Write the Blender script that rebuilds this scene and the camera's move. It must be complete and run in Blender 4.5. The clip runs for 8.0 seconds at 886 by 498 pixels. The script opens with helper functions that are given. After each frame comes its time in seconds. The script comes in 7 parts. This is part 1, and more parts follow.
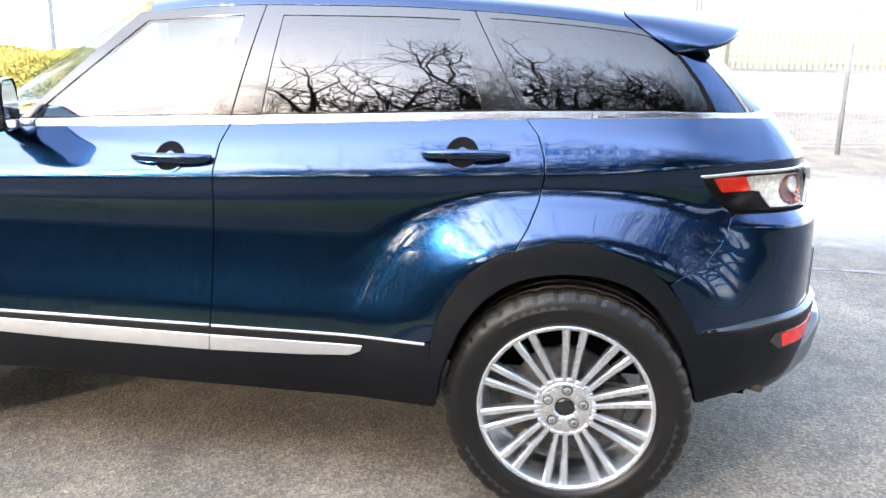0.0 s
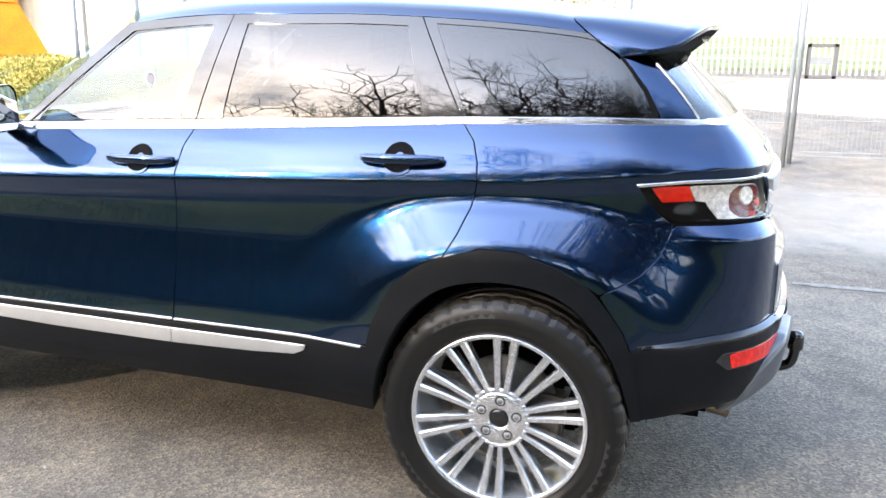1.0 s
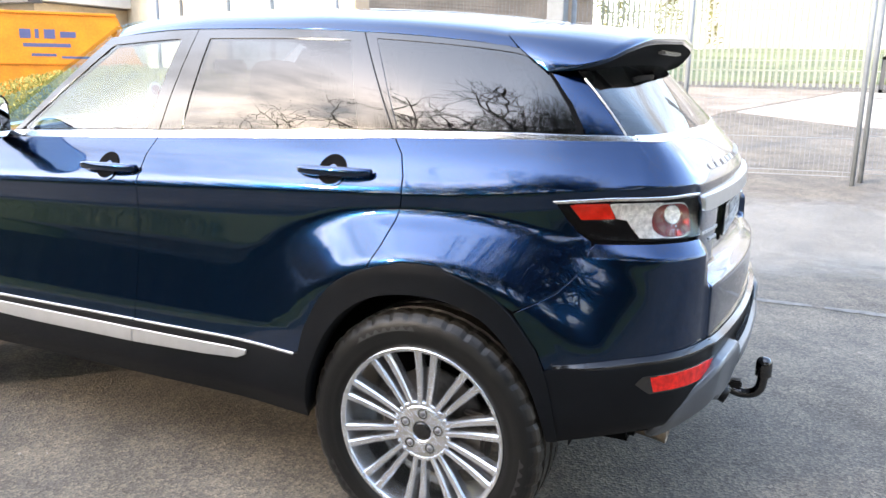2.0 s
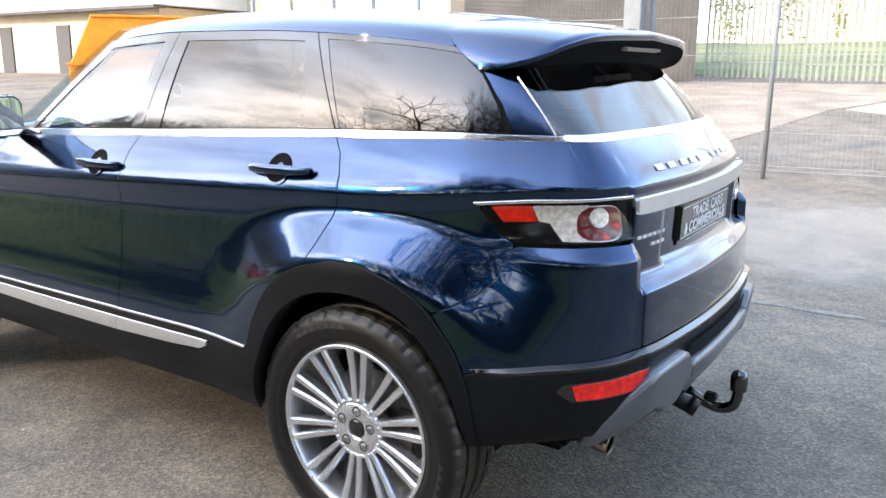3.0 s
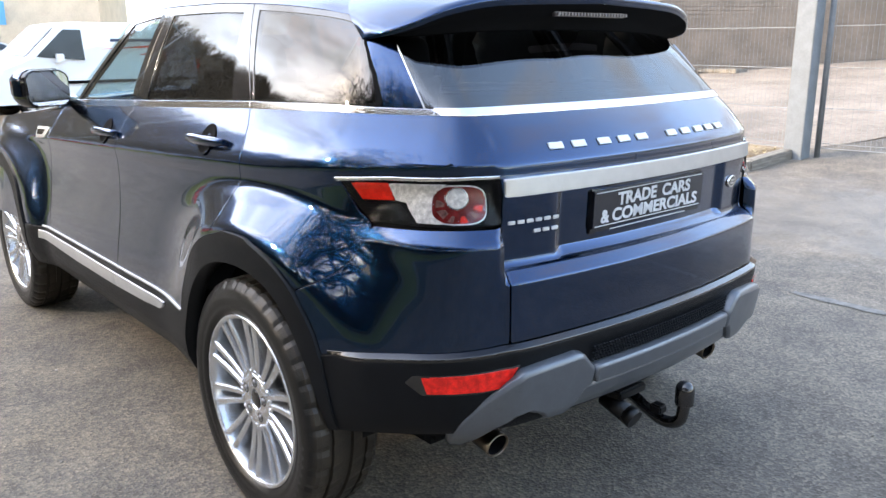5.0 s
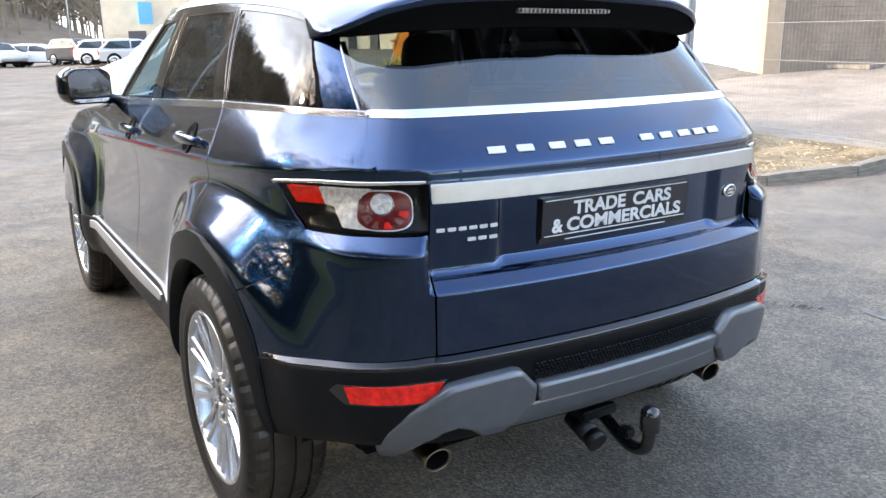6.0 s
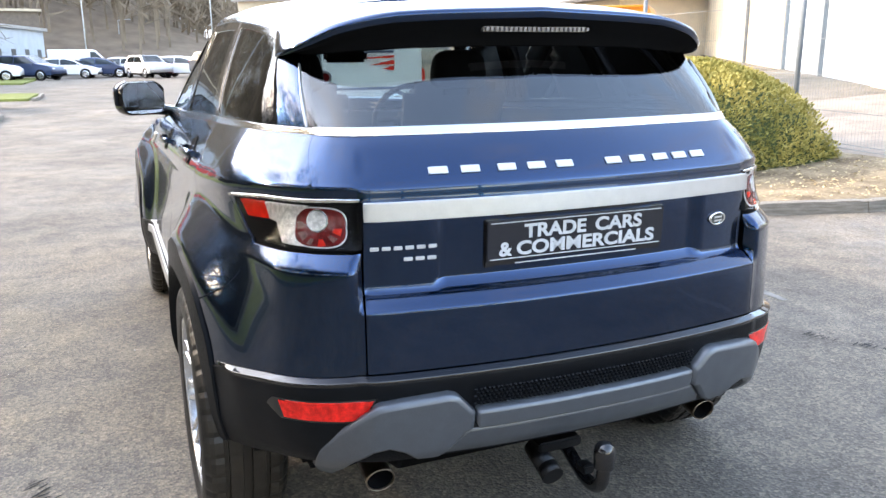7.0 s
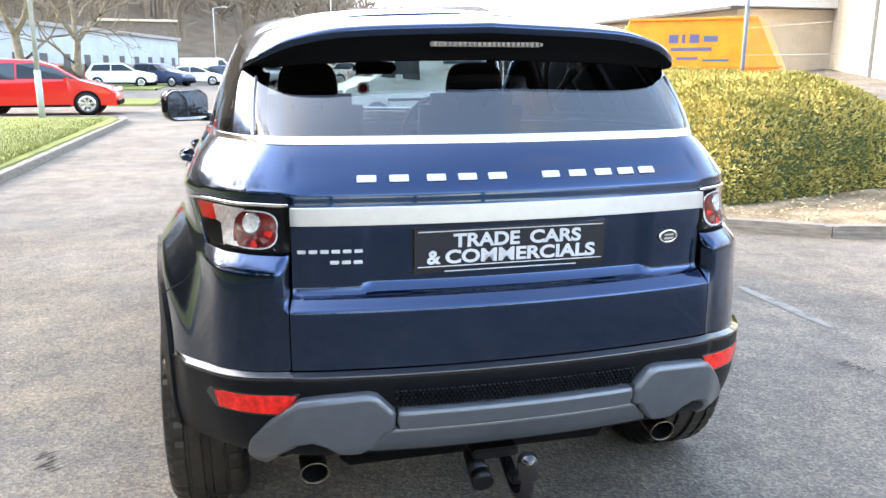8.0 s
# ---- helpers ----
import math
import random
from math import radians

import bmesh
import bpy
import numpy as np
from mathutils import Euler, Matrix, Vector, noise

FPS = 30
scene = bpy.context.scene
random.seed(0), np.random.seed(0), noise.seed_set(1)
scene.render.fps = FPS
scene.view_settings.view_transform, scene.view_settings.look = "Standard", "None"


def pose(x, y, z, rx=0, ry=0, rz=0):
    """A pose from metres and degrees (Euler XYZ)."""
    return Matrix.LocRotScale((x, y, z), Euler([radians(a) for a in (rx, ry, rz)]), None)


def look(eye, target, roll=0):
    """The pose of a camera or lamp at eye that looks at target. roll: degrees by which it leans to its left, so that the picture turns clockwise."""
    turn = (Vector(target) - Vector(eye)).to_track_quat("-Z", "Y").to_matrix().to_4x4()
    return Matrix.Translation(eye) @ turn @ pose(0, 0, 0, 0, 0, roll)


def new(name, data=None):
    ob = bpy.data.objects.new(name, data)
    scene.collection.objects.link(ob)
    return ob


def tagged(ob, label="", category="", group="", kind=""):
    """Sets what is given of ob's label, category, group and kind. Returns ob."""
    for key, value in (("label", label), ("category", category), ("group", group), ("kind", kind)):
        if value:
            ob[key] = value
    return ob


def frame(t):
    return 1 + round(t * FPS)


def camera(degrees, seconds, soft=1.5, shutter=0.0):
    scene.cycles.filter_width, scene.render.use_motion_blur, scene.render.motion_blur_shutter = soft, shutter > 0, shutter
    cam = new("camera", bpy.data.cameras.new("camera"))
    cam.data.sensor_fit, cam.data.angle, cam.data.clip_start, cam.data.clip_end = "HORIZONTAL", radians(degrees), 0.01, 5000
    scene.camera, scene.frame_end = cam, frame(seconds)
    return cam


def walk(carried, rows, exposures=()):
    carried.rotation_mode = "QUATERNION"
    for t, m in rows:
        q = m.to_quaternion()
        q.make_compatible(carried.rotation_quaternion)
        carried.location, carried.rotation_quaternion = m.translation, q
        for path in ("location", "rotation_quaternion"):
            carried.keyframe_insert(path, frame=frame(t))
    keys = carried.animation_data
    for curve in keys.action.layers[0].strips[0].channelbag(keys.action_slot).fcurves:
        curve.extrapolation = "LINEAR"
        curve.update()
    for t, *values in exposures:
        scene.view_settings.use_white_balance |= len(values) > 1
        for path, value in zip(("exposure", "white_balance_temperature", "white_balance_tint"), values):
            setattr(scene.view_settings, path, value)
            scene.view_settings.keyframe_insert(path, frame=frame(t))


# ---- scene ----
cam = camera(58.4, 8.0)
PATH = [
    (0, (-0.039, -3.119, 1.38), (-0.332, -1.199, 0.9), 1.1),
    (0.5, (0.275, -3.043, 1.365), (-0.203, -1.158, 0.898), 0.6),
    (1, (0.51, -2.99, 1.375), (-0.097, -1.141, 0.914), 0.7),
    (1.5, (0.729, -2.922, 1.383), (0.022, -1.105, 0.936), 1.0),
    (3, (1.397, -2.573, 1.4), (0.331, -0.94, 0.954), 0.4),
    (3.5, (1.584, -2.419, 1.386), (0.413, -0.865, 0.925), 0.5),
    (4, (1.733, -2.267, 1.381), (0.471, -0.791, 0.905), 0.4),
    (4.5, (1.886, -2.094, 1.377), (0.52, -0.716, 0.889), 0.0),
    (6, (2.232, -1.474, 1.383), (0.584, -0.46, 0.877), -0.6),
    (6.5, (2.332, -1.278, 1.385), (0.605, -0.398, 0.892), -0.8),
    (7, (2.411, -1.078, 1.393), (0.618, -0.33, 0.92), -0.4),
    (7.5, (2.538, -0.859, 1.405), (0.688, -0.254, 0.946), -0.4),
    (8, (2.617, -0.674, 1.401), (0.73, -0.186, 0.953), 0.1),
]
walk(cam, [(t, look(eye, target, roll)) for t, eye, target, roll in PATH],
     [(0, 1.42, 7300, 14), (1.5, 1.02, 7300, 14), (3, 0.76, 7300, 14), (4.5, 0.69, 7300, 14), (6, 0.67, 7400, 14), (7, 0.89, 7500, 14), (8, 1.08, 7500, 14)])

# ---------------------------------------------------------------- light
SUN_EL, SUN_AZ = 20.0, 235.0          # degrees; azimuth of the sun's place, counter-clockwise from +x
sun_to = Vector((math.cos(radians(SUN_AZ)) * math.cos(radians(SUN_EL)), math.sin(radians(SUN_AZ)) * math.cos(radians(SUN_EL)), math.sin(radians(SUN_EL))))
sun = new("sun", bpy.data.lights.new("sun", "SUN"))
sun.data.energy, sun.data.angle, sun.data.color = 4.1, radians(3), (1.0, 0.90, 0.77)
sun.matrix_world = look(sun_to * 50, (0, 0, 0))
world = bpy.data.worlds.new("sky")
scene.world = world
world.use_nodes = True
wn, wl = world.node_tree.nodes, world.node_tree.links
wn.clear()
w_out, w_bg = wn.new("ShaderNodeOutputWorld"), wn.new("ShaderNodeBackground")
w_sky, w_mix, w_noise, w_ramp, w_co = (wn.new("ShaderNodeTexSky"), wn.new("ShaderNodeMix"), wn.new("ShaderNodeTexNoise"), wn.new("ShaderNodeValToRGB"), wn.new("ShaderNodeTexCoord"))
w_sky.sky_type, w_sky.sun_disc = "NISHITA", False
w_sky.sun_elevation, w_sky.sun_rotation = radians(SUN_EL), radians(90 - SUN_AZ)
w_noise.inputs["Scale"].default_value, w_noise.inputs["Detail"].default_value, w_noise.inputs["Roughness"].default_value = 2.3, 7, 0.55
w_ramp.color_ramp.elements[0].position, w_ramp.color_ramp.elements[1].position = 0.44, 0.66
w_mix.data_type = "RGBA"
w_mix.inputs["B"].default_value = (11.0, 11.8, 13.2, 1)
w_map = wn.new("ShaderNodeMapping")
w_map.inputs["Scale"].default_value = (1, 1, 2.2)
wl.new(w_co.outputs["Generated"], w_map.inputs["Vector"])
wl.new(w_map.outputs["Vector"], w_noise.inputs["Vector"])
w_sep, w_haze, w_sum = wn.new("ShaderNodeSeparateXYZ"), wn.new("ShaderNodeMapRange"), wn.new("ShaderNodeMath")
w_haze.inputs["From Min"].default_value, w_haze.inputs["From Max"].default_value = 0.05, 0.75
w_haze.inputs["To Min"].default_value, w_haze.inputs["To Max"].default_value = 0.10, -0.08
wl.new(w_co.outputs["Generated"], w_sep.inputs["Vector"])
wl.new(w_sep.outputs["Z"], w_haze.inputs["Value"])
wl.new(w_noise.outputs["Fac"], w_sum.inputs[0]), wl.new(w_haze.outputs["Result"], w_sum.inputs[1])
wl.new(w_sum.outputs["Value"], w_ramp.inputs["Fac"])
wl.new(w_ramp.outputs["Color"], w_mix.inputs["Factor"])
w_gain = wn.new("ShaderNodeVectorMath")
w_gain.operation, w_gain.inputs[3].default_value = "SCALE", 9.5
wl.new(w_sky.outputs["Color"], w_gain.inputs[0])
wl.new(w_gain.outputs["Vector"], w_mix.inputs["A"])
# hazy glow of the veiled sun
w_dot, w_glow, w_add, w_amt = wn.new("ShaderNodeVectorMath"), wn.new("ShaderNodeMapRange"), wn.new("ShaderNodeVectorMath"), wn.new("ShaderNodeVectorMath")
w_dot.operation, w_add.operation, w_amt.operation, w_glow.interpolation_type = "DOT_PRODUCT", "ADD", "SCALE", "SMOOTHERSTEP"
w_dot.inputs[1].default_value = tuple(sun_to)
w_glow.inputs["From Min"].default_value, w_glow.inputs["From Max"].default_value = -0.12, 1.0
wl.new(w_co.outputs["Generated"], w_dot.inputs[0]), wl.new(w_dot.outputs["Value"], w_glow.inputs["Value"])
w_amt.inputs[0].default_value = (14.6, 16.3, 19.0)
wl.new(w_glow.outputs["Result"], w_amt.inputs[3])
wl.new(w_mix.outputs["Result"], w_add.inputs[0]), wl.new(w_amt.outputs["Vector"], w_add.inputs[1])
wl.new(w_add.outputs["Vector"], w_bg.inputs["Color"])
wl.new(w_bg.outputs["Background"], w_out.inputs["Surface"])
w_bg.inputs["Strength"].default_value = 0.096


# ---------------------------------------------------------------- materials
def material(name, color, rough=0.6, metal=0.0, coat=0.0, spec=0.5, var=0.0, scale=6.0, bump=0.0, bump_scale=60.0, color2=None, emit=0.0):
    m = bpy.data.materials.new(name)
    m.use_nodes = True
    n, l = m.node_tree.nodes, m.node_tree.links
    b = n["Principled BSDF"]
    b.inputs["Base Color"].default_value = (*color, 1)
    b.inputs["Roughness"].default_value, b.inputs["Metallic"].default_value = rough, metal
    b.inputs["Coat Weight"].default_value, b.inputs["Coat Roughness"].default_value = coat, 0.03
    b.inputs["Specular IOR Level"].default_value = spec
    if emit:
        b.inputs["Emission Color"].default_value, b.inputs["Emission Strength"].default_value = (*color, 1), emit
    if var or bump:
        co = n.new("ShaderNodeTexCoord")
    if var:
        a, f = n.new("ShaderNodeTexNoise"), n.new("ShaderNodeTexNoise")
        a.inputs["Scale"].default_value, f.inputs["Scale"].default_value = scale, scale * 9
        a.inputs["Detail"].default_value, f.inputs["Detail"].default_value = 5, 4
        add, mix = n.new("ShaderNodeMath"), n.new("ShaderNodeMix")
        add.operation, mix.data_type = "MULTIPLY_ADD", "RGBA"
        rampn = n.new("ShaderNodeMapRange")
        c2 = color2 or [c * (1 - var) for c in color]
        mix.inputs["A"].default_value, mix.inputs["B"].default_value = (*c2, 1), (*[min(1, c * (1 + (0 if color2 else var))) for c in color], 1)
        rampn.inputs["From Min"].default_value, rampn.inputs["From Max"].default_value = 0.62, 1.0
        add.inputs[1].default_value = 0.6
        l.new(co.outputs["Object"], a.inputs["Vector"]), l.new(co.outputs["Object"], f.inputs["Vector"])
        l.new(f.outputs["Fac"], add.inputs[0]), l.new(a.outputs["Fac"], add.inputs[2])
        l.new(add.outputs["Value"], rampn.inputs["Value"]), l.new(rampn.outputs["Result"], mix.inputs["Factor"])
        l.new(mix.outputs["Result"], b.inputs["Base Color"])
    if bump:
        bn, bt = n.new("ShaderNodeBump"), n.new("ShaderNodeTexNoise")
        bt.inputs["Scale"].default_value, bt.inputs["Detail"].default_value = bump_scale, 6
        bn.inputs["Strength"].default_value, bn.inputs["Distance"].default_value = bump, 0.02
        l.new(co.outputs["Object"], bt.inputs["Vector"]), l.new(bt.outputs["Fac"], bn.inputs["Height"]), l.new(bn.outputs["Normal"], b.inputs["Normal"])
    return m


def glass_material(name, tint, ior=1.6, rough=0.0):
    m = bpy.data.materials.new(name)
    m.use_nodes = True
    n, l = m.node_tree.nodes, m.node_tree.links
    n.clear()
    out, mix, tr, gl, fr = (n.new("ShaderNodeOutputMaterial"), n.new("ShaderNodeMixShader"), n.new("ShaderNodeBsdfTransparent"), n.new("ShaderNodeBsdfGlossy"), n.new("ShaderNodeFresnel"))
    tr.inputs["Color"].default_value = (*tint, 1)
    gl.inputs["Roughness"].default_value, fr.inputs["IOR"].default_value = rough, ior
    l.new(fr.outputs["Fac"], mix.inputs["Fac"]), l.new(tr.outputs["BSDF"], mix.inputs[1]), l.new(gl.outputs["BSDF"], mix.inputs[2]), l.new(mix.outputs["Shader"], out.inputs["Surface"])
    return m


PAINT = material("blue_metallic_paint", (0.0024, 0.024, 0.075), 0.20, 1.0, 1.0)
PAINT.node_tree.nodes["Principled BSDF"].inputs["Coat IOR"].default_value = 1.5
PAINT.node_tree.nodes["Principled BSDF"].inputs["Coat Roughness"].default_value = 0.03
PLASTIC = material("black_grained_plastic", (0.0040, 0.0048, 0.0062), 0.38, 0, 0, 0.14, 0.15, 20, 0.12, 900)
GLOSSBLACK = material("gloss_black_trim", (0.006, 0.006, 0.007), 0.08, 0, 0.6)
MATTBLACK = material("matt_black", (0.005, 0.005, 0.0055), 0.85, 0, 0, 0.08)
PILLAR = material("gloss_black_pillar_cover", (0.006, 0.006, 0.007), 0.10, 0, 0.7, 0.4)
PILLAR.node_tree.nodes["Principled BSDF"].inputs["Coat IOR"].default_value = 1.5
CHROME = material("satin_bright_metal", (0.82, 0.82, 0.82), 0.16, 1.0)
SATIN = material("satin_silver_trim", (0.53, 0.54, 0.55), 0.32, 0.85, 0.2, 0.5, 0.04, 30)
SKID = material("grey_painted_skid_plate", (0.105, 0.115, 0.130), 0.34, 0.5, 0.3, 0.5, 0.06, 25)
ALLOY = material("silver_alloy_paint", (0.62, 0.64, 0.67), 0.26, 0.85, 0.5, 0.5, 0.03, 30)
RUBBER = material("tyre_rubber", (0.0045, 0.0045, 0.005), 0.36, 0, 0, 0.32, 0.3, 14, 0.1, 250, (0.007, 0.0068, 0.0062))
GLASS_CLEAR = glass_material("green_tinted_window_glass", (0.60, 0.72, 0.71), 1.85)
GLASS_DARK = glass_material("privacy_window_glass", (0.07, 0.068, 0.072), 1.75)
GLASS_REAR = glass_material("tinted_rear_glass", (0.46, 0.47, 0.45), 2.1)
LENS_CLEAR = glass_material("clear_lamp_lens", (0.96, 0.96, 0.96), 1.3)
RED_LENS = material("red_lamp_plastic", (0.92, 0.030, 0.016), 0.15, 0, 0.25, 0.3, 0.25, 40)
RED_REFLECTOR = material("red_reflector_plastic", (0.78, 0.014, 0.009), 0.18, 0, 0.3, 0.4, 0.35, 55)
RED_DEEP = material("deep_red_lamp_plastic", (0.15, 0.010, 0.010), 0.2, 0, 0.3, 0.4, 0.4, 60)
REFLECTOR = material("lamp_reflector", (0.74, 0.73, 0.71), 0.28, 0.25, 0, 0.5, 0.30, 90)
CABIN = material("dark_cabin_fabric", (0.016, 0.016, 0.017), 0.7, 0, 0, 0.3, 0.2, 30)
MIRROR = material("mirror_glass", (0.9, 0.92, 0.93), 0.01, 1.0)
STEEL = material("galvanised_steel", (0.15, 0.168, 0.182), 0.6, 0.1, 0, 0.5, 0.12, 8)
EXHAUST = material("dark_exhaust_steel", (0.26, 0.21, 0.16), 0.28, 1.0, 0, 0.5, 0.2, 40)
LETTER = material("bright_letter_metal", (0.62, 0.62, 0.61), 0.3, 0.35)
WHITE_PRINT = material("white_print", (0.55, 0.55, 0.55), 0.5)


# ---------------------------------------------------------------- mesh helpers
def mesh_ob(name, verts, faces, mat, smooth=False, normals=None):
    me = bpy.data.meshes.new(name)
    me.from_pydata([tuple(v) for v in verts], [], [tuple(f) for f in faces])
    me.materials.append(mat)
    if smooth:
        me.shade_smooth()
    me.update()
    if normals is not None:
        me.shade_smooth()
        me.normals_split_custom_set_from_vertices([tuple(v) for v in normals])
    return new(name, me)


def part(name, bm, mat, parent, label="", smooth=False):
    me = bpy.data.meshes.new(name)
    bm.normal_update()
    bm.to_mesh(me)
    bm.free()
    me.materials.append(mat)
    if smooth:
        me.shade_smooth()
    ob = new(name, me)
    if parent is not None:
        ob.parent = parent
    return tagged(ob, label)


def shared(name, me, parent, m, label=""):
    ob = new(name, me)
    ob.parent = parent
    ob.matrix_local = m
    return tagged(ob, label)


def empty(name, m=None):
    ob = new(name)
    ob.empty_display_size = 0.1
    if m is not None:
        ob.matrix_world = m
    return ob


def box(bm, x0, x1, y0, y1, z0, z1, bevel=0.0, m=None):
    r = bmesh.ops.create_cube(bm, size=1.0)
    t = Matrix.Translation(((x0 + x1) / 2, (y0 + y1) / 2, (z0 + z1) / 2)) @ Matrix.Diagonal((x1 - x0, y1 - y0, z1 - z0, 1))
    bmesh.ops.transform(bm, matrix=(m @ t) if m else t, verts=r["verts"])
    if bevel:
        ed = list({e for v in r["verts"] for e in v.link_edges})
        bmesh.ops.bevel(bm, geom=ed, offset=bevel, segments=2, affect="EDGES")
    return bm


def tube(bm, p, q, r0, r1=None, n=8, caps=True):
    p, q = Vector(p), Vector(q)
    r1 = r0 if r1 is None else r1
    a = (q - p).normalized()
    u = a.orthogonal().normalized()
    w = a.cross(u)
    rings = []
    for c, r in ((p, r0), (q, r1)):
        rings.append([bm.verts.new(c + (u * math.cos(k * 2 * math.pi / n) + w * math.sin(k * 2 * math.pi / n)) * r) for k in range(n)])
    for k in range(n):
        bm.faces.new((rings[0][k], rings[0][(k + 1) % n], rings[1][(k + 1) % n], rings[1][k])).smooth = True
    if caps:
        bm.faces.new(rings[0][::-1]), bm.faces.new(rings[1])
    return bm


def sweep(bm, pts, r, n=8):
    for a, b in zip(pts, pts[1:]):
        tube(bm, a, b, r, r, n)
    for c in pts[1:-1]:
        bmesh.ops.create_uvsphere(bm, u_segments=n, v_segments=6, radius=r, matrix=Matrix.Translation(c))
    return bm


def revolve(bm, prof, n=64, close=False, axis="y"):
    """prof: (radius, along) pairs turned round the axis."""
    rings = []
    for k in range(n):
        c, s = math.cos(2 * math.pi * k / n), math.sin(2 * math.pi * k / n)
        if axis == "y":
            rings.append([bm.verts.new((r * c, a, r * s)) for r, a in prof])
        elif axis == "x":
            rings.append([bm.verts.new((a, r * c, r * s)) for r, a in prof])
        else:
            rings.append([bm.verts.new((r * c, r * s, a)) for r, a in prof])
    m = len(prof)
    for k in range(n):
        for i in range(m if close else m - 1):
            j = (i + 1) % m
            bm.faces.new((rings[k][i], rings[k][j], rings[(k + 1) % n][j], rings[(k + 1) % n][i])).smooth = True
    return bm


def prism(bm, poly, a0, a1, plane="xz"):
    """A polygon in a plane, drawn out from a0 to a1 along the third axis."""
    put = {"xz": lambda p, a: (p[0], a, p[1]), "xy": lambda p, a: (p[0], p[1], a), "yz": lambda p, a: (a, p[0], p[1])}[plane]
    lo, hi = [bm.verts.new(put(p, a0)) for p in poly], [bm.verts.new(put(p, a1)) for p in poly]
    bm.faces.new(lo), bm.faces.new(hi[::-1])
    k = len(poly)
    for i in range(k):
        bm.faces.new((lo[i], hi[i], hi[(i + 1) % k], lo[(i + 1) % k]))
    bmesh.ops.recalc_face_normals(bm, faces=bm.faces)
    return bm


def text_mesh(name, words, size, mat, parent, m, depth=0.002, width=None, squeeze=None, bold=0.0, label=""):
    """Raised lettering as a mesh, its middle at m, reading along local x, up local y."""
    cu = bpy.data.curves.new(name, "FONT")
    cu.body, cu.size, cu.extrude, cu.align_x, cu.align_y, cu.offset = words, size, depth, "CENTER", "CENTER", bold
    tmp = new(name + "_curve", cu)
    bpy.context.view_layer.update()
    me = bpy.data.meshes.new_from_object(tmp.evaluated_get(bpy.context.evaluated_depsgraph_get()))
    bpy.data.objects.remove(tmp)
    me.name = name
    xs = [v.co.x for v in me.vertices]
    ys = [v.co.y for v in me.vertices]
    cx, cy = (max(xs) + min(xs)) / 2, (max(ys) + min(ys)) / 2
    k = width / (max(xs) - min(xs)) if width else 1.0
    ky = squeeze / (max(ys) - min(ys)) if squeeze else k
    for v in me.vertices:
        v.co.x, v.co.y = (v.co.x - cx) * k, (v.co.y - cy) * ky
    me.materials.clear()
    me.materials.append(mat)
    ob = new(name, me)
    if parent is not None:
        ob.parent = parent
    ob.matrix_world = m
    return tagged(ob, label)


def sstep(x, a, b):
    t = np.clip((np.asarray(x, float) - a) / (b - a), 0, 1)
    return t * t * (3 - 2 * t)


def ramp01(t, w=0.28):
    """From 0 to 1 at an even slope, rounded at both ends."""
    t = np.clip(t, 0, 1)
    f = np.where(t < w, t * t / (2 * w), np.where(t > 1 - w, 1 - w - (1 - t) ** 2 / (2 * w), t - w / 2))
    return f / (1 - w)


def pchip(xs, ys):
    xs, ys = np.array(xs, float), np.array(ys, float)
    h, dl = np.diff(xs), np.diff(ys) / np.diff(xs)
    m = np.zeros_like(xs)
    m[0], m[-1] = dl[0], dl[-1]
    for i in range(1, len(xs) - 1):
        if dl[i - 1] * dl[i] > 0:
            w1, w2 = 2 * h[i] + h[i - 1], h[i] + 2 * h[i - 1]
            m[i] = (w1 + w2) / (w1 / dl[i - 1] + w2 / dl[i])

    def f(x):
        x = np.asarray(x, float)
        i = np.clip(np.searchsorted(xs, x) - 1, 0, len(xs) - 2)
        t = (np.clip(x, xs[0], xs[-1]) - xs[i]) / h[i]
        y = ys[i] * (1 + 2 * t) * (1 - t) ** 2 + h[i] * m[i] * t * (1 - t) ** 2 + ys[i + 1] * t * t * (3 - 2 * t) + h[i] * m[i + 1] * t * t * (t - 1)
        return y + np.where(x > xs[-1], (x - xs[-1]) * m[-1], 0) + np.where(x < xs[0], (x - xs[0]) * m[0], 0)
    return f


def inside(px, py, poly):
    r = np.zeros(px.shape, bool)
    k = len(poly)
    for i in range(k):
        (x0, y0), (x1, y1) = poly[i], poly[(i + 1) % k]
        if y0 != y1:
            r ^= ((py < y0) != (py < y1)) & (px < (x1 - x0) * (py - y0) / (y1 - y0) + x0)
    return r


def edge_distance(px, py, poly):
    best = np.full(px.shape, 9.0)
    k = len(poly)
    for i in range(k):
        (x0, y0), (x1, y1) = poly[i], poly[(i + 1) % k]
        dx, dy = x1 - x0, y1 - y0
        t = np.clip(((px - x0) * dx + (py - y0) * dy) / max(dx * dx + dy * dy, 1e-12), 0, 1)
        best = np.minimum(best, np.hypot(px - x0 - t * dx, py - y0 - t * dy))
    return best


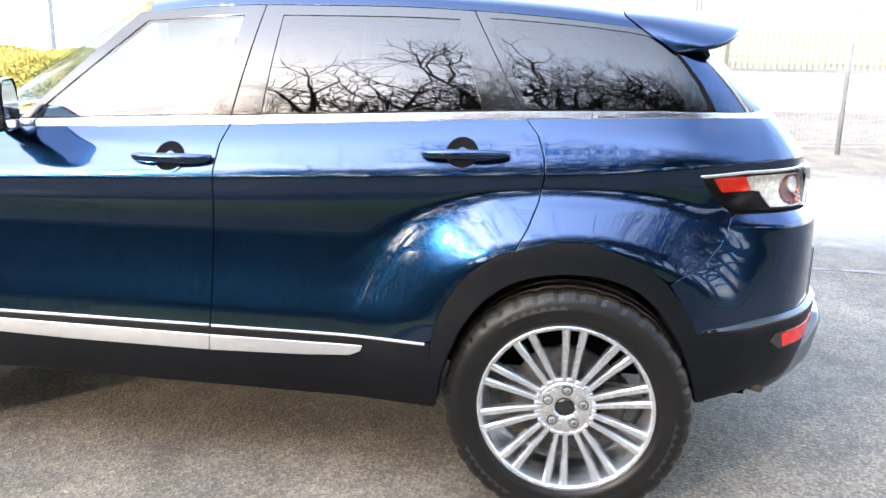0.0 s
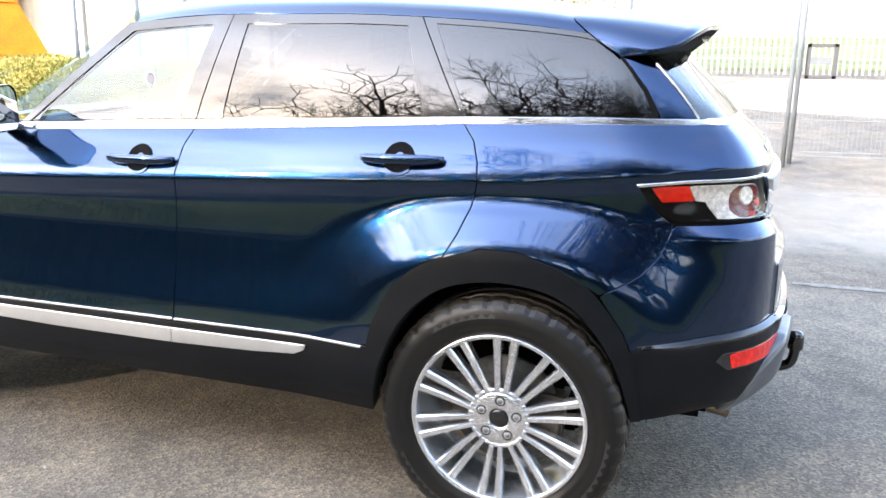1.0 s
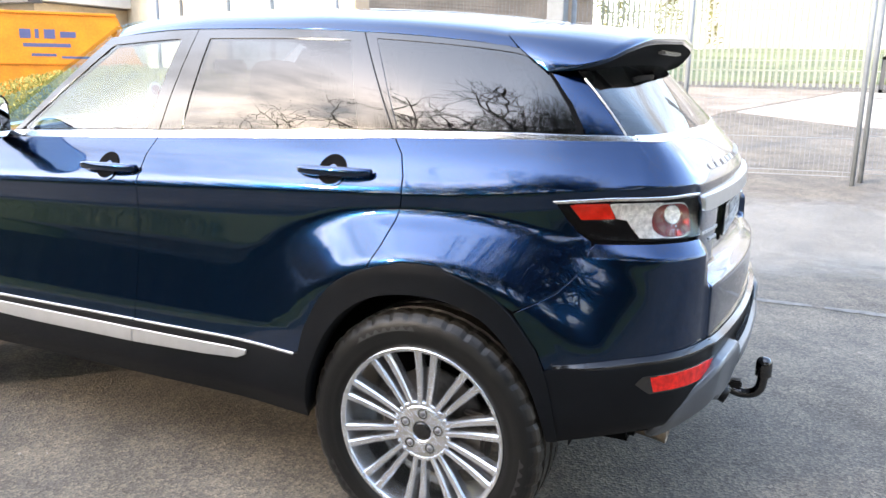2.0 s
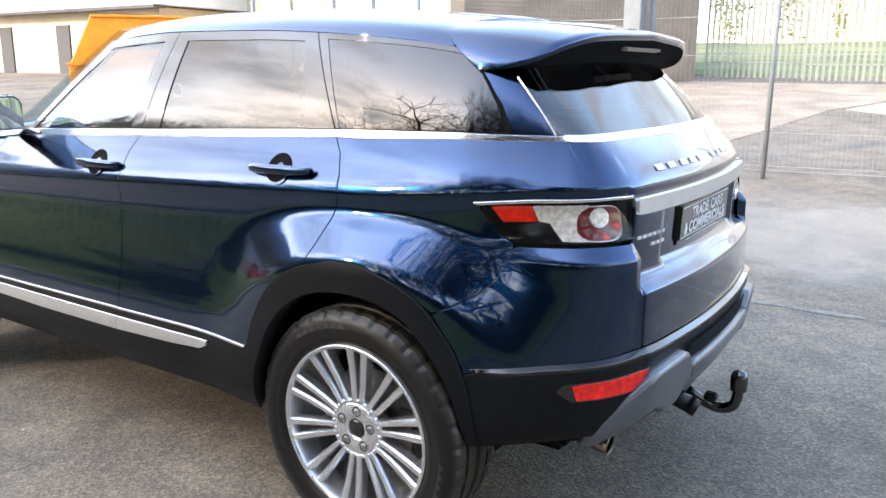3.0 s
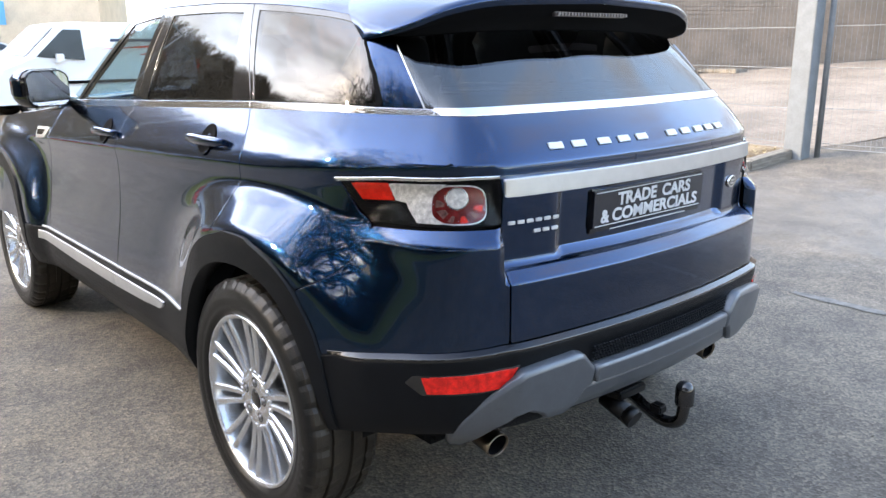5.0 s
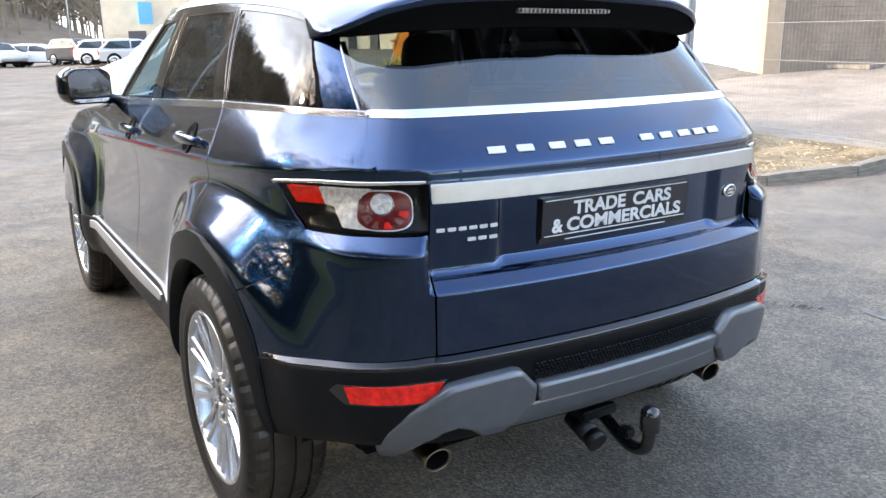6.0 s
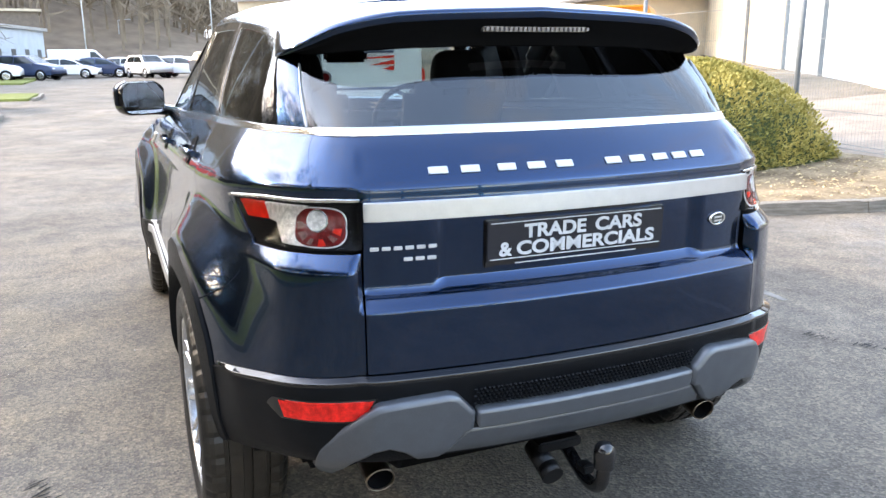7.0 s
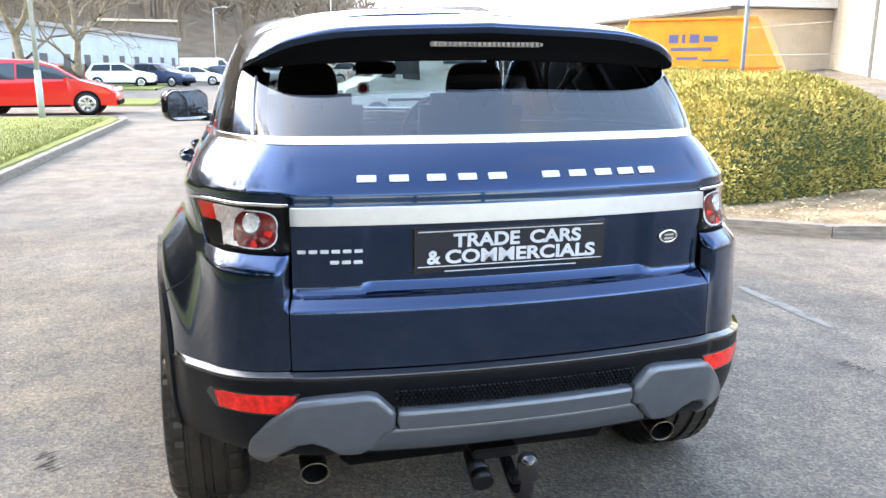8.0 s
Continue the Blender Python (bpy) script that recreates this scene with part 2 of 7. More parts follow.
def shape_mesh(name, poly, surf, mat, step=0.03, step2=None, depth=0.012, lift=0.0, flip=1.0, mirror=False, roll=0.0):
    """A skin cut out of a curved surface: poly in the surface's two coordinates, with a rolled edge and a return of that depth."""
    from mathutils.geometry import delaunay_2d_cdt
    step2 = step2 or step
    ring = []
    k = len(poly)
    for i in range(k):
        a, b = np.array(poly[i], float), np.array(poly[(i + 1) % k], float)
        c = max(1, int(math.ceil(max(abs(b[0] - a[0]) / step, abs(b[1] - a[1]) / step2))))
        ring += [tuple(a + (b - a) * j / c) for j in range(c)]
    xs, ys = [p[0] for p in ring], [p[1] for p in ring]
    gx, gy = np.meshgrid(np.arange(min(xs) + step / 2, max(xs), step), np.arange(min(ys) + step2 / 2, max(ys), step2))
    gx, gy = gx.ravel(), gy.ravel()
    if len(gx):
        ok = inside(gx, gy, ring) & (edge_distance(gx, gy, ring) > 0.4 * min(step, step2))
        gx, gy = gx[ok], gy[ok]
    v2 = [Vector(p) for p in ring] + [Vector((a, b)) for a, b in zip(gx, gy)]
    r = len(ring)
    v2o, _, tris, *_ = delaunay_2d_cdt(v2, [], [list(range(r))], 1, 1e-7)
    uv = np.array([(p.x, p.y) for p in v2o])
    e, e2 = 0.006, 0.0015

    def at(u):
        return surf(u[:, 0], u[:, 1])
    p = at(uv)
    du = at(uv + (e, 0)) - at(uv - (e, 0))
    dv = at(uv + (0, e2)) - at(uv - (0, e2))
    n = np.cross(du, dv) * flip
    n /= np.maximum(np.linalg.norm(n, axis=1), 1e-12)[:, None]
    p = p + n * lift
    tri = [list(t) for t in tris]
    good = []
    for t in tri:
        c = np.cross(p[t[1]] - p[t[0]], p[t[2]] - p[t[0]])
        if np.linalg.norm(c) < 1e-10:
            continue
        good.append(t if np.dot(c, n[t].mean(0)) > 0 else t[::-1])
    verts, normals, faces = list(p), list(n), good
    # the rolled edge and the return
    area = sum(ring[i][0] * ring[(i + 1) % r][1] - ring[(i + 1) % r][0] * ring[i][1] for i in range(r))
    loop = list(range(r))
    out3 = []
    for i in range(r):
        t = p[(i + 1) % r] - p[i - 1]
        o = np.cross(t, n[i]) * (1 if area * flip > 0 else -1)
        out3.append(o / max(np.linalg.norm(o), 1e-9))
    rows = [loop]
    edge = ((0.0012, 0.0016, 0.7, 0.7), (0.0012, depth, 0.0, 1.0))
    if roll:
        edge = ((roll * 0.25, roll * 0.06, 0.93, 0.37), (roll * 0.85, roll * 0.60, 0.75, 0.66), (roll, roll * 0.9, 0.25, 0.97), (roll, depth, 0.0, 1.0))
    for off, sink, k1, k2 in edge:
        base = len(verts)
        for i in range(r):
            verts.append(p[i] + out3[i] * off - n[i] * sink)
            normals.append(n[i] * k1 + out3[i] * k2)
        rows.append(list(range(base, base + r)))
    for a, b in zip(rows, rows[1:]):
        for i in range(r):
            j = (i + 1) % r
            q = [a[i], a[j], b[j], b[i]]
            c = np.cross(np.array(verts[q[1]]) - verts[q[0]], np.array(verts[q[2]]) - verts[q[0]])
            faces.append(q if np.dot(c, out3[i] + n[i]) > 0 else q[::-1])
    verts, normals = np.array(verts), np.array(normals)
    if mirror:
        verts, normals = verts * (1, -1, 1), normals * (1, -1, 1)
        faces = [f[::-1] for f in faces]
    return mesh_ob(name, verts, faces, mat, True, normals)


# ---------------------------------------------------------------- the car's shape (its length along x, nose towards -x; rear axle at x = 0)
PLAN = [(-3.53, 0), (-3.50, -0.3), (-3.40, -0.6), (-3.22, -0.80), (-3.0, -0.875), (-2.66, -0.895), (-2.2, -0.903), (-1.6, -0.903), (-1.0, -0.901), (-0.5, -0.897), (-0.13, -0.889), (0, -0.884), (0.15, -0.875), (0.27, -0.863),
        (0.36, -0.843), (0.45, -0.812), (0.54, -0.775), (0.62, -0.732), (0.687, -0.664), (0.732, -0.558), (0.76, -0.37), (0.776, -0.18), (0.78, 0)]
pl = np.array(PLAN)
pl = np.vstack([pl[1] * (1, -1), pl, pl[-2] * (1, -1)])
dense = []
for i in range(1, len(pl) - 2):
    p0, p1, p2, p3 = pl[i - 1:i + 3]
    for t in np.linspace(0, 1, 60, endpoint=False):
        dense.append(0.5 * (2 * p1 + (p2 - p0) * t + (2 * p0 - 5 * p1 + 4 * p2 - p3) * t * t + (3 * p1 - p0 - 3 * p2 + p3) * t ** 3))
dense = np.array(dense + [pl[-2]])
arc = np.concatenate([[0], np.cumsum(np.linalg.norm(np.diff(dense, axis=0), axis=1))])
arc -= arc[np.argmin(np.abs(dense[:, 0]) + (dense[:, 1] > -0.8) * 9)]
tang = np.gradient(dense, axis=0)
for _ in range(400):
    tang[1:-1] = (tang[:-2] + tang[1:-1] * 2 + tang[2:]) / 4
tang /= np.linalg.norm(tang, axis=1)[:, None]
nor = np.stack([tang[:, 1], -tang[:, 0]], 1)
nor *= np.sign(np.sum(nor * (dense - (-1.3, 0)), axis=1))[:, None]
S_END = arc[-1]


def s_of(x, y):
    return float(arc[np.argmin(np.hypot(dense[:, 0] - x, dense[:, 1] - y))])


SIDE = pchip([0.30, 0.34, 0.40, 0.47, 0.52, 0.56, 0.60, 0.625, 0.65, 0.675, 0.70, 0.74, 0.80, 0.87, 0.95, 1.00, 1.03, 1.045, 1.060, 1.08, 1.10, 1.15, 1.19, 1.22, 1.26],
             [-0.05, -0.03, -0.006, 0.0, -0.004, -0.0085, -0.0135, -0.0176, -0.0218, -0.0260, -0.0298, -0.0350, -0.0405, -0.0445, -0.046, -0.0440, -0.0395, -0.0382, -0.0412, -0.0490, -0.0590, -0.0850, -0.1105, -0.132, -0.165])
CORNER = pchip([0.30, 0.34, 0.38, 0.45, 0.52, 0.60, 0.67, 0.87, 0.911, 0.919, 0.950, 0.957, 1.055, 1.07, 1.099, 1.107, 1.15, 1.19, 1.22, 1.26],
               [-0.13, -0.09, -0.05, -0.012, 0.0, 0.004, 0.005, 0.004, 0.002, -0.003, -0.030, -0.036, -0.058, -0.0535, -0.0505, -0.056, -0.088, -0.124, -0.158, -0.205])
TAIL = pchip([0.30, 0.34, 0.38, 0.45, 0.52, 0.60, 0.67, 0.80, 0.816, 0.8205, 0.846, 0.850, 0.870, 1.03, 1.06, 1.07, 1.096, 1.104, 1.135, 1.17, 1.20, 1.22, 1.26],
             [-0.13, -0.09, -0.05, -0.012, 0.0, 0.008, 0.012, 0.0115, 0.0105, 0.005, -0.028, -0.0365, -0.042, -0.038, -0.045, -0.047, -0.0495, -0.054, -0.078, -0.112, -0.146, -0.172, -0.22])
S_A, S_B, S_C, S_D = s_of(0.30, -0.857), s_of(0.63, -0.715), s_of(0.727, -0.590), s_of(0.7355, -0.571)


def waist(s):
    """How far the waist line has dropped towards the nose."""
    return 0.046 * np.clip(np.asarray(s, float) + 0.10, -2.2, 0)


def flat_body(s, z, extra=0.0, flare=True):
    s, z = np.asarray(s, float), np.asarray(z, float)
    mir = np.where(s > S_END, -1.0, 1.0)
    sc = np.where(s > S_END, 2 * S_END - s, s)
    cx, cy = np.interp(sc, arc, dense[:, 0]), np.interp(sc, arc, dense[:, 1])
    nx, ny = np.interp(sc, arc, nor[:, 0]), np.interp(sc, arc, nor[:, 1])
    w = sstep(sc, S_A, S_B)
    rise = 0.056 * ramp01((sc + 0.15) / 0.85, 0.3)        # the crease climbs towards the tail
    near = sstep(z, 0.95, 1.05) * (1 - sstep(z, 1.12, 1.22))
    d = SIDE(z - waist(sc) * sstep(z, 0.72, 1.0) - rise * near)
    d = d * (1 - w) + CORNER(z + (0.056 - rise) * near) * w
    high = sstep(z, 1.12, 1.19)           # a sharp step beside the lamps, a long sweep under the glass
    w = sstep(sc, S_C, S_D) * (1 - high) + sstep(sc, S_C - 0.20, S_D + 0.35) * high
    d = d * (1 - w) + TAIL(z) * w
    if flare:
        for wx in (0.0, -2.66):
            r = np.hypot(cx - wx, z - 0.355)
            up = np.clip((z - 0.355) / np.maximum(r, 0.01), 0, 1)
            back = ramp01((sc - 0.20) / 0.62, 0.4) if wx == 0 else sstep(cx - wx, 0.42, 0.62)
            d = d + (0.048 + 0.040 * up ** 2) * ramp01((0.672 + 0.35 * (1 - up) - r) / (0.172 + 0.35 * (1 - up)), 0.24) * (1 - sstep(z, 0.95, 1.05)) * (1 - sstep(wx - cx, 0.22, 0.78)) * (1 - back)
    d = d + extra
    return np.stack([cx + nx * d, (cy + ny * d) * mir, z], -1)


def body(s, z):
    return flat_body(s, z)


def z_belt(s):
    return np.interp(s, [-3.3, -1.774, -1.067, -0.166, 0.25, 0.6, 2.0], [1.00, 1.136, 1.166, 1.207, 1.218, 1.216, 1.213])


TOP = [(-2.3, -2.3, -0.58, 1.43), (-1.444, -1.444, -0.605, 1.497), (-0.987, -0.987, -0.636, 1.521), (-0.6, -0.6, -0.642, 1.519), (-0.324, -0.324, -0.642, 1.508), (0.0, 0.0, -0.634, 1.483), (0.175, 0.175, -0.625, 1.459),
       (s_of(0.40, -0.885), 0.26, -0.628, 1.430), (s_of(0.60, -0.77), 0.325, -0.60, 1.410), (s_of(0.715, -0.60), 0.365, -0.50, 1.420), (s_of(0.765, -0.33), 0.40, -0.27, 1.432), (S_END, 0.415, 0, 1.436)]
def swept(i, odd):
    """One coordinate of the upper edge, evened out round the tail."""
    f = pchip([t[0] for t in TOP], [t[i] for t in TOP])
    ss = np.linspace(0.2, S_END, 245)
    y = f(ss)
    full = np.concatenate([y, (-1 if odd else 1) * y[-2::-1]])
    for _ in range(3):
        full[12:-12] = np.convolve(full, np.ones(25) / 25, "valid")
    y2 = full[:245]
    def g(q):
        q = np.asarray(q, float)
        k = sstep(q, 0.52, 0.66)
        return f(q) * (1 - k) + np.interp(q, ss, y2) * k
    return g


TOPX, TOPY, TOPZ = swept(1, False), swept(2, True), swept(3, False)


def upper(s, v):
    """The sides and back above the waist: v is 0 on the waist and 1 under the roof."""
    s, v = np.asarray(s, float), np.asarray(v, float)
    mir = np.where(s > S_END, -1.0, 1.0)
    sc = np.where(s > S_END, 2 * S_END - s, s)
    b = flat_body(sc, z_belt(sc), 0, False)
    t = np.stack([TOPX(sc), TOPY(sc), TOPZ(sc)], -1)
    nx, ny = np.interp(sc, arc, nor[:, 0]), np.interp(sc, arc, nor[:, 1])
    bulge = (0.010 - 0.0085 * sstep(sc, 0.55, 0.72)) * 4 * v * (1 - v)
    p = b + (t - b) * v[..., None] + np.stack([nx * bulge, ny * bulge, bulge * 0.4], -1)
    p[..., 1] *= mir
    return p


ROOFH = pchip([0, 0.4, 0.75, 0.9, 0.97, 1.0], [0.100, 0.089, 0.063, 0.040, 0.018, 0.0])


def roof(x, a):
    x, a = np.asarray(x, float), np.asarray(a, float)
    drop = -0.10 * np.clip(-1.25 - x, 0, 1) ** 1.5
    return np.stack([x, a * -TOPY(x), TOPZ(x) + ROOFH(np.abs(a)) + drop], -1)


car = empty("sport_utility_vehicle")
tagged(car, "dark metallic blue sport utility vehicle with black lower cladding on asphalt", "car")


def skin(name, poly, surf, mat, label="", both=True, parent=None, **kw):
    """A piece of the left side, and its mirror on the right."""
    made = []
    for mir in ((False, True) if both else (False,)):
        ob = shape_mesh(name, poly, surf, mat, mirror=mir, **kw)
        ob.parent = parent or car
        tagged(ob, label)
        made.append(ob)
    return made


def smooth(pts, n=3):
    """A curve through the points."""
    q = [np.array(p, float) for p in pts]
    q = [2 * q[0] - q[1]] + q + [2 * q[-1] - q[-2]]
    r = []
    for i in range(1, len(q) - 2):
        p0, p1, p2, p3 = q[i - 1:i + 3]
        for t in np.linspace(0, 1, n, endpoint=False):
            r.append(tuple(0.5 * (2 * p1 + (p2 - p0) * t + (2 * p0 - 5 * p1 + 4 * p2 - p3) * t * t + (3 * p1 - p0 - 3 * p2 + p3) * t ** 3)))
    return r + [tuple(pts[-1])]


def arch(cx, k=1.0):
    """The outer edge of a wheel arch's cladding, from front to back, over the wheel."""
    pts = [(-0.405, 0.545), (-0.385, 0.625), (-0.330, 0.725), (-0.262, 0.790), (-0.178, 0.834), (-0.092, 0.856), (-0.060, 0.868), (0.046, 0.868), (0.076, 0.856), (0.160, 0.826), (0.232, 0.782), (0.287, 0.720), (0.329, 0.655), (0.349, 0.604)]
    return [(cx + x * k, 0.355 + (z - 0.355) * k) for x, z in smooth(pts, 2)]


def arch_inner(cx):
    return smooth([(cx - 0.392, 0.335), (cx - 0.375, 0.45), (cx - 0.345, 0.54), (cx - 0.300, 0.63), (cx - 0.235, 0.705), (cx - 0.15, 0.757), (cx - 0.05, 0.780), (cx + 0.05, 0.780), (cx + 0.15, 0.755), (cx + 0.228, 0.700), (cx + 0.290, 0.615), (cx + 0.330, 0.53), (cx + 0.360, 0.43), (cx + 0.368, 0.40)])


G = 0.0030      # half a panel gap
s_gap = s_of(0.735, -0.573)
REARGAP = [(-0.160, 1.205), (-0.118, 1.155), (-0.098, 1.095), (-0.094, 1.04), (-0.108, 0.97), (-0.135, 0.90), (-0.170, 0.836)]
FRONTGAP = [(-1.062, 1.163), (-1.088, 1.10), (-1.098, 1.02), (-1.106, 0.85), (-1.112, 0.60), (-1.114, 0.531)]
A_R, A_F = arch(0.0), arch(-2.66)
inset = lambda pts, d: [(x + d, z) for x, z in pts]

# the doors and panels
skin("front_door", [(-1.92, z_belt(-1.92) - 0.004), *[(x, float(z_belt(x)) - 0.004) for x in (-1.7, -1.5, -1.3)], *inset(FRONTGAP, -G), (-2.02, 0.535), (-2.02, 0.8), (-1.98, 1.0)], body, PAINT, step=0.035, step2=0.007)
back_door = [(x, z) for x, z in inset(FRONTGAP, G)][::-1] + [(x, float(z_belt(x)) - 0.004) for x in (-0.9, -0.7, -0.5, -0.3)] + inset(REARGAP, -G)
door_arch = [p for p in arch(0.0) if p[0] < -0.175][::-1]
skin("rear_door", back_door + [(x - 0.003, z + 0.003) for x, z in door_arch] + [(-0.45, 0.540)], body, PAINT, step=0.035, step2=0.007)
quarter = inset(REARGAP, G)[::-1] + [(x, float(z_belt(x)) - 0.004) for x in (0.0, 0.15, 0.3)]
S_LT = s_of(0.44, -0.873)
tip = (0.358, 1.056)
TG_TOP = (0.606, 1.214)
TG_BOT = (0.730, 1.078)
quarter += [(S_LT, 1.214), (TG_TOP[0] - G, 1.212), (TG_BOT[0] - G, 1.078), (TG_BOT[0] - 0.1, 1.075), (tip[0] + 0.15, 1.066), tip]
lamp_low = [(tip[0] + 0.035, 1.008), (tip[0] + 0.07, 0.972), (tip[0] + 0.105, 0.949)]
seam = [(tip[0] + 0.105, 0.936), (tip[0] + 0.07, 0.865), (tip[0] + 0.02, 0.82), (0.316, 0.788), (0.266, 0.765)]
quarter += lamp_low + seam
quarter += [(x, z + 0.003) for x, z in arch(0.0) if -0.17 < x < 0.256][::-1]
skin("rear_wing", quarter, body, PAINT, step=0.02, step2=0.008)
bumper = [(0.268, 0.759)] + [(x, z - 0.006) for x, z in seam[::-1][1:]] + [(lamp_low[-1][0] + 0.012, 0.943), (s_gap - 0.16, 0.948), (s_gap - 0.005, 0.948), (s_gap - 0.004, 0.667), (s_gap - 0.25, 0.640), (s_gap - 0.42, 0.622), (0.354, 0.608), (0.333, 0.660), (0.290, 0.724)]
skin("rear_bumper", bumper, body, PAINT, step=0.022, step2=0.007)
wing_f = [(-2.02 - 0.006, 0.535), (-2.026, 0.8), (-1.986, 1.0), (-1.926, float(z_belt(-1.92)) - 0.004), (-2.2, 1.085), (-2.6, 1.045), (-3.0, 1.0), (-3.25, 0.955), (-3.28, 0.70), (-3.15, 0.60)]
wing_f += [(x, z + 0.003) for x, z in A_F[::-1]] + [(-2.2, 0.535)]
skin("front_wing", wing_f, body, PAINT, step=0.04, step2=0.015)
skin("front_bumper", [(float(arc[0]), 0.36), (-3.1, 0.34), (-3.06, 0.50), (-3.15, 0.595), (-3.29, 0.70), (-3.27, 0.80), (float(arc[0]), 0.80)], body, PLASTIC, step=0.05, step2=0.03)
skin("headlamp", [(-3.275, 0.806), (-3.262, 0.93), (-3.50, 0.93), (-3.50, 0.806)], body, GLOSSBLACK, step=0.05, step2=0.03)

# tailgate
TG = 2 * S_END - s_gap
tg_up = [(TG_TOP[0] + G, 1.210), (TG_BOT[0] + G, 1.072), (s_gap + 0.002, 1.066), (2 * S_END - s_gap - 0.002, 1.066), (2 * S_END - TG_BOT[0] - G, 1.072), (2 * S_END - TG_TOP[0] - G, 1.210)]
tailgate = shape_mesh("tailgate", tg_up, body, PAINT, 0.02, 0.006)
tailgate.parent = car
def tail_low(s, z):
    """The tailgate below the bright bar: the number plate's hollow is deeper in its middle."""
    p = flat_body(s, z)
    y = p[..., 1]
    p[..., 0] -= 0.016 * sstep(-np.abs(y), -0.400, -0.365) * np.clip((z - 0.846) / 0.028, 0, 1) * (1 - sstep(z, 1.035, 1.05))
    return p
lower_gate = shape_mesh("lower_panel", [(s_gap + G, 0.668), (s_gap + G, 1.062), (TG - G, 1.062), (TG - G, 0.668)], tail_low, PAINT, 0.02, 0.005)
lower_gate.parent = car
skin("pillar", [(0.449, 0.05), (0.572, 0.05), (0.5835, 0.995), (0.274, 0.99), (0.360, 0.87), (0.405, 0.69), (0.440, 0.43), (0.449, 0.12)], upper, PAINT, step=0.02, step2=0.1)

# roof and spoiler
rf = shape_mesh("roof", [(-1.40, -1.0), (-1.44, -0.6), (-1.46, 0.0), (-1.44, 0.6), (-1.40, 1.0), (0.160, 1.0), (0.125, 0.95), (0.108, 0.85), (0.104, 0.6), (0.114, 0), (0.104, -0.6), (0.108, -0.85), (0.125, -0.95), (0.160, -1.0)], roof, PAINT, 0.05, 0.03, flip=1.0)
rf.parent = car


SP = [(0.0, 0.120, 0.0, 1.561, 0.525, 0.0, 1.514), (0.5, 0.110, 0.42, 1.539, 0.497, 0.385, 1.499), (0.72, 0.114, 0.575, 1.507, 0.462, 0.525, 1.472), (0.85, 0.160, 0.626, 1.466, 0.410, 0.607, 1.434), (0.93, 0.208, 0.643, 1.432, 0.335, 0.648, 1.410), (1.0, 0.258, 0.656, 1.398, 0.262, 0.657, 1.397)]
SPF = [pchip([q[0] for q in SP], [q[i] for q in SP]) for i in range(1, 7)]
av = np.concatenate([np.linspace(-1, -0.7, 16), np.linspace(-0.68, 0.68, 33), np.linspace(0.7, 1, 16)])
NB = 13
bv = np.linspace(0, 1, NB)
NA = len(av)
top = np.zeros((NA, NB, 3))
for i, a in enumerate(av):
    q = [float(f(abs(a))) for f in SPF]
    sg = 1 if a > 0 else -1
    for j, b in enumerate(bv):
        top[i, j] = (q[0] + (q[3] - q[0]) * b, sg * (q[1] + (q[4] - q[1]) * b), q[2] + (q[5] - q[2]) * b + 0.010 * math.sin(math.pi * b) * (1 - abs(a) ** 4))
        if abs(a) > 0.7:
            top[i, j, 1] += sg * 0.012 * math.sin(math.pi * b) * (abs(a) - 0.7) / 0.3 * (1 - abs(a)) / 0.15
vv, ff = list(top.reshape(-1, 3)), []
idx = lambda i, j: i * NB + j
for i in range(NA - 1):
    for j in range(NB - 1):
        ff.append((idx(i, j), idx(i, j + 1), idx(i + 1, j + 1), idx(i + 1, j)))
base = len(vv)                        # the trailing lip
for i in range(NA):
    t, k = top[i, NB - 1], 1 - 0.8 * abs(av[i]) ** 6
    vv += [(t[0] + 0.004 * k, t[1], t[2] - 0.009 * k), (t[0] - 0.005 * k, t[1], t[2] - 0.024 * k)]
for i in range(NA - 1):
    ff += [(idx(i, NB - 1), base + 2 * i, base + 2 * i + 2, idx(i + 1, NB - 1)), (base + 2 * i, base + 2 * i + 1, base + 2 * i + 3, base + 2 * i + 2)]
spoiler = mesh_ob("roof_spoiler", vv, ff, PAINT, True)
spoiler.parent = car
vv, ff = [], []
s_in = 0.58
for i in range(NA):
    t, a = top[i, NB - 1], av[i]
    g = upper(np.array([S_END + (s_in - S_END) * abs(a) ** 1.15]), np.array([0.93]))[0]
    g = np.array((g[0] - 0.003, -g[1] if a > 0 else g[1], g[2] - 0.002))
    e = np.array((t[0] - 0.006, t[1], t[2] - 0.024 * (1 - 0.8 * abs(a) ** 6)))
    vv += [e, e + (g - e) * 0.35 + (0, 0, 0.004), e + (g - e) * 0.75 + (0, 0, 0.012), g]
for i in range(NA - 1):
    for k in range(3):
        ff.append((4 * i + k, 4 * i + k + 1, 4 * i + k + 5, 4 * i + k + 4))
under = mesh_ob("spoiler_underside", vv, ff, MATTBLACK, True)
under.parent = spoiler
bm = bmesh.new()
for k in range(23):
    y = -0.152 + k * 0.0138
    box(bm, 0.474, 0.492, y, y + 0.009, 1.4565, 1.4655, 0.001)
box(bm, 0.470, 0.484, -0.157, 0.157, 1.4545, 1.4675, 0.002)
part("high_brake_lamp", bm, material("smoked_lens", (0.17, 0.15, 0.15), 0.3, 0, 0.3), car, "grey ribbed high-level brake lamp")

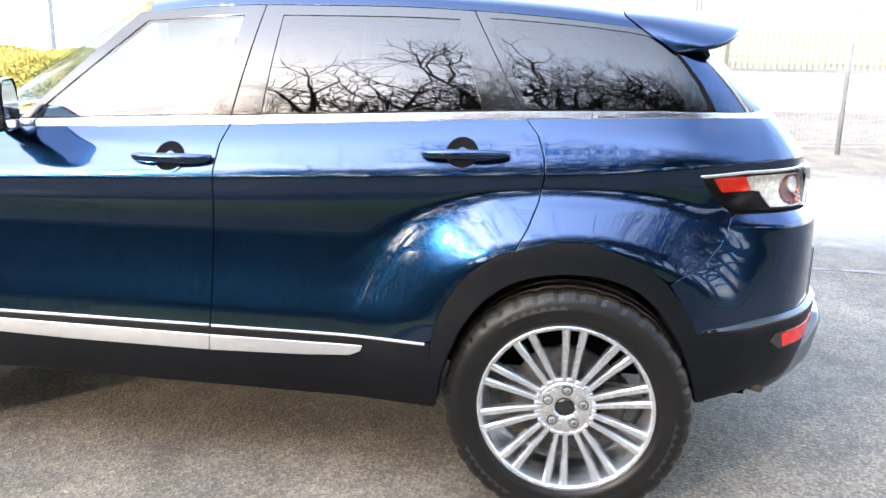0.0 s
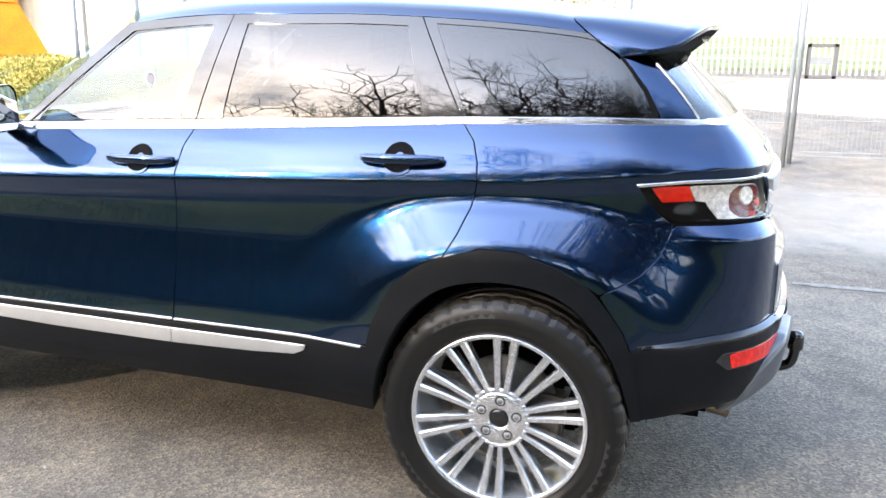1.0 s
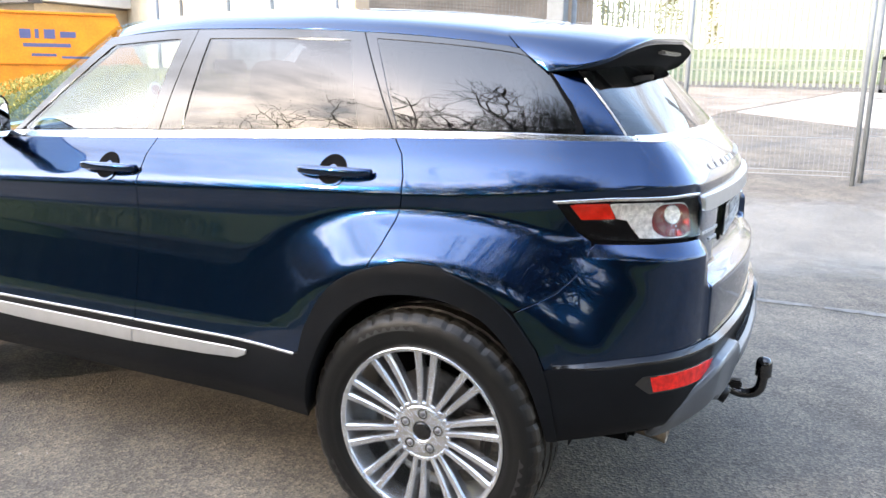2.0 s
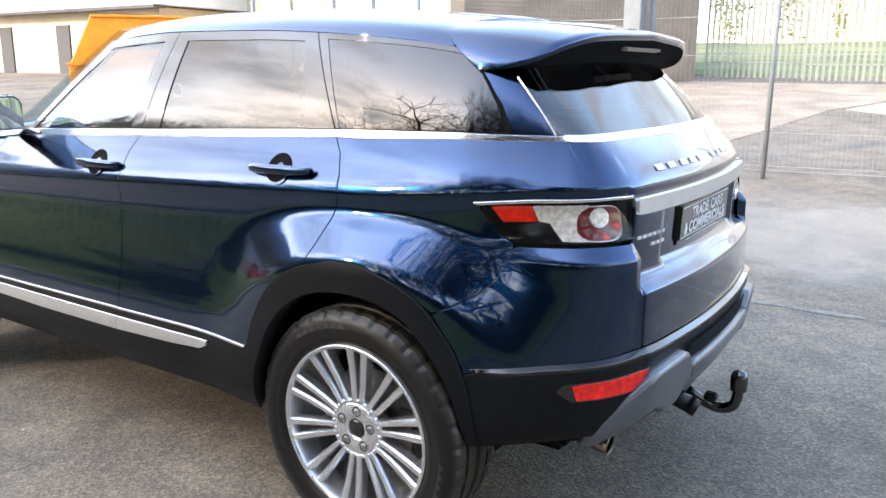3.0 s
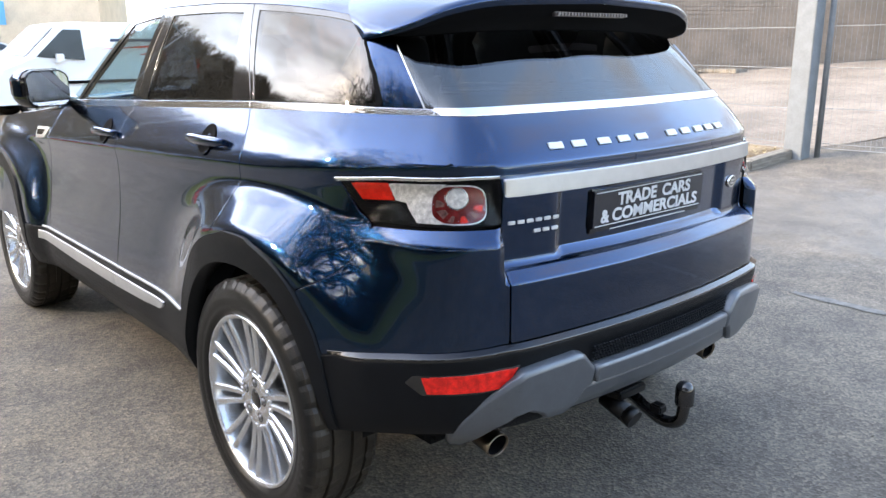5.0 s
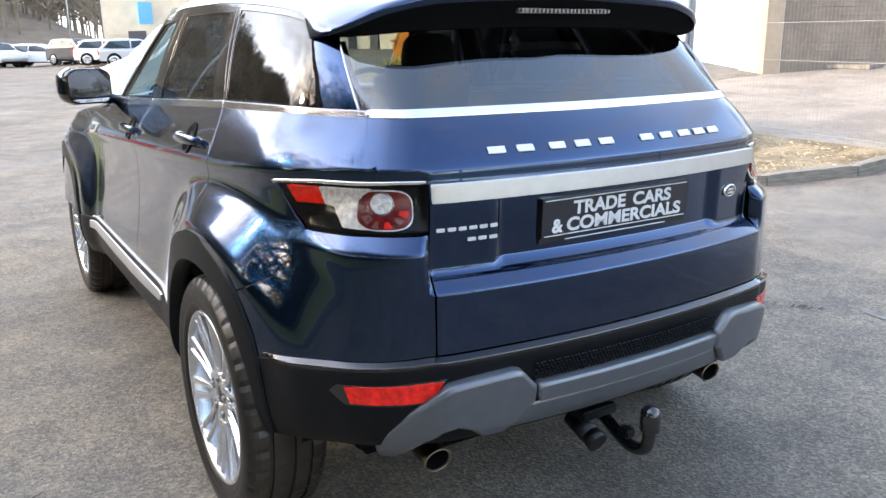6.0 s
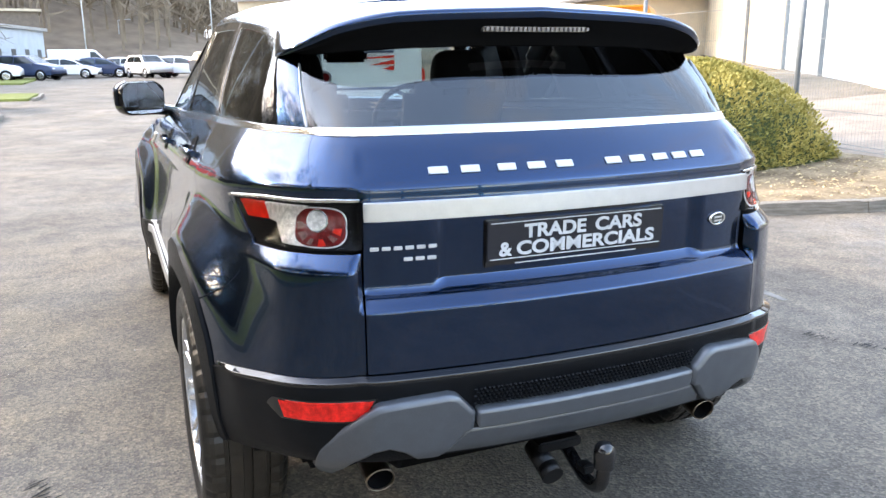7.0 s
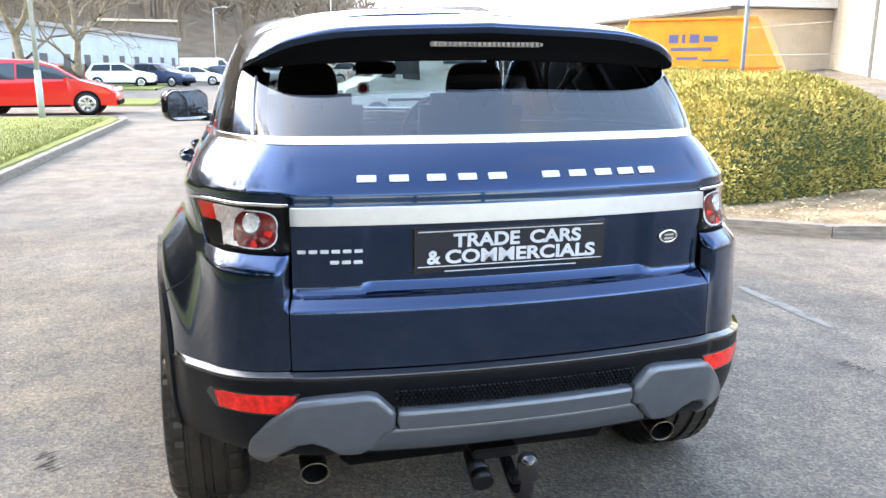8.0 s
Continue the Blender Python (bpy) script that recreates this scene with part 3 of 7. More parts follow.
# black cladding
sill = lambda s, z: flat_body(s, z, 0.005)
skin("sill_cladding", [(-2.24, 0.335), (-2.24, 0.528), (-1.6, 0.528), (-1.0, 0.527), (-0.5, 0.534), (-0.410, 0.540), (-0.405, 0.44), (-0.398, 0.325), (-0.8, 0.325), (-1.5, 0.33)], sill, PLASTIC, "matt black sill cladding", step=0.05, step2=0.02)
strip_s = lambda s, z: flat_body(s, z, 0.013)
skin("sill_strip", [(-2.12, 0.478), (-2.12, 0.514), (-1.6, 0.511), (-1.117, 0.508), (-1.117, 0.462), (-1.6, 0.464)], strip_s, SATIN, "satin silver strip", step=0.05, step2=0.01, depth=0.010)
skin("sill_strip", [(-1.110, 0.462), (-1.110, 0.508), (-0.8, 0.508), (-0.622, 0.510), (-0.628, 0.495), (-0.66, 0.480), (-0.8, 0.470)], strip_s, SATIN, "satin silver strip", step=0.05, step2=0.01, depth=0.010)
edge_s = lambda s, z: flat_body(s, z, 0.008)
for s0, s1 in ((-2.10, -1.118), (-1.108, -0.425)):
    skin("door_edge_strip", [(s0, 0.5345), (s1, 0.5355), (s1, 0.5400), (s0, 0.5390)], edge_s, SATIN, "thin bright strip along the door's foot", step=0.05, step2=0.01, depth=0.008)
lip = lambda s, z: flat_body(s, z, 0.009)
for cx in (0.0, -2.66):
    outer = arch(cx)
    inner = arch_inner(cx)
    if cx == 0.0:
        outer = [(-0.408, 0.335)] + outer + [(0.356, 0.59), (0.376, 0.50), (0.393, 0.40)]
    else:
        outer = [(cx - 0.43, 0.34)] + outer + [(cx + 0.41, 0.50), (cx + 0.42, 0.335)]
        inner = [(cx - 0.405, 0.34)] + inner[1:]
    skin("arch_cladding", outer + inner[::-1], lip, PLASTIC, "matt black wheel arch cladding", step=0.03, step2=0.03, depth=0.05)
    bm = bmesh.new()                  # the liner inside the arch
    n, rows = 22, []
    for k in range(n + 1):
        a = math.radians(-2 + 184 * k / n)
        rows.append([bm.verts.new((cx + 0.415 * math.cos(a), y, 0.375 + 0.415 * math.sin(a))) for y in (-0.80, -0.60)])
    for a, b in zip(rows, rows[1:]):
        bm.faces.new((a[0], a[1], b[1], b[0]))
    bm.faces.new([r[1] for r in rows])
    bm2 = bm.copy()
    bmesh.ops.transform(bm2, matrix=Matrix.Diagonal((1, -1, 1, 1)), verts=bm2.verts)
    part("wheel_liner", bm, MATTBLACK, car, "", True), part("wheel_liner", bm2, MATTBLACK, car, "", True)

# lower rear bumper
E_Z = pchip([0.30, 0.36, 0.42, 0.50, 0.58, 0.632, 0.645, 0.66], [-0.05, -0.02, 0.004, 0.010, 0.014, 0.016, 0.015, 0.006])
def low_bumper(s, z):
    rise = np.interp(np.minimum(s, 2 * S_END - s), [0.37, s_gap - 0.25, s_gap], [-0.045, -0.02, 0.0])
    return flat_body(s, z, E_Z(np.minimum(z - rise, 0.662)) * sstep(np.minimum(s, 2 * S_END - s), 0.37, 0.50) + 0.002)
lowb = [(s_of(0.74, -0.53), 0.425), (s_of(0.70, -0.635), 0.435), (s_of(0.62, -0.748), 0.425), (0.44, 0.405), (0.392, 0.40), (0.375, 0.48), (0.353, 0.602), (s_gap - 0.42, 0.617), (s_gap - 0.25, 0.636), (s_gap, 0.662), (S_END - 0.2, 0.663)]
lowb2 = lowb + [(2 * S_END - s, z) for s, z in lowb[::-1]]
bump2 = shape_mesh("lower_bumper", lowb2, low_bumper, PLASTIC, 0.02, 0.005)
bump2.parent = car
tagged(bump2, "black textured plastic lower bumper")
def lip_rise(s):
    return np.interp(np.minimum(s, 2 * S_END - s), [0.37, s_gap - 0.25, s_gap], [-0.045, -0.02, 0.0])
def lip_surf(s, z):
    u = (z - lip_rise(s) - 0.657) / 0.008
    return flat_body(s, z, (0.0195 - 0.019 * u) * sstep(np.minimum(s, 2 * S_END - s), 0.37, 0.50) + 0.002)
run = [0.372 + (2 * S_END - 0.744) * k / 60 for k in range(61)]
bump_lip = shape_mesh("bumper_lip", [(s, 0.6575 + float(lip_rise(s))) for s in run] + [(s, 0.6645 + float(lip_rise(s))) for s in run[::-1]], lip_surf, PILLAR, 0.04, 0.006)
bump_lip.parent = car
tagged(bump_lip, "narrow glossy bumper edge")
# skid plate: two raised shoulders and a centre bar
def skid(s, z):
    p = low_bumper(s, z)
    p[..., 0] += (0.022 + 0.012 * sstep(z, 0.40, 0.47)) * (1 - 0.85 * sstep(np.abs(p[..., 1]), 0.57, 0.67))
    return p
sy = lambda y: s_of(0.78 - 0.13 * (abs(y) / 0.6) ** 2.6, -abs(y)) if y <= 0 else 2 * S_END - s_of(0.78 - 0.13 * (abs(y) / 0.6) ** 2.6, -abs(y))
def inset_poly(poly, d):
    """The polygon drawn in by d along its corners."""
    q = np.array(poly, float)
    area = sum(q[i - 1][0] * q[i][1] - q[i][0] * q[i - 1][1] for i in range(len(q)))
    out = []
    for i in range(len(q)):
        a, b = q[i] - q[i - 1], q[(i + 1) % len(q)] - q[i]
        a, b = a / np.linalg.norm(a), b / np.linalg.norm(b)
        n1, n2 = np.array((-a[1], a[0])), np.array((-b[1], b[0]))
        n = (n1 + n2) * (1 if area > 0 else -1)
        n /= max(np.linalg.norm(n), 0.3)
        out.append(tuple(q[i] + n * d / max(0.5, abs(float(np.dot(n, n1))))))
    return out


def sloped(s, z):
    p = skid(s, z)
    p[..., 0] -= 0.012 + 0.15 * (0.5 - z)
    return p


SHOULDER = [(-0.640, 0.362), (-0.672, 0.366), (-0.668, 0.410), (-0.645, 0.470), (-0.608, 0.530), (-0.572, 0.578), (-0.545, 0.598), (-0.50, 0.604), (-0.39, 0.611), (-0.368, 0.604), (-0.335, 0.565), (-0.324, 0.558), (-0.324, 0.506), (-0.345, 0.500), (-0.385, 0.450), (-0.41, 0.430), (-0.465, 0.432), (-0.492, 0.462), (-0.524, 0.477), (-0.557, 0.470), (-0.585, 0.440), (-0.610, 0.398)]
for sg in (-1, 1):
    poly = inset_poly([(sy(y), z) for y, z in SHOULDER], 0.013)
    if sg > 0:
        poly = [(2 * S_END - s, z) for s, z in poly]
    ob = shape_mesh("skid_shoulder", poly, skid, SKID, 0.012, 0.010, depth=0.04, roll=0.013)
    ob.parent = car
poly = inset_poly([(sy(-0.322), 0.508), (sy(-0.322), 0.560), (sy(0.322), 0.560), (sy(0.322), 0.508)], 0.009)
ob = shape_mesh("skid_bar", poly, skid, SKID, 0.02, 0.012, depth=0.04, roll=0.009)
ob.parent = car
poly = inset_poly([(sy(-0.340), 0.505), (sy(0.340), 0.505), (sy(0.402), 0.430), (sy(0.25), 0.426), (sy(-0.25), 0.426), (sy(-0.402), 0.430)][::-1], 0.009)
ob = shape_mesh("skid_lower_bar", poly, sloped, SKID, 0.02, 0.012, depth=0.03, roll=0.009)
ob.parent = car

bm = bmesh.new()                 # strip of small raised cells above the skid bar
for row in range(5):
    for k in range(58):
        yc = -0.318 + 0.0112 * (k + 0.5 * (row % 2))
        sc_, zc = sy(yc), 0.571 + 0.0096 * row
        ring = []
        for j in range(6):
            a = math.pi / 3 * j + math.pi / 6
            ring.append(Vector(skid(np.array([sc_ + 0.0050 * math.cos(a)]), np.array([zc + 0.0050 * math.sin(a)]))[0]) - Vector((0.026, 0, 0)))
        lo, hi = [bm.verts.new(q) for q in ring], [bm.verts.new((q * 0.35 + sum(ring, Vector()) / 6 * 0.65) + Vector((0.0045, 0, 0))) for q in ring]
        bm.faces.new(hi)
        for j in range(6):
            bm.faces.new((lo[j], lo[(j + 1) % 6], hi[(j + 1) % 6], hi[j]))
bmesh.ops.recalc_face_normals(bm, faces=bm.faces)
tagged(part("honeycomb_strip", bm, PLASTIC, car, "black honeycomb-textured bumper strip"), kind="stuff")

# inner shell that closes the gaps and the cabin below the windows
inner_body = lambda s, z: flat_body(s, z, -0.016 - 0.035 * sstep(np.minimum(s, 2 * S_END - s), S_C, S_D))
skin("body_shell", [(-3.2, 0.96), (-3.0, 0.985), (-2.0, 1.08), (-1.0, 1.15), (-0.2, 1.19), (0.5, 1.20), (S_END, 1.20), (S_END, 0.40), (0.50, 0.40), (0.46, 0.60)] + [(x, z) for x, z in arch(0.0, 0.93)[::-1]] + [(-0.40, 0.40), (-2.24, 0.40)] + arch(-2.66, 0.93)[::-1] + [(-3.1, 0.6)], inner_body, MATTBLACK, step=0.06, step2=0.03)
bm = bmesh.new()
box(bm, -3.2, 0.58, -0.50, 0.50, 0.36, 0.44, 0.02)
box(bm, -2.2, -0.45, -0.84, 0.84, 0.32, 0.42, 0.02)
box(bm, -2.2, -0.42, -0.78, 0.78, 0.42, 0.55)
part("floor_pan", bm, MATTBLACK, car)
# underbody parts from here to the subframe, added to darken the ground
bm = bmesh.new()                 # tray added under the boot to block light, down to the bumper's lower edge
box(bm, 0.30, 0.575, -0.70, 0.70, 0.355, 0.43, 0.02)
box(bm, 0.40, 0.52, -0.61, 0.61, 0.325, 0.46, 0.04)
part("shade_tray", bm, MATTBLACK, car)
bm = bmesh.new()                 # cross silencer with its end caps
tube(bm, (0.40, -0.40, 0.305), (0.40, 0.40, 0.305), 0.082, 0.082, 20)
tube(bm, (0.40, -0.425, 0.305), (0.40, -0.40, 0.305), 0.060, 0.082, 20)
tube(bm, (0.40, 0.40, 0.305), (0.40, 0.425, 0.305), 0.082, 0.060, 20)
part("silencer", bm, MATTBLACK, car, "dull dark exhaust silencer", True)
for sg in (-1, 1):
    bm = bmesh.new()             # rear suspension arm and damper
    tube(bm, (-0.04, sg * 0.30, 0.29), (0.02, sg * 0.70, 0.255), 0.034, 0.030, 10)
    tube(bm, (0.08, sg * 0.62, 0.25), (0.10, sg * 0.55, 0.60), 0.032, 0.040, 12)
    box(bm, 0.14, 0.20, *sorted((sg * 0.35, sg * 0.66)), 0.235, 0.285, 0.010)
    part("suspension_arm", bm, MATTBLACK, car)
bm = bmesh.new()                 # rear subframe beam
box(bm, -0.16, 0.14, -0.42, 0.42, 0.26, 0.37, 0.03)
part("subframe", bm, MATTBLACK, car)

# bonnet, windscreen
def bonnet(x, a):
    zb = np.interp(x, [-3.45, -3.3, -3.0, -2.6, -2.2, -1.93], [0.90, 0.945, 1.0, 1.045, 1.085, 1.12])
    w = np.interp(x, [-3.5, -3.4, -3.22, -3.0, -2.6, -1.93], [0.30, 0.55, 0.74, 0.80, 0.815, 0.80])
    return np.stack([x, a * w, zb + 0.055 * (1 - np.abs(a) ** 2.2)], -1)
ob = shape_mesh("bonnet", [(-3.45, -1), (-1.95, -1), (-1.85, 0), (-1.95, 1), (-3.45, 1), (-3.5, 0)], bonnet, PAINT, 0.06, 0.08)
ob.parent = car
def screen(a, b):
    lo = np.stack([-1.99 - 0.16 * (1 - a ** 2), a * 0.74, 1.14 + 0.02 * (1 - a ** 2)], -1)
    x1 = -1.42 - 0.05 * (1 - a ** 2)
    hi = np.stack([x1, a * 0.60, TOPZ(x1) + 0.02 + 0.075 * (1 - a ** 2)], -1)
    return lo + (hi - lo) * b[..., None]
ob = shape_mesh("windscreen", [(-0.97, 0), (0.97, 0), (0.97, 1), (-0.97, 1)], screen, GLASS_CLEAR, 0.08, 0.1, flip=1.0)
ob.parent = car
ob.visible_shadow = False

# windows
skin("door_window", [(-1.755, 0.06), (-1.128, 0.06), (-1.058, 0.90), (-1.405, 0.90)], upper, GLASS_CLEAR, "lightly tinted side window", step=0.04, step2=0.08, depth=0.004, lift=-0.004)
skin("rear_window", [(-0.972, 0.06), (-0.285, 0.06), (-0.375, 0.90), (-0.932, 0.90)], upper, GLASS_DARK, "dark privacy side window", step=0.04, step2=0.08, depth=0.004, lift=-0.004)
skin("quarter_window", [(-0.155, 0.06), (0.395, 0.06), (0.420, 0.09), (0.428, 0.14), (0.420, 0.40), (0.388, 0.65), (0.345, 0.83), (0.285, 0.93), (-0.285, 0.93)], upper, GLASS_DARK, "dark privacy quarter window", step=0.04, step2=0.08, depth=0.004, lift=-0.003)
trims = [[(-1.79, 0.05), (-1.755, 0.05), (-1.400, 0.90), (-1.058, 0.90), (-1.050, 0.985), (-1.43, 0.985)],
         [(-1.128, 0.05), (-1.070, 0.05), (-0.994, 0.985), (-1.051, 0.985), (-1.058, 0.90)],
         [(-1.064, 0.05), (-0.972, 0.05), (-0.932, 0.90), (-0.375, 0.90), (-0.366, 0.985), (-0.989, 0.985)],
         [(-0.285, 0.05), (-0.172, 0.05), (-0.335, 0.985), (-0.366, 0.985), (-0.375, 0.90)],
         [(-0.166, 0.05), (-0.155, 0.06), (-0.285, 0.93), (0.285, 0.93), (0.255, 0.985), (-0.329, 0.985)],
         [(0.395, 0.04), (0.436, 0.045), (0.447, 0.12), (0.438, 0.42), (0.403, 0.68), (0.358, 0.86), (0.272, 0.985), (0.257, 0.985), (0.286, 0.93), (0.346, 0.83), (0.389, 0.65), (0.421, 0.40), (0.429, 0.14), (0.421, 0.09), (0.395, 0.058)]]
for t in trims:
    skin("window_trim", t, upper, MATTBLACK if t is trims[-1] else PILLAR, step=0.03, step2=0.1, depth=0.02)
skin("window_seal", [(-1.88, 0.012), (0.436, 0.012), (0.436, 0.066), (-1.76, 0.066)], upper, GLOSSBLACK, "", step=0.05, step2=0.03, depth=0.01, lift=-0.006)
skin("door_lining", [(-1.88, 0.95), (0.50, 0.95), (0.50, 1.215), (-0.2, 1.195), (-1.0, 1.155), (-1.80, 1.10)], lambda s, z: flat_body(s, z, -0.075, False), CABIN, step=0.08, step2=0.08)
skin("pillar_strip", [(0.5742, 0.05), (0.5758, 0.05), (0.5860, 0.80), (0.5844, 0.80)], upper, SATIN, "thin bright strip", step=0.03, step2=0.05, depth=0.012, lift=0.006)
skin("window_divider", [(0.205, 0.06), (0.235, 0.06), (0.005, 0.93), (-0.025, 0.93)], upper, GLOSSBLACK, step=0.03, step2=0.1, depth=0.004, lift=-0.006)
skin("glass_border_divider", [(0.215, 0.06), (0.418, 0.06), (0.420, 0.115), (0.245, 0.125), (0.205, 0.21), (0.190, 0.19)], upper, GLOSSBLACK, step=0.03, step2=0.05, depth=0.004, lift=-0.0055)
rg0, rg1 = 0.5775, 2 * S_END - 0.5775
rear_glass = shape_mesh("rear_window_glass", [(rg0, 0.02), (rg1, 0.02), (2 * S_END - 0.5890, 1.0), (0.5890, 1.0)], upper, GLASS_REAR, 0.04, 0.08, depth=0.004)
rear_glass.parent = car
for s0, s1 in ((-1.92, -1.069), (-1.063, -0.163), (-0.157, TG_TOP[0] - 0.003)):
    skin("waist_strip", [(s0, -0.03), (s1, -0.03), (s1, 0.03), (s0, 0.03)], upper, CHROME, "bright waistline strip", step=0.03, step2=0.03, depth=0.008, lift=0.005)
ob = shape_mesh("waist_strip", [(TG_TOP[0] + 0.003, -0.035), (2 * S_END - TG_TOP[0] - 0.003, -0.035), (2 * S_END - TG_TOP[0] - 0.003, 0.045), (TG_TOP[0] + 0.003, 0.045)], upper, CHROME, 0.03, 0.03, depth=0.008, lift=0.005)
ob.parent = car
# bright bar over the plate
def bar_s(s, z):
    p = flat_body(s, 0 * z + 1.045, 0.014)
    p[..., 2] = z
    p[..., 0] -= 0.06 * (z - 1.045)
    return p

ob = shape_mesh("tailgate_bar", [(s_gap + 0.004, 1.024), (TG - 0.004, 1.024), (TG - 0.004, 1.066), (s_gap + 0.004, 1.066)], bar_s, SATIN, 0.03, 0.01, depth=0.02)
ob.parent = car
tagged(ob, "satin silver tailgate bar")
for vis in car.children_recursive:
    if "window" in vis.name or "glass" in vis.name:
        if "trim" not in vis.name and "divider" not in vis.name:
            vis.visible_shadow = False


# ---------------------------------------------------------------- wheels
def wheel_meshes():
    made = {}
    bm = bmesh.new()
    revolve(bm, [(0.262, -0.098), (0.266, -0.104), (0.262, -0.109), (0.254, -0.108), (0.249, -0.100), (0.246, -0.080), (0.238, -0.045), (0.232, 0.02), (0.240, 0.09), (0.262, 0.10), (0.262, 0.09)], 72)
    made["rim"] = bm
    bm = bmesh.new()
    for sg in (-1, 1):
        prof = [(0.070, 0.0120, -0.080), (0.085, 0.0128, -0.0865), (0.12, 0.0155, -0.0875), (0.17, 0.0195, -0.091), (0.215, 0.0232, -0.0975), (0.250, 0.0265, -0.103)]
        rows = []
        for r, off, y in prof:
            h = 0.0088 + 0.022 * (r - 0.08)
            c = sg * off
            ys = [(c - h, y + 0.035), (c - h, y + 0.006), (c - h * 0.6, y), (c + h * 0.6, y), (c + h, y + 0.006), (c + h, y + 0.035)]
            rows.append([bm.verts.new((x, yy, r)) for x, yy in ys])
        for a, b in zip(rows, rows[1:]):
            for i in range(5):
                bm.faces.new((a[i], a[i + 1], b[i + 1], b[i]))
    bmesh.ops.recalc_face_normals(bm, faces=bm.faces)
    made["spoke"] = bm
    bm = bmesh.new()
    revolve(bm, [(0.028, -0.079), (0.030, -0.084), (0.036, -0.087), (0.074, -0.087), (0.080, -0.084), (0.084, -0.074), (0.090, -0.060), (0.090, -0.03)], 60)
    for k in range(20):
        a = 2 * math.pi * k / 20
        bmesh.ops.create_uvsphere(bm, u_segments=8, v_segments=6, radius=0.009, matrix=Matrix.Translation((0.086 * math.cos(a), -0.079, 0.086 * math.sin(a))))
    made["hub"] = bm
    bm = bmesh.new()
    revolve(bm, [(0.0001, -0.087), (0.018, -0.0865), (0.026, -0.084), (0.029, -0.078)], 32)
    made["cap"] = bm
    bm = bmesh.new()
    revolve(bm, [(0.0001, -0.092), (0.007, -0.092), (0.0085, -0.090), (0.0095, -0.080), (0.0125, -0.0795), (0.013, -0.086)], 6)
    made["bolt"] = bm
    bm = bmesh.new()
    revolve(bm, [(0.06, -0.012), (0.165, -0.012), (0.167, 0.0), (0.165, 0.012), (0.06, 0.012)], 48)
    revolve(bm, [(0.0001, -0.03), (0.075, -0.03), (0.08, -0.012)], 32)
    box(bm, 0.10, 0.18, -0.04, 0.04, -0.08, 0.08, 0.01)
    made["disc"] = bm
    # flat black ring that stands for the shade in each bolt's recess
    bm = bmesh.new()
    revolve(bm, [(0.0155, -0.0872), (0.0125, -0.0875), (0.0122, -0.080)], 20)
    made["ring"] = bm
    # tyre: bulged sidewall, ribs and a tread of blocks
    bm = bmesh.new()
    side = [(0.262, -0.098), (0.268, -0.107), (0.280, -0.113), (0.288, -0.1155), (0.291, -0.1148), (0.300, -0.1175), (0.318, -0.1195), (0.322, -0.1188), (0.334, -0.117), (0.345, -0.1125), (0.353, -0.107)]
    n, rings = 144, []
    for k in range(n):
        a = 2 * math.pi * k / n
        cut = 0.005 if k % 4 == 0 else 0.0
        ring = [(r, y) for r, y in side[:-3]] + [(r - cut * f, y) for (r, y), f in zip(side[-3:], (0.3, 0.7, 1.0))]
        ring += [(0.363 - cut, -0.098), (0.3685 - cut, -0.086), (0.3695 - cut, -0.062), (0.362, -0.060), (0.362, -0.050), (0.3705 - 0.4 * cut, -0.048), (0.3705, -0.014), (0.362, -0.011)]
        ring += [(r, -y) for r, y in ring[::-1]]
        rings.append([bm.verts.new((r * math.cos(a), y, r * math.sin(a))) for r, y in ring])
    for k in range(n):
        p, q = rings[k], rings[(k + 1) % n]
        for i in range(len(p) - 1):
            f = bm.faces.new((p[i], p[i + 1], q[i + 1], q[i]))
            f.smooth = i < 9 or i > len(p) - 11
    made["tyre"] = bm
    bm = bmesh.new()                      # raised marks on the sidewall, plain bars in two arcs
    rows = []
    for c in range(29):
        b, r0, r1 = 4 - 1.3 * c, 0.3165, (0.3195, 0.3295)[(c // 2) % 2]
        rows.append([bm.verts.new((r * math.cos(radians(b)), y, r * math.sin(radians(b)))) for r, y in ((r0, -0.1204), (r1, -0.1200 if r1 < 0.32 else -0.1186))])
    for p, q in zip(rows, rows[1:]):
        bm.faces.new((p[0], q[0], q[1], p[1]))
    made["marks"] = bm
    res = {}
    for kname, b in made.items():
        me = bpy.data.meshes.new(kname)
        bmesh.ops.recalc_face_normals(b, faces=b.faces) if kname != "marks" else None
        b.to_mesh(me)
        b.free()
        me.materials.append({"rim": ALLOY, "spoke": ALLOY, "hub": ALLOY, "cap": GLOSSBLACK, "bolt": material("dull_bolt_steel", (0.20, 0.20, 0.21), 0.35, 0.8), "disc": material("dull_brake_iron", (0.10, 0.095, 0.09), 0.55, 0.6, 0, 0.4, 0.3, 40), "ring": MATTBLACK, "tyre": RUBBER, "marks": material("sidewall_marking", (0.022, 0.022, 0.023), 0.5)}[kname])
        res[kname] = me
    return res


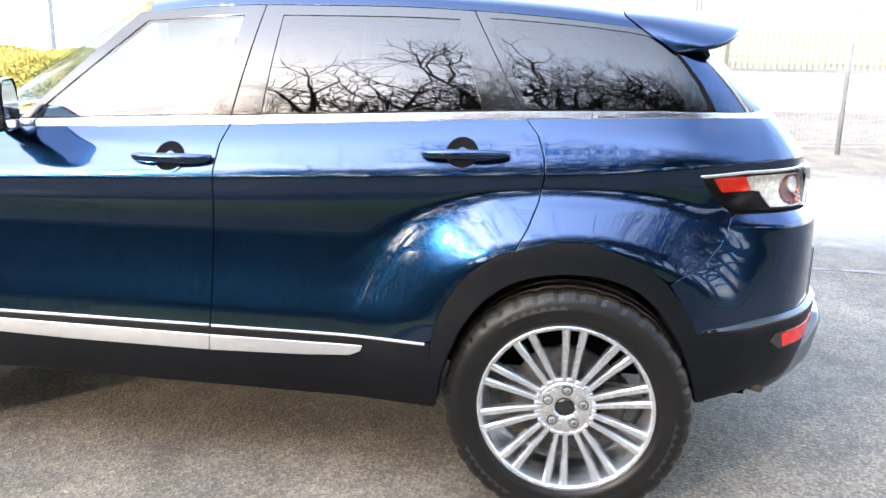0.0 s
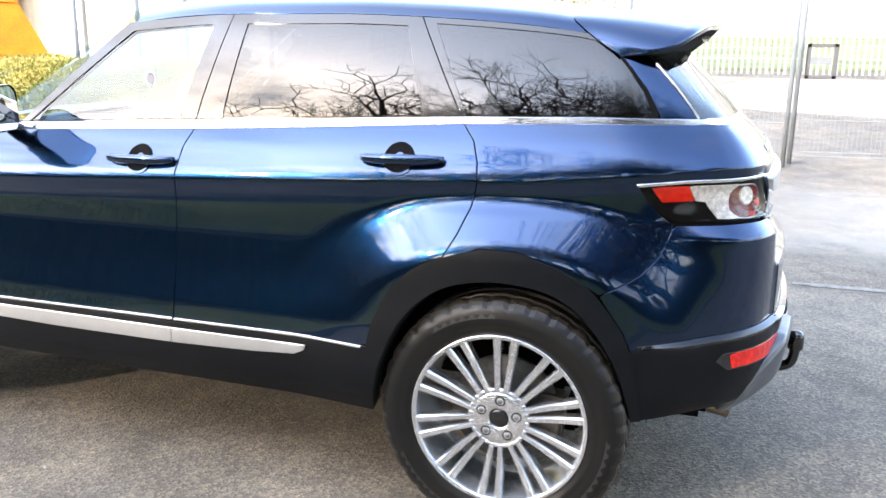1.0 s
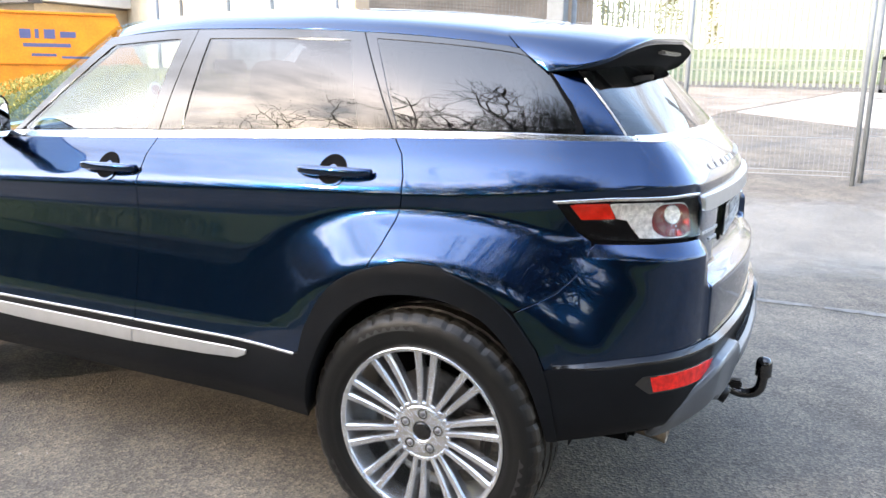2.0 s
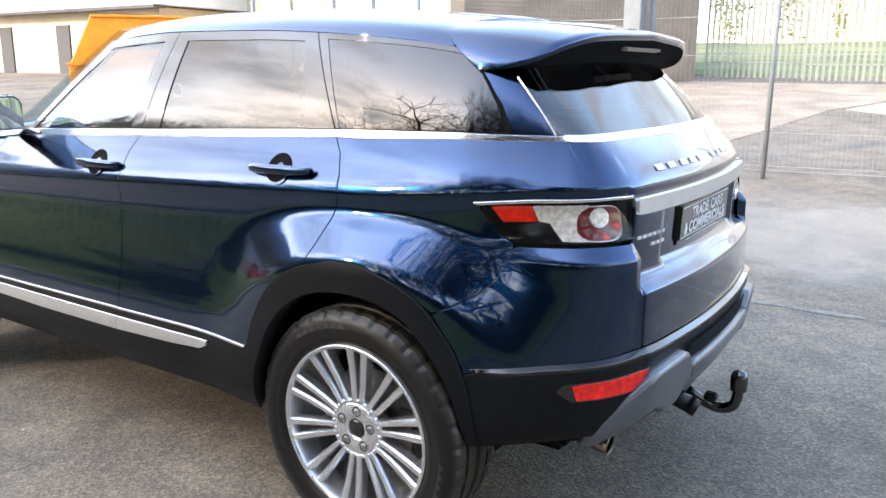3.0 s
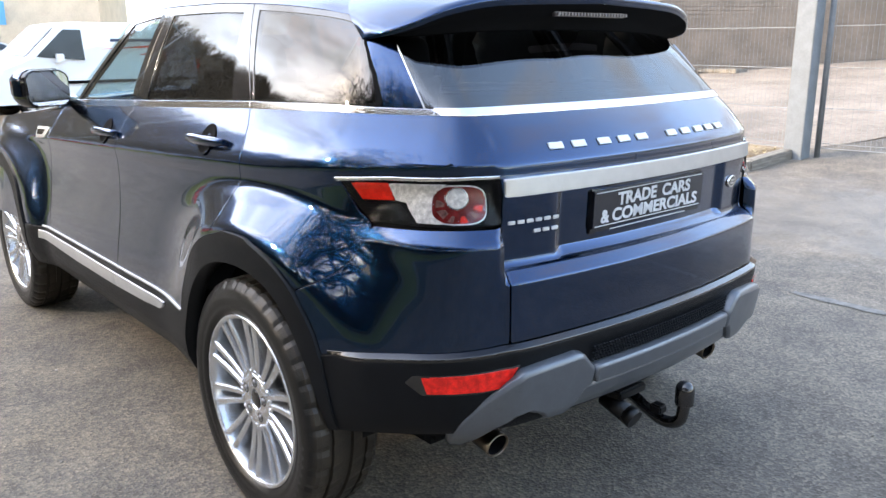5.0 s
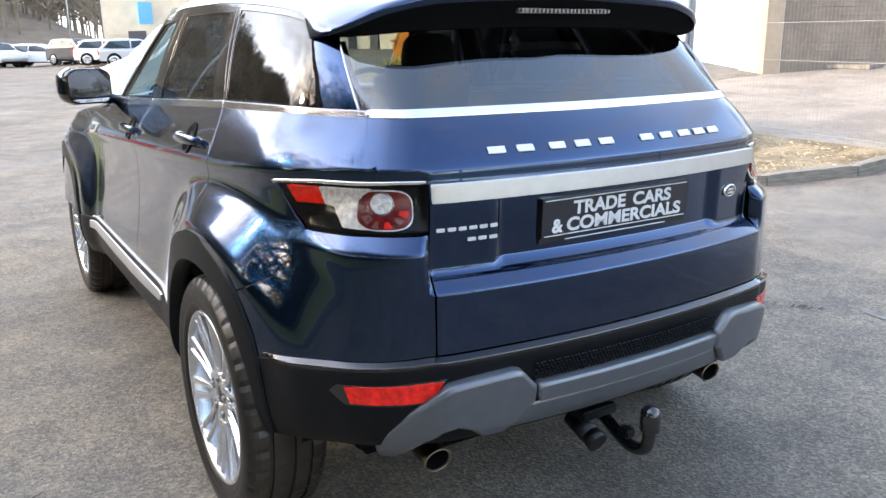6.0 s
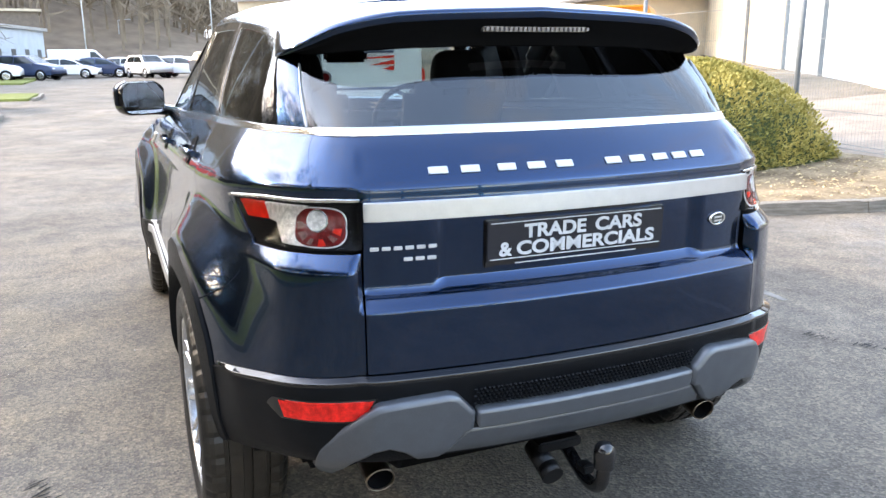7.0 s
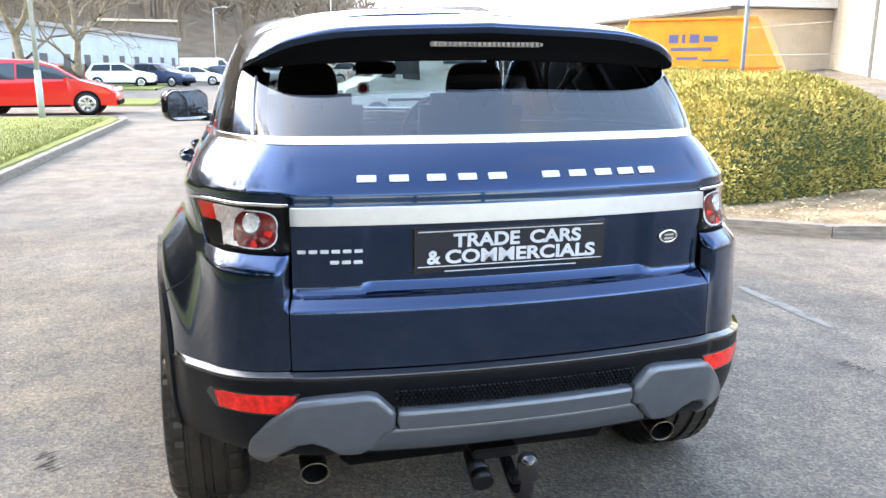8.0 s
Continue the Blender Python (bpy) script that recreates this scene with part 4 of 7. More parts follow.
# browns the outer tread: dust, plus sunlight put into its colour
def dusty_lit(m):
    n, l = m.node_tree.nodes, m.node_tree.links
    b = n["Principled BSDF"]
    co, sep, sq, sq2, rad, rng, mx, nz, ml = (n.new(k) for k in ("ShaderNodeTexCoord", "ShaderNodeSeparateXYZ", "ShaderNodeMath", "ShaderNodeMath", "ShaderNodeMath", "ShaderNodeMapRange", "ShaderNodeMix", "ShaderNodeTexNoise", "ShaderNodeMath"))
    l.new(co.outputs["Object"], sep.inputs["Vector"]), l.new(co.outputs["Object"], nz.inputs["Vector"])
    nz.inputs["Scale"].default_value = 18
    sq.operation, sq2.operation, rad.operation, ml.operation, mx.data_type = "MULTIPLY", "MULTIPLY_ADD", "SQRT", "MULTIPLY", "RGBA"
    l.new(sep.outputs["X"], sq.inputs[0]), l.new(sep.outputs["X"], sq.inputs[1])
    l.new(sep.outputs["Z"], sq2.inputs[0]), l.new(sep.outputs["Z"], sq2.inputs[1]), l.new(sq.outputs["Value"], sq2.inputs[2])
    l.new(sq2.outputs["Value"], rad.inputs[0]), l.new(rad.outputs["Value"], rng.inputs["Value"])
    rng.inputs["From Min"].default_value, rng.inputs["From Max"].default_value = 0.352, 0.364
    rng.inputs["To Max"].default_value = 0.45
    l.new(rng.outputs["Result"], ml.inputs[0]), l.new(nz.outputs["Fac"], ml.inputs[1])
    old = b.inputs["Base Color"].links[0].from_socket
    l.new(old, mx.inputs["A"]), l.new(ml.outputs["Value"], mx.inputs["Factor"])
    mx.inputs["B"].default_value = (0.085, 0.066, 0.046, 1)
    l.new(mx.outputs["Result"], b.inputs["Base Color"])


dusty_lit(RUBBER)
WM = wheel_meshes()
for wx, sg, spin in ((0.0, -1, 4.0), (-2.66, -1, 20.0), (0.0, 1, 9.0), (-2.66, 1, 31.0)):
    m = Matrix.Translation((wx, sg * 0.812, 0.357)) @ Matrix.Rotation(0 if sg < 0 else math.pi, 4, "Z") @ Matrix.Rotation(radians(spin), 4, "Y")
    wheel = shared("wheel", WM["rim"], car, m, "silver ten twin-spoke alloy wheel with black tyre")
    shared("tyre", WM["tyre"], wheel, Matrix(), "black road tyre")
    for turn in (0, 118, 232):
        shared("tyre_marking", WM["marks"], wheel, Matrix.Rotation(radians(turn), 4, "Y"))
    shared("hub", WM["hub"], wheel, Matrix())
    shared("centre_cap", WM["cap"], wheel, Matrix(), "gloss black centre cap")
    shared("brake_disc", WM["disc"], wheel, Matrix())
    for k in range(10):
        shared("spoke", WM["spoke"], wheel, Matrix.Rotation(2 * math.pi * k / 10, 4, "Y"))
    for k in range(5):
        a = 2 * math.pi * k / 5 + 0.3
        bolt = shared("wheel_bolt", WM["bolt"], wheel, Matrix.Translation((0.056 * math.cos(a), 0, 0.056 * math.sin(a))))
        shared("bolt_shade_ring", WM["ring"], wheel, Matrix.Translation((0.056 * math.cos(a), 0, 0.056 * math.sin(a))))


# ---------------------------------------------------------------- fittings on the car
def pipe(bm, pts, r, n=12):
    """One bent round bar through the points."""
    rings = []
    u0 = None
    for i, p in enumerate(pts):
        d = (pts[min(i + 1, len(pts) - 1)] - pts[max(i - 1, 0)]).normalized()
        u = Vector((0, 1, 0)) if u0 is None else u0
        u = (u - d * u.dot(d)).normalized()
        w = d.cross(u)
        rings.append([bm.verts.new(p + (u * math.cos(2 * math.pi * k / n) + w * math.sin(2 * math.pi * k / n)) * r) for k in range(n)])
        u0 = u
    for a, b in zip(rings, rings[1:]):
        for k in range(n):
            bm.faces.new((a[k], a[(k + 1) % n], b[(k + 1) % n], b[k])).smooth = True
    bm.faces.new(rings[0]), bm.faces.new(rings[-1])
    bmesh.ops.recalc_face_normals(bm, faces=bm.faces)
    return bm


def handle(x, z, front):
    """A door pull, a round black disc as its dish's shade, a reflection-catching rim."""
    for sg in (-1, 1):
        y0 = float(flat_body(np.array([x]), np.array([z]))[0, 1])
        tilt = Matrix.Translation((x, y0 if sg < 0 else -y0, z))
        lean = Matrix.Rotation(radians(-20 * -sg), 4, "X")
        bm = bmesh.new()
        n, rows = 17, []
        for k in range(n):
            t = -1 + 2 * k / (n - 1)
            w = 0.0155 * (1 - 0.35 * abs(t) ** 3)
            out = 0.034 - 0.016 * abs(t) ** 2.2 if abs(t) < 0.97 else 0.012
            rows.append([bm.verts.new((t * 0.128, sg * (out + c * 0.009), w * d + 0.002 * t)) for c, d in ((0.0, -1.0), (0.75, -0.75), (1.0, 0.0), (0.75, 0.75), (0.0, 1.0), (-0.7, 0.7), (-0.9, 0), (-0.7, -0.7))])
        for a, b in zip(rows, rows[1:]):
            for i in range(8):
                bm.faces.new((a[i], a[(i + 1) % 8], b[(i + 1) % 8], b[i])).smooth = True
        bm.faces.new(rows[0][::-1]), bm.faces.new(rows[-1])
        bmesh.ops.recalc_face_normals(bm, faces=bm.faces)
        for tx in (-0.105, 0.105):
            box(bm, tx - 0.014, tx + 0.014, min(0, sg * 0.022), max(0, sg * 0.022), -0.010, 0.010, 0.003)
        h = part("door_handle", bm, PAINT, car, "dark blue painted door handle")
        h.matrix_local = tilt
        bm = bmesh.new()
        rows = []
        for r, dep in ((0.046, 0.0025), (0.044, 0.0045), (0.040, 0.003), (0.030, 0.001), (0.0005, -0.001)):
            rows.append([bm.verts.new((r * 1.05 * math.cos(2 * math.pi * k / 32), 0, r * math.sin(2 * math.pi * k / 32))) for k in range(32)])
            for v in rows[-1]:
                yy = float(flat_body(np.array([x - 0.012 + v.co.x]), np.array([z + v.co.z]))[0, 1])
                v.co.y = (yy - y0) * (1 if sg < 0 else -1) + sg * dep
        for a, b in zip(rows, rows[1:]):
            for k in range(32):
                bm.faces.new((a[k], a[(k + 1) % 32], b[(k + 1) % 32], b[k])).smooth = True
        bmesh.ops.recalc_face_normals(bm, faces=bm.faces)
        d = part("dish_shade", bm, MATTBLACK, h, "", True)
        d.location = (-0.012, 0, 0)
        bm = bmesh.new()
        rows = []
        for k in range(21):
            a = radians(198 + 144 * k / 20)
            wdt = 0.0075 * math.sin(math.pi * k / 20) ** 0.7 + 0.0005
            row = []
            for r in (0.0475, 0.0475 - wdt):
                vx, vz = r * 1.05 * math.cos(a), r * math.sin(a)
                yy = float(flat_body(np.array([x - 0.012 + vx]), np.array([z + vz]))[0, 1])
                row.append(bm.verts.new((vx, (yy - y0) * (1 if sg < 0 else -1) + sg * 0.0055, vz)))
            rows.append(row)
        for a, b in zip(rows, rows[1:]):
            bm.faces.new((a[0], a[1], b[1], b[0]))
        bmesh.ops.recalc_face_normals(bm, faces=bm.faces)
        d = part("dish_rim", bm, PAINT, h)
        d.location = (-0.012, 0, 0)
    return h


handle(-0.325, 1.098, False)
handle(-1.232, 1.055, True)

# rear lamps
LAMP_FACET = material("pink_grey_lamp_facet", (0.24, 0.10, 0.09), 0.25, 0.3, 0, 0.5, 0.5, 80)
lamp_s = lambda s, z: flat_body(s, z, 0.006)
inner_lamp = lambda s, z: flat_body(s, z, -0.004)
t0 = tip[0]
LAMP = [(t0 + 0.006, 1.0525), (t0 + 0.15, 1.0625), (s_gap - 0.10, 1.069), (s_gap - 0.003, 1.066), (s_gap - 0.003, 0.957), (s_gap - 0.16, 0.955), (t0 + 0.113, 0.955), (t0 + 0.075, 0.975), (t0 + 0.040, 1.008)]
s_c = s_of(0.665, -0.69) + 0.012


def disc_poly(cs, cz, r, rz, n=36):
    p = 0.62 if r > 0.06 else 1.0
    bow = lambda c: math.copysign(abs(c) ** p, c)
    return [(cs + r * bow(math.cos(2 * math.pi * k / n)), cz + rz * bow(math.sin(2 * math.pi * k / n))) for k in range(n)]


for mir in (False, True):
    lamp = shape_mesh("rear_lamp", LAMP, inner_lamp, MATTBLACK, 0.02, 0.012, depth=0.03, mirror=mir)
    lamp.parent = car
    tagged(lamp, "rear lamp cluster with red and clear lenses in gloss black")
    lit = lambda s, z: flat_body(s, z, 0.0)
    pieces = [("red_lens", [(t0 + 0.045, 1.046), (t0 + 0.150, 1.050), (t0 + 0.170, 1.012), (t0 + 0.078, 1.008)], RED_LENS, 0.001),
              ("clear_lens", [(t0 + 0.154, 1.050), (s_c - 0.040, 1.054), (s_c - 0.075, 1.03), (s_c - 0.086, 1.006), (s_c - 0.078, 0.982), (s_c - 0.045, 0.963), (t0 + 0.240, 0.964), (t0 + 0.216, 0.99), (t0 + 0.205, 1.008), (t0 + 0.175, 1.012)], REFLECTOR, 0.001),
              ("red_ring", disc_poly(s_c, 1.007, 0.080, 0.0425), RED_DEEP, 0.001),
              ("chrome_ring", disc_poly(s_c, 1.007, 0.083, 0.0450), REFLECTOR, -0.001),
              ("round_lens", disc_poly(s_c - 0.006, 1.022, 0.0300, 0.0225), REFLECTOR, 0.006),
              ("round_bezel", disc_poly(s_c - 0.006, 1.022, 0.0340, 0.0260), material("lamp_bezel", (0.45, 0.42, 0.42), 0.2, 0.8), 0.0035)]
    for nm, poly, mt, lf in pieces:
        ob = shape_mesh(nm, poly, lit, mt, 0.012, 0.012, depth=0.006, lift=lf, mirror=mir)
        ob.parent = lamp
    for k, (deg, wd) in enumerate(((176, 0.20), (214, 0.24), (248, 0.10), (282, 0.16), (318, 0.13), (348, 0.18))):
        a = radians(deg)
        q = [(s_c + r * math.cos(a + d), 1.006 + 0.60 * r * math.sin(a + d)) for r, d in ((0.046, -wd * 0.7), (0.070, -wd), (0.070, wd), (0.046, wd * 0.7))]
        ob = shape_mesh("lamp_facet", q, lit, RED_LENS if k in (3, 5) else LAMP_FACET, 0.012, 0.012, depth=0.003, lift=0.0035, mirror=mir)
        ob.parent = lamp
    ob = shape_mesh("lamp_cover", LAMP, flat_body, LENS_CLEAR, 0.02, 0.012, depth=0.002, lift=0.010, mirror=mir)
    ob.parent = lamp
    ob.visible_shadow = False
    ob = shape_mesh("lamp_trim", [(t0 - 0.004, 1.0565), (t0 + 0.15, 1.068), (s_gap - 0.08, 1.0745), (s_gap - 0.004, 1.0735), (s_gap - 0.004, 1.0690), (s_gap - 0.08, 1.070), (t0 + 0.15, 1.0625), (t0 + 0.006, 1.0515)], flat_body, CHROME, 0.02, 0.01, depth=0.006, lift=0.008, mirror=mir)
    ob.parent = lamp
    # low reflector
    s_a, s_b = s_of(0.615, -0.752), s_of(0.735, -0.562)
    q = [(s_a, 0.592), (s_b, 0.606), (s_b - 0.028, 0.556), (s_a + 0.012, 0.549)]
    ob = shape_mesh("rear_reflector", q, low_bumper, RED_REFLECTOR, 0.02, 0.01, depth=0.006, lift=0.003, mirror=mir)
    ob.parent = car
    tagged(ob, "bright red bumper reflector")
    ob2 = shape_mesh("reflector_bezel", [(s_a - 0.040, 0.574), (s_a - 0.02, 0.594), (s_b + 0.008, 0.611), (s_b - 0.026, 0.550), (s_a + 0.0, 0.543)], low_bumper, GLOSSBLACK, 0.02, 0.01, depth=0.004, lift=0.001, mirror=mir)
    ob2.parent = ob

# number plate, lettering and badge
def tail_pose(y, z, lift):
    """A frame on the tailgate: local x to the car's right, local y up along the surface, z outward."""
    s = float(np.interp(y, [-0.6, 0.6], [s_of(0.722, -0.6), 2 * S_END - s_of(0.722, -0.6)]))
    for _ in range(30):
        p = tail_low(np.array([s]), np.array([z]))[0] if z < 1.06 else flat_body(np.array([s]), np.array([z]))[0]
        s += y - p[1]
    f = tail_low if z < 1.06 else flat_body
    du = f(np.array([s + 0.004]), np.array([z]))[0] - f(np.array([s - 0.004]), np.array([z]))[0]
    dv = f(np.array([s]), np.array([z + 0.006]))[0] - f(np.array([s]), np.array([z - 0.006]))[0]
    X = Vector(du).normalized()
    Z = X.cross(Vector(dv)).normalized()
    Y = Z.cross(X)
    m = Matrix((X, Y, Z)).transposed().to_4x4()
    m.translation = Vector(p) + Z * lift
    return m


mp = tail_pose(0.0, 0.953, 0.004)
bm = bmesh.new()
box(bm, -0.260, 0.260, -0.052, 0.052, -0.006, 0.0, 0.002)
plate = part("number_plate", bm, material("dark_plate", (0.014, 0.015, 0.020), 0.18, 0, 0.3), car, "black dealer plate with white lettering")
plate.matrix_local = mp
for words, cx, cy, wid in (("TRADE", -0.070, 0.0205, 0.178), ("CARS", 0.118, 0.0205, 0.142), ("&", -0.209, -0.0215, 0.036), ("COMMERCIALS", 0.026, -0.0215, 0.410)):
    text_mesh("lettering", words, 0.05, WHITE_PRINT, plate, mp @ Matrix.Translation((cx, cy, 0.001)), 0.0006, wid, 0.036, 0.0016)
bm = bmesh.new()                 # small print under the lettering
box(bm, -0.18, 0.18, -0.0613, -0.0587, -0.0035, -0.0024)
part("small_print", bm, WHITE_PRINT, plate)
for yy in (0.0455, -0.0455):
    bm = bmesh.new()
    box(bm, -0.25, 0.25, yy - 0.0012, yy + 0.0012, 0.0, 0.0008)
    part("plate_border", bm, WHITE_PRINT, plate)
bm = bmesh.new()
box(bm, -0.264, 0.264, -0.067, 0.056, -0.03, -0.007, 0.004)
part("plate_mount", bm, GLOSSBLACK, plate)
bm = bmesh.new()                 # plinth lamps housing under the bar
box(bm, -0.21, 0.21, 0.060, 0.080, -0.012, 0.004, 0.003)
part("plate_lamp", bm, GLOSSBLACK, plate)


def raised_bar(name, y0, z0, wide, high, label):
    """A plain raised bright bar on the tailgate, in place of a badge letter."""
    bm = bmesh.new()
    box(bm, -wide / 2, wide / 2, -high / 2, high / 2, -0.001, 0.003, 0.0012)
    ob = part(name, bm, LETTER, car, label)
    ob.matrix_local = tail_pose(y0, z0, 0.001)
    return ob


for y0 in (-0.370, -0.290, -0.196, -0.116, -0.037, 0.108, 0.184, 0.260, 0.327, 0.392):
    raised_bar("badge_bar", y0, 1.130, 0.048, 0.020, "raised bright badge bar")
for k in range(6):
    raised_bar("model_badge_bar", -0.536 + 0.0275 * k, 0.957, 0.021, 0.009, "raised bright badge bar")
for k in range(3):
    raised_bar("model_badge_bar", -0.457 + 0.0285 * k, 0.929, 0.022, 0.009, "raised bright badge bar")
bm = bmesh.new()
mb = tail_pose(0.455, 0.950, 0.002)
revolve(bm, [(0.0001, 0.004), (0.024, 0.004), (0.027, 0.0055), (0.030, 0.004), (0.031, 0.0)], 40, axis="z")
bmesh.ops.transform(bm, matrix=Matrix.Diagonal((1.0, 0.62, 1.0, 1)), verts=bm.verts)
badge = part("badge", bm, CHROME, car, "oval bright badge")
badge.matrix_local = mb
bm = bmesh.new()
revolve(bm, [(0.0001, 0.0048), (0.0235, 0.0048)], 40, axis="z")
bmesh.ops.transform(bm, matrix=Matrix.Diagonal((1.0, 0.6, 1.0, 1)), verts=bm.verts)
part("badge_field", bm, material("dark_badge_field", (0.02, 0.035, 0.03), 0.2, 0, 0.5), badge)
for yy, w in ((0.005, 0.022), (-0.005, 0.022)):
    bm = bmesh.new()
    box(bm, -w / 2 - 0.004, w / 2 + 0.004, yy - 0.0028, yy + 0.0028, 0.0048, 0.0054)
    part("badge_bar", bm, CHROME, badge)

# exhausts, tow bar
for sg in (-1, 1):
    bm = bmesh.new()
    revolve(bm, [(0.030, -0.12), (0.036, -0.10), (0.038, -0.02), (0.0405, 0.0), (0.0385, 0.003), (0.0365, 0.0), (0.0355, -0.06)], 32, axis="x")
    bmesh.ops.transform(bm, matrix=Matrix.Diagonal((1, 0.98, 0.82, 1)), verts=bm.verts)
    ex = part("exhaust_tip", bm, EXHAUST, car, "oval steel exhaust tip", True)
    bm = bmesh.new()
    revolve(bm, [(0.0352, -0.004), (0.033, -0.09), (0.0005, -0.095)], 32, axis="x")
    bmesh.ops.transform(bm, matrix=Matrix.Diagonal((1, 0.98, 0.82, 1)), verts=bm.verts)
    part("exhaust_bore", bm, MATTBLACK, ex, "", True)
    ex.matrix_local = pose(0.645, sg * 0.52, 0.332, 0, 8, 0)
    bm = bmesh.new()
    tube(bm, (0.57, sg * 0.52, 0.342), (0.15, sg * 0.45, 0.38), 0.03, 0.03, 12)
    part("exhaust_pipe", bm, MATTBLACK, car, "", True)
bm = bmesh.new()
pipe(bm, [Vector((x, 0, z)) for x, z in smooth([(q[0], q[2]) for q in ((0.55, 0.0, 0.36), (0.69, 0.0, 0.345), (0.755, 0.0, 0.318), (0.805, 0.0, 0.300), (0.845, 0.0, 0.303), (0.872, 0.0, 0.325), (0.880, 0.0, 0.37), (0.880, 0.0, 0.40))], 4)], 0.0178, 14)
tow = part("tow_bar", bm, material("black_painted_steel", (0.004, 0.004, 0.0045), 0.16, 0, 0.6, 0.5, 0.2, 60), car, "black swan-neck tow bar", True)
bm = bmesh.new()
revolve(bm, [(0.0185, -0.038), (0.0265, -0.036), (0.0275, -0.032), (0.0275, 0.008), (0.0250, 0.020), (0.0180, 0.029), (0.0090, 0.0330), (0.0001, 0.0340)], 28, axis="z")
part("ball_cover", bm, GLOSSBLACK, tow, "domed black plastic cover on the tow ball", True).matrix_local = Matrix.Translation((0.880, 0, 0.410))
bm = bmesh.new()
box(bm, 0.66, 0.73, -0.10, 0.03, 0.355, 0.385, 0.006)
tube(bm, (0.745, -0.085, 0.325), (0.775, -0.085, 0.312), 0.030, 0.030, 18)
tube(bm, (0.66, -0.085, 0.345), (0.75, -0.085, 0.323), 0.024, 0.030, 16)
box(bm, 0.775, 0.815, -0.018, 0.018, 0.318, 0.345, 0.005)
part("tow_socket", bm, material("black_socket", (0.005, 0.005, 0.0055), 0.35, 0, 0, 0.3), tow, "", False)

# mirrors
for sg in (-1, 1):
    place = Matrix.Translation((-1.722, sg * 0.912, 1.204)) @ Matrix.Rotation(radians(-26 * sg), 4, "Z")
    def oval(x, hw, hh, n=24, a0=0.0, a1=2 * math.pi, closed=True):
        m = n if closed else n - 1
        return [(x, hw * max(-1, min(1, 1.22 * math.cos(a0 + (a1 - a0) * j / m))), hh * max(-1, min(1, 1.18 * math.sin(a0 + (a1 - a0) * j / m)))) for j in range(n)]
    def sized(t):
        return math.sin(math.pi * min(1, 0.14 + t * 0.50)) ** 0.55 * 1.0
    bm = bmesh.new()
    rows = [[bm.verts.new(p) for p in oval(-0.13 + 0.14 * k / 12, 0.113 * sized(k / 12), 0.080 * sized(k / 12))] for k in range(13)]
    rows.append([bm.verts.new(p) for p in oval(0.004, 0.108, 0.0745)])
    for a, b in zip(rows, rows[1:]):
        for j in range(24):
            bm.faces.new((a[j], a[(j + 1) % 24], b[(j + 1) % 24], b[j])).smooth = True
    bm.faces.new(rows[0]), bm.faces.new(rows[-1])
    bmesh.ops.recalc_face_normals(bm, faces=bm.faces)
    mir_o = part("door_mirror", bm, GLOSSBLACK, car, "blue and gloss black door mirror", True)
    mir_o.matrix_local = place
    bm = bmesh.new()
    bm.faces.new([bm.verts.new(p) for p in oval(0.0065, 0.105, 0.071)])
    bmesh.ops.recalc_face_normals(bm, faces=bm.faces)
    part("mirror_glass", bm, MIRROR, mir_o).matrix_local = Matrix.Translation((0.003, 0, 0)) @ Matrix.Rotation(radians(-3.5), 4, "Y")
    bm = bmesh.new()
    rows = [[bm.verts.new(p) for p in oval(-0.135 + 0.115 * k / 8, 0.1155 * sized(k / 10), 0.0825 * sized(k / 10), 18, -0.1 * math.pi, 1.1 * math.pi, False)] for k in range(9)]
    for a, b in zip(rows, rows[1:]):
        for j in range(17):
            bm.faces.new((a[j], a[j + 1], b[j + 1], b[j])).smooth = True
    bmesh.ops.recalc_face_normals(bm, faces=bm.faces)
    part("mirror_cap", bm, PAINT, mir_o, "", True)
    bm = bmesh.new()
    pipe(bm, [Vector(p) for p in ((-0.04, -sg * 0.06, -0.055), (-0.045, -sg * 0.13, -0.062), (-0.05, -sg * 0.19, -0.07))], 0.026, 10)
    part("mirror_arm", bm, GLOSSBLACK, mir_o, "", True)
# side vent on the front wing
skin("wing_vent", [(-2.20, 1.005), (-2.01, 1.012), (-2.04, 0.965), (-2.18, 0.955)], flat_body, SATIN, "satin silver wing vent", step=0.03, step2=0.01, depth=0.006, lift=0.006)
skin("vent_mesh", [(-2.17, 0.992), (-2.06, 0.997), (-2.075, 0.975), (-2.16, 0.970)], flat_body, GLOSSBLACK, "", step=0.03, step2=0.01, depth=0.003, lift=0.009)

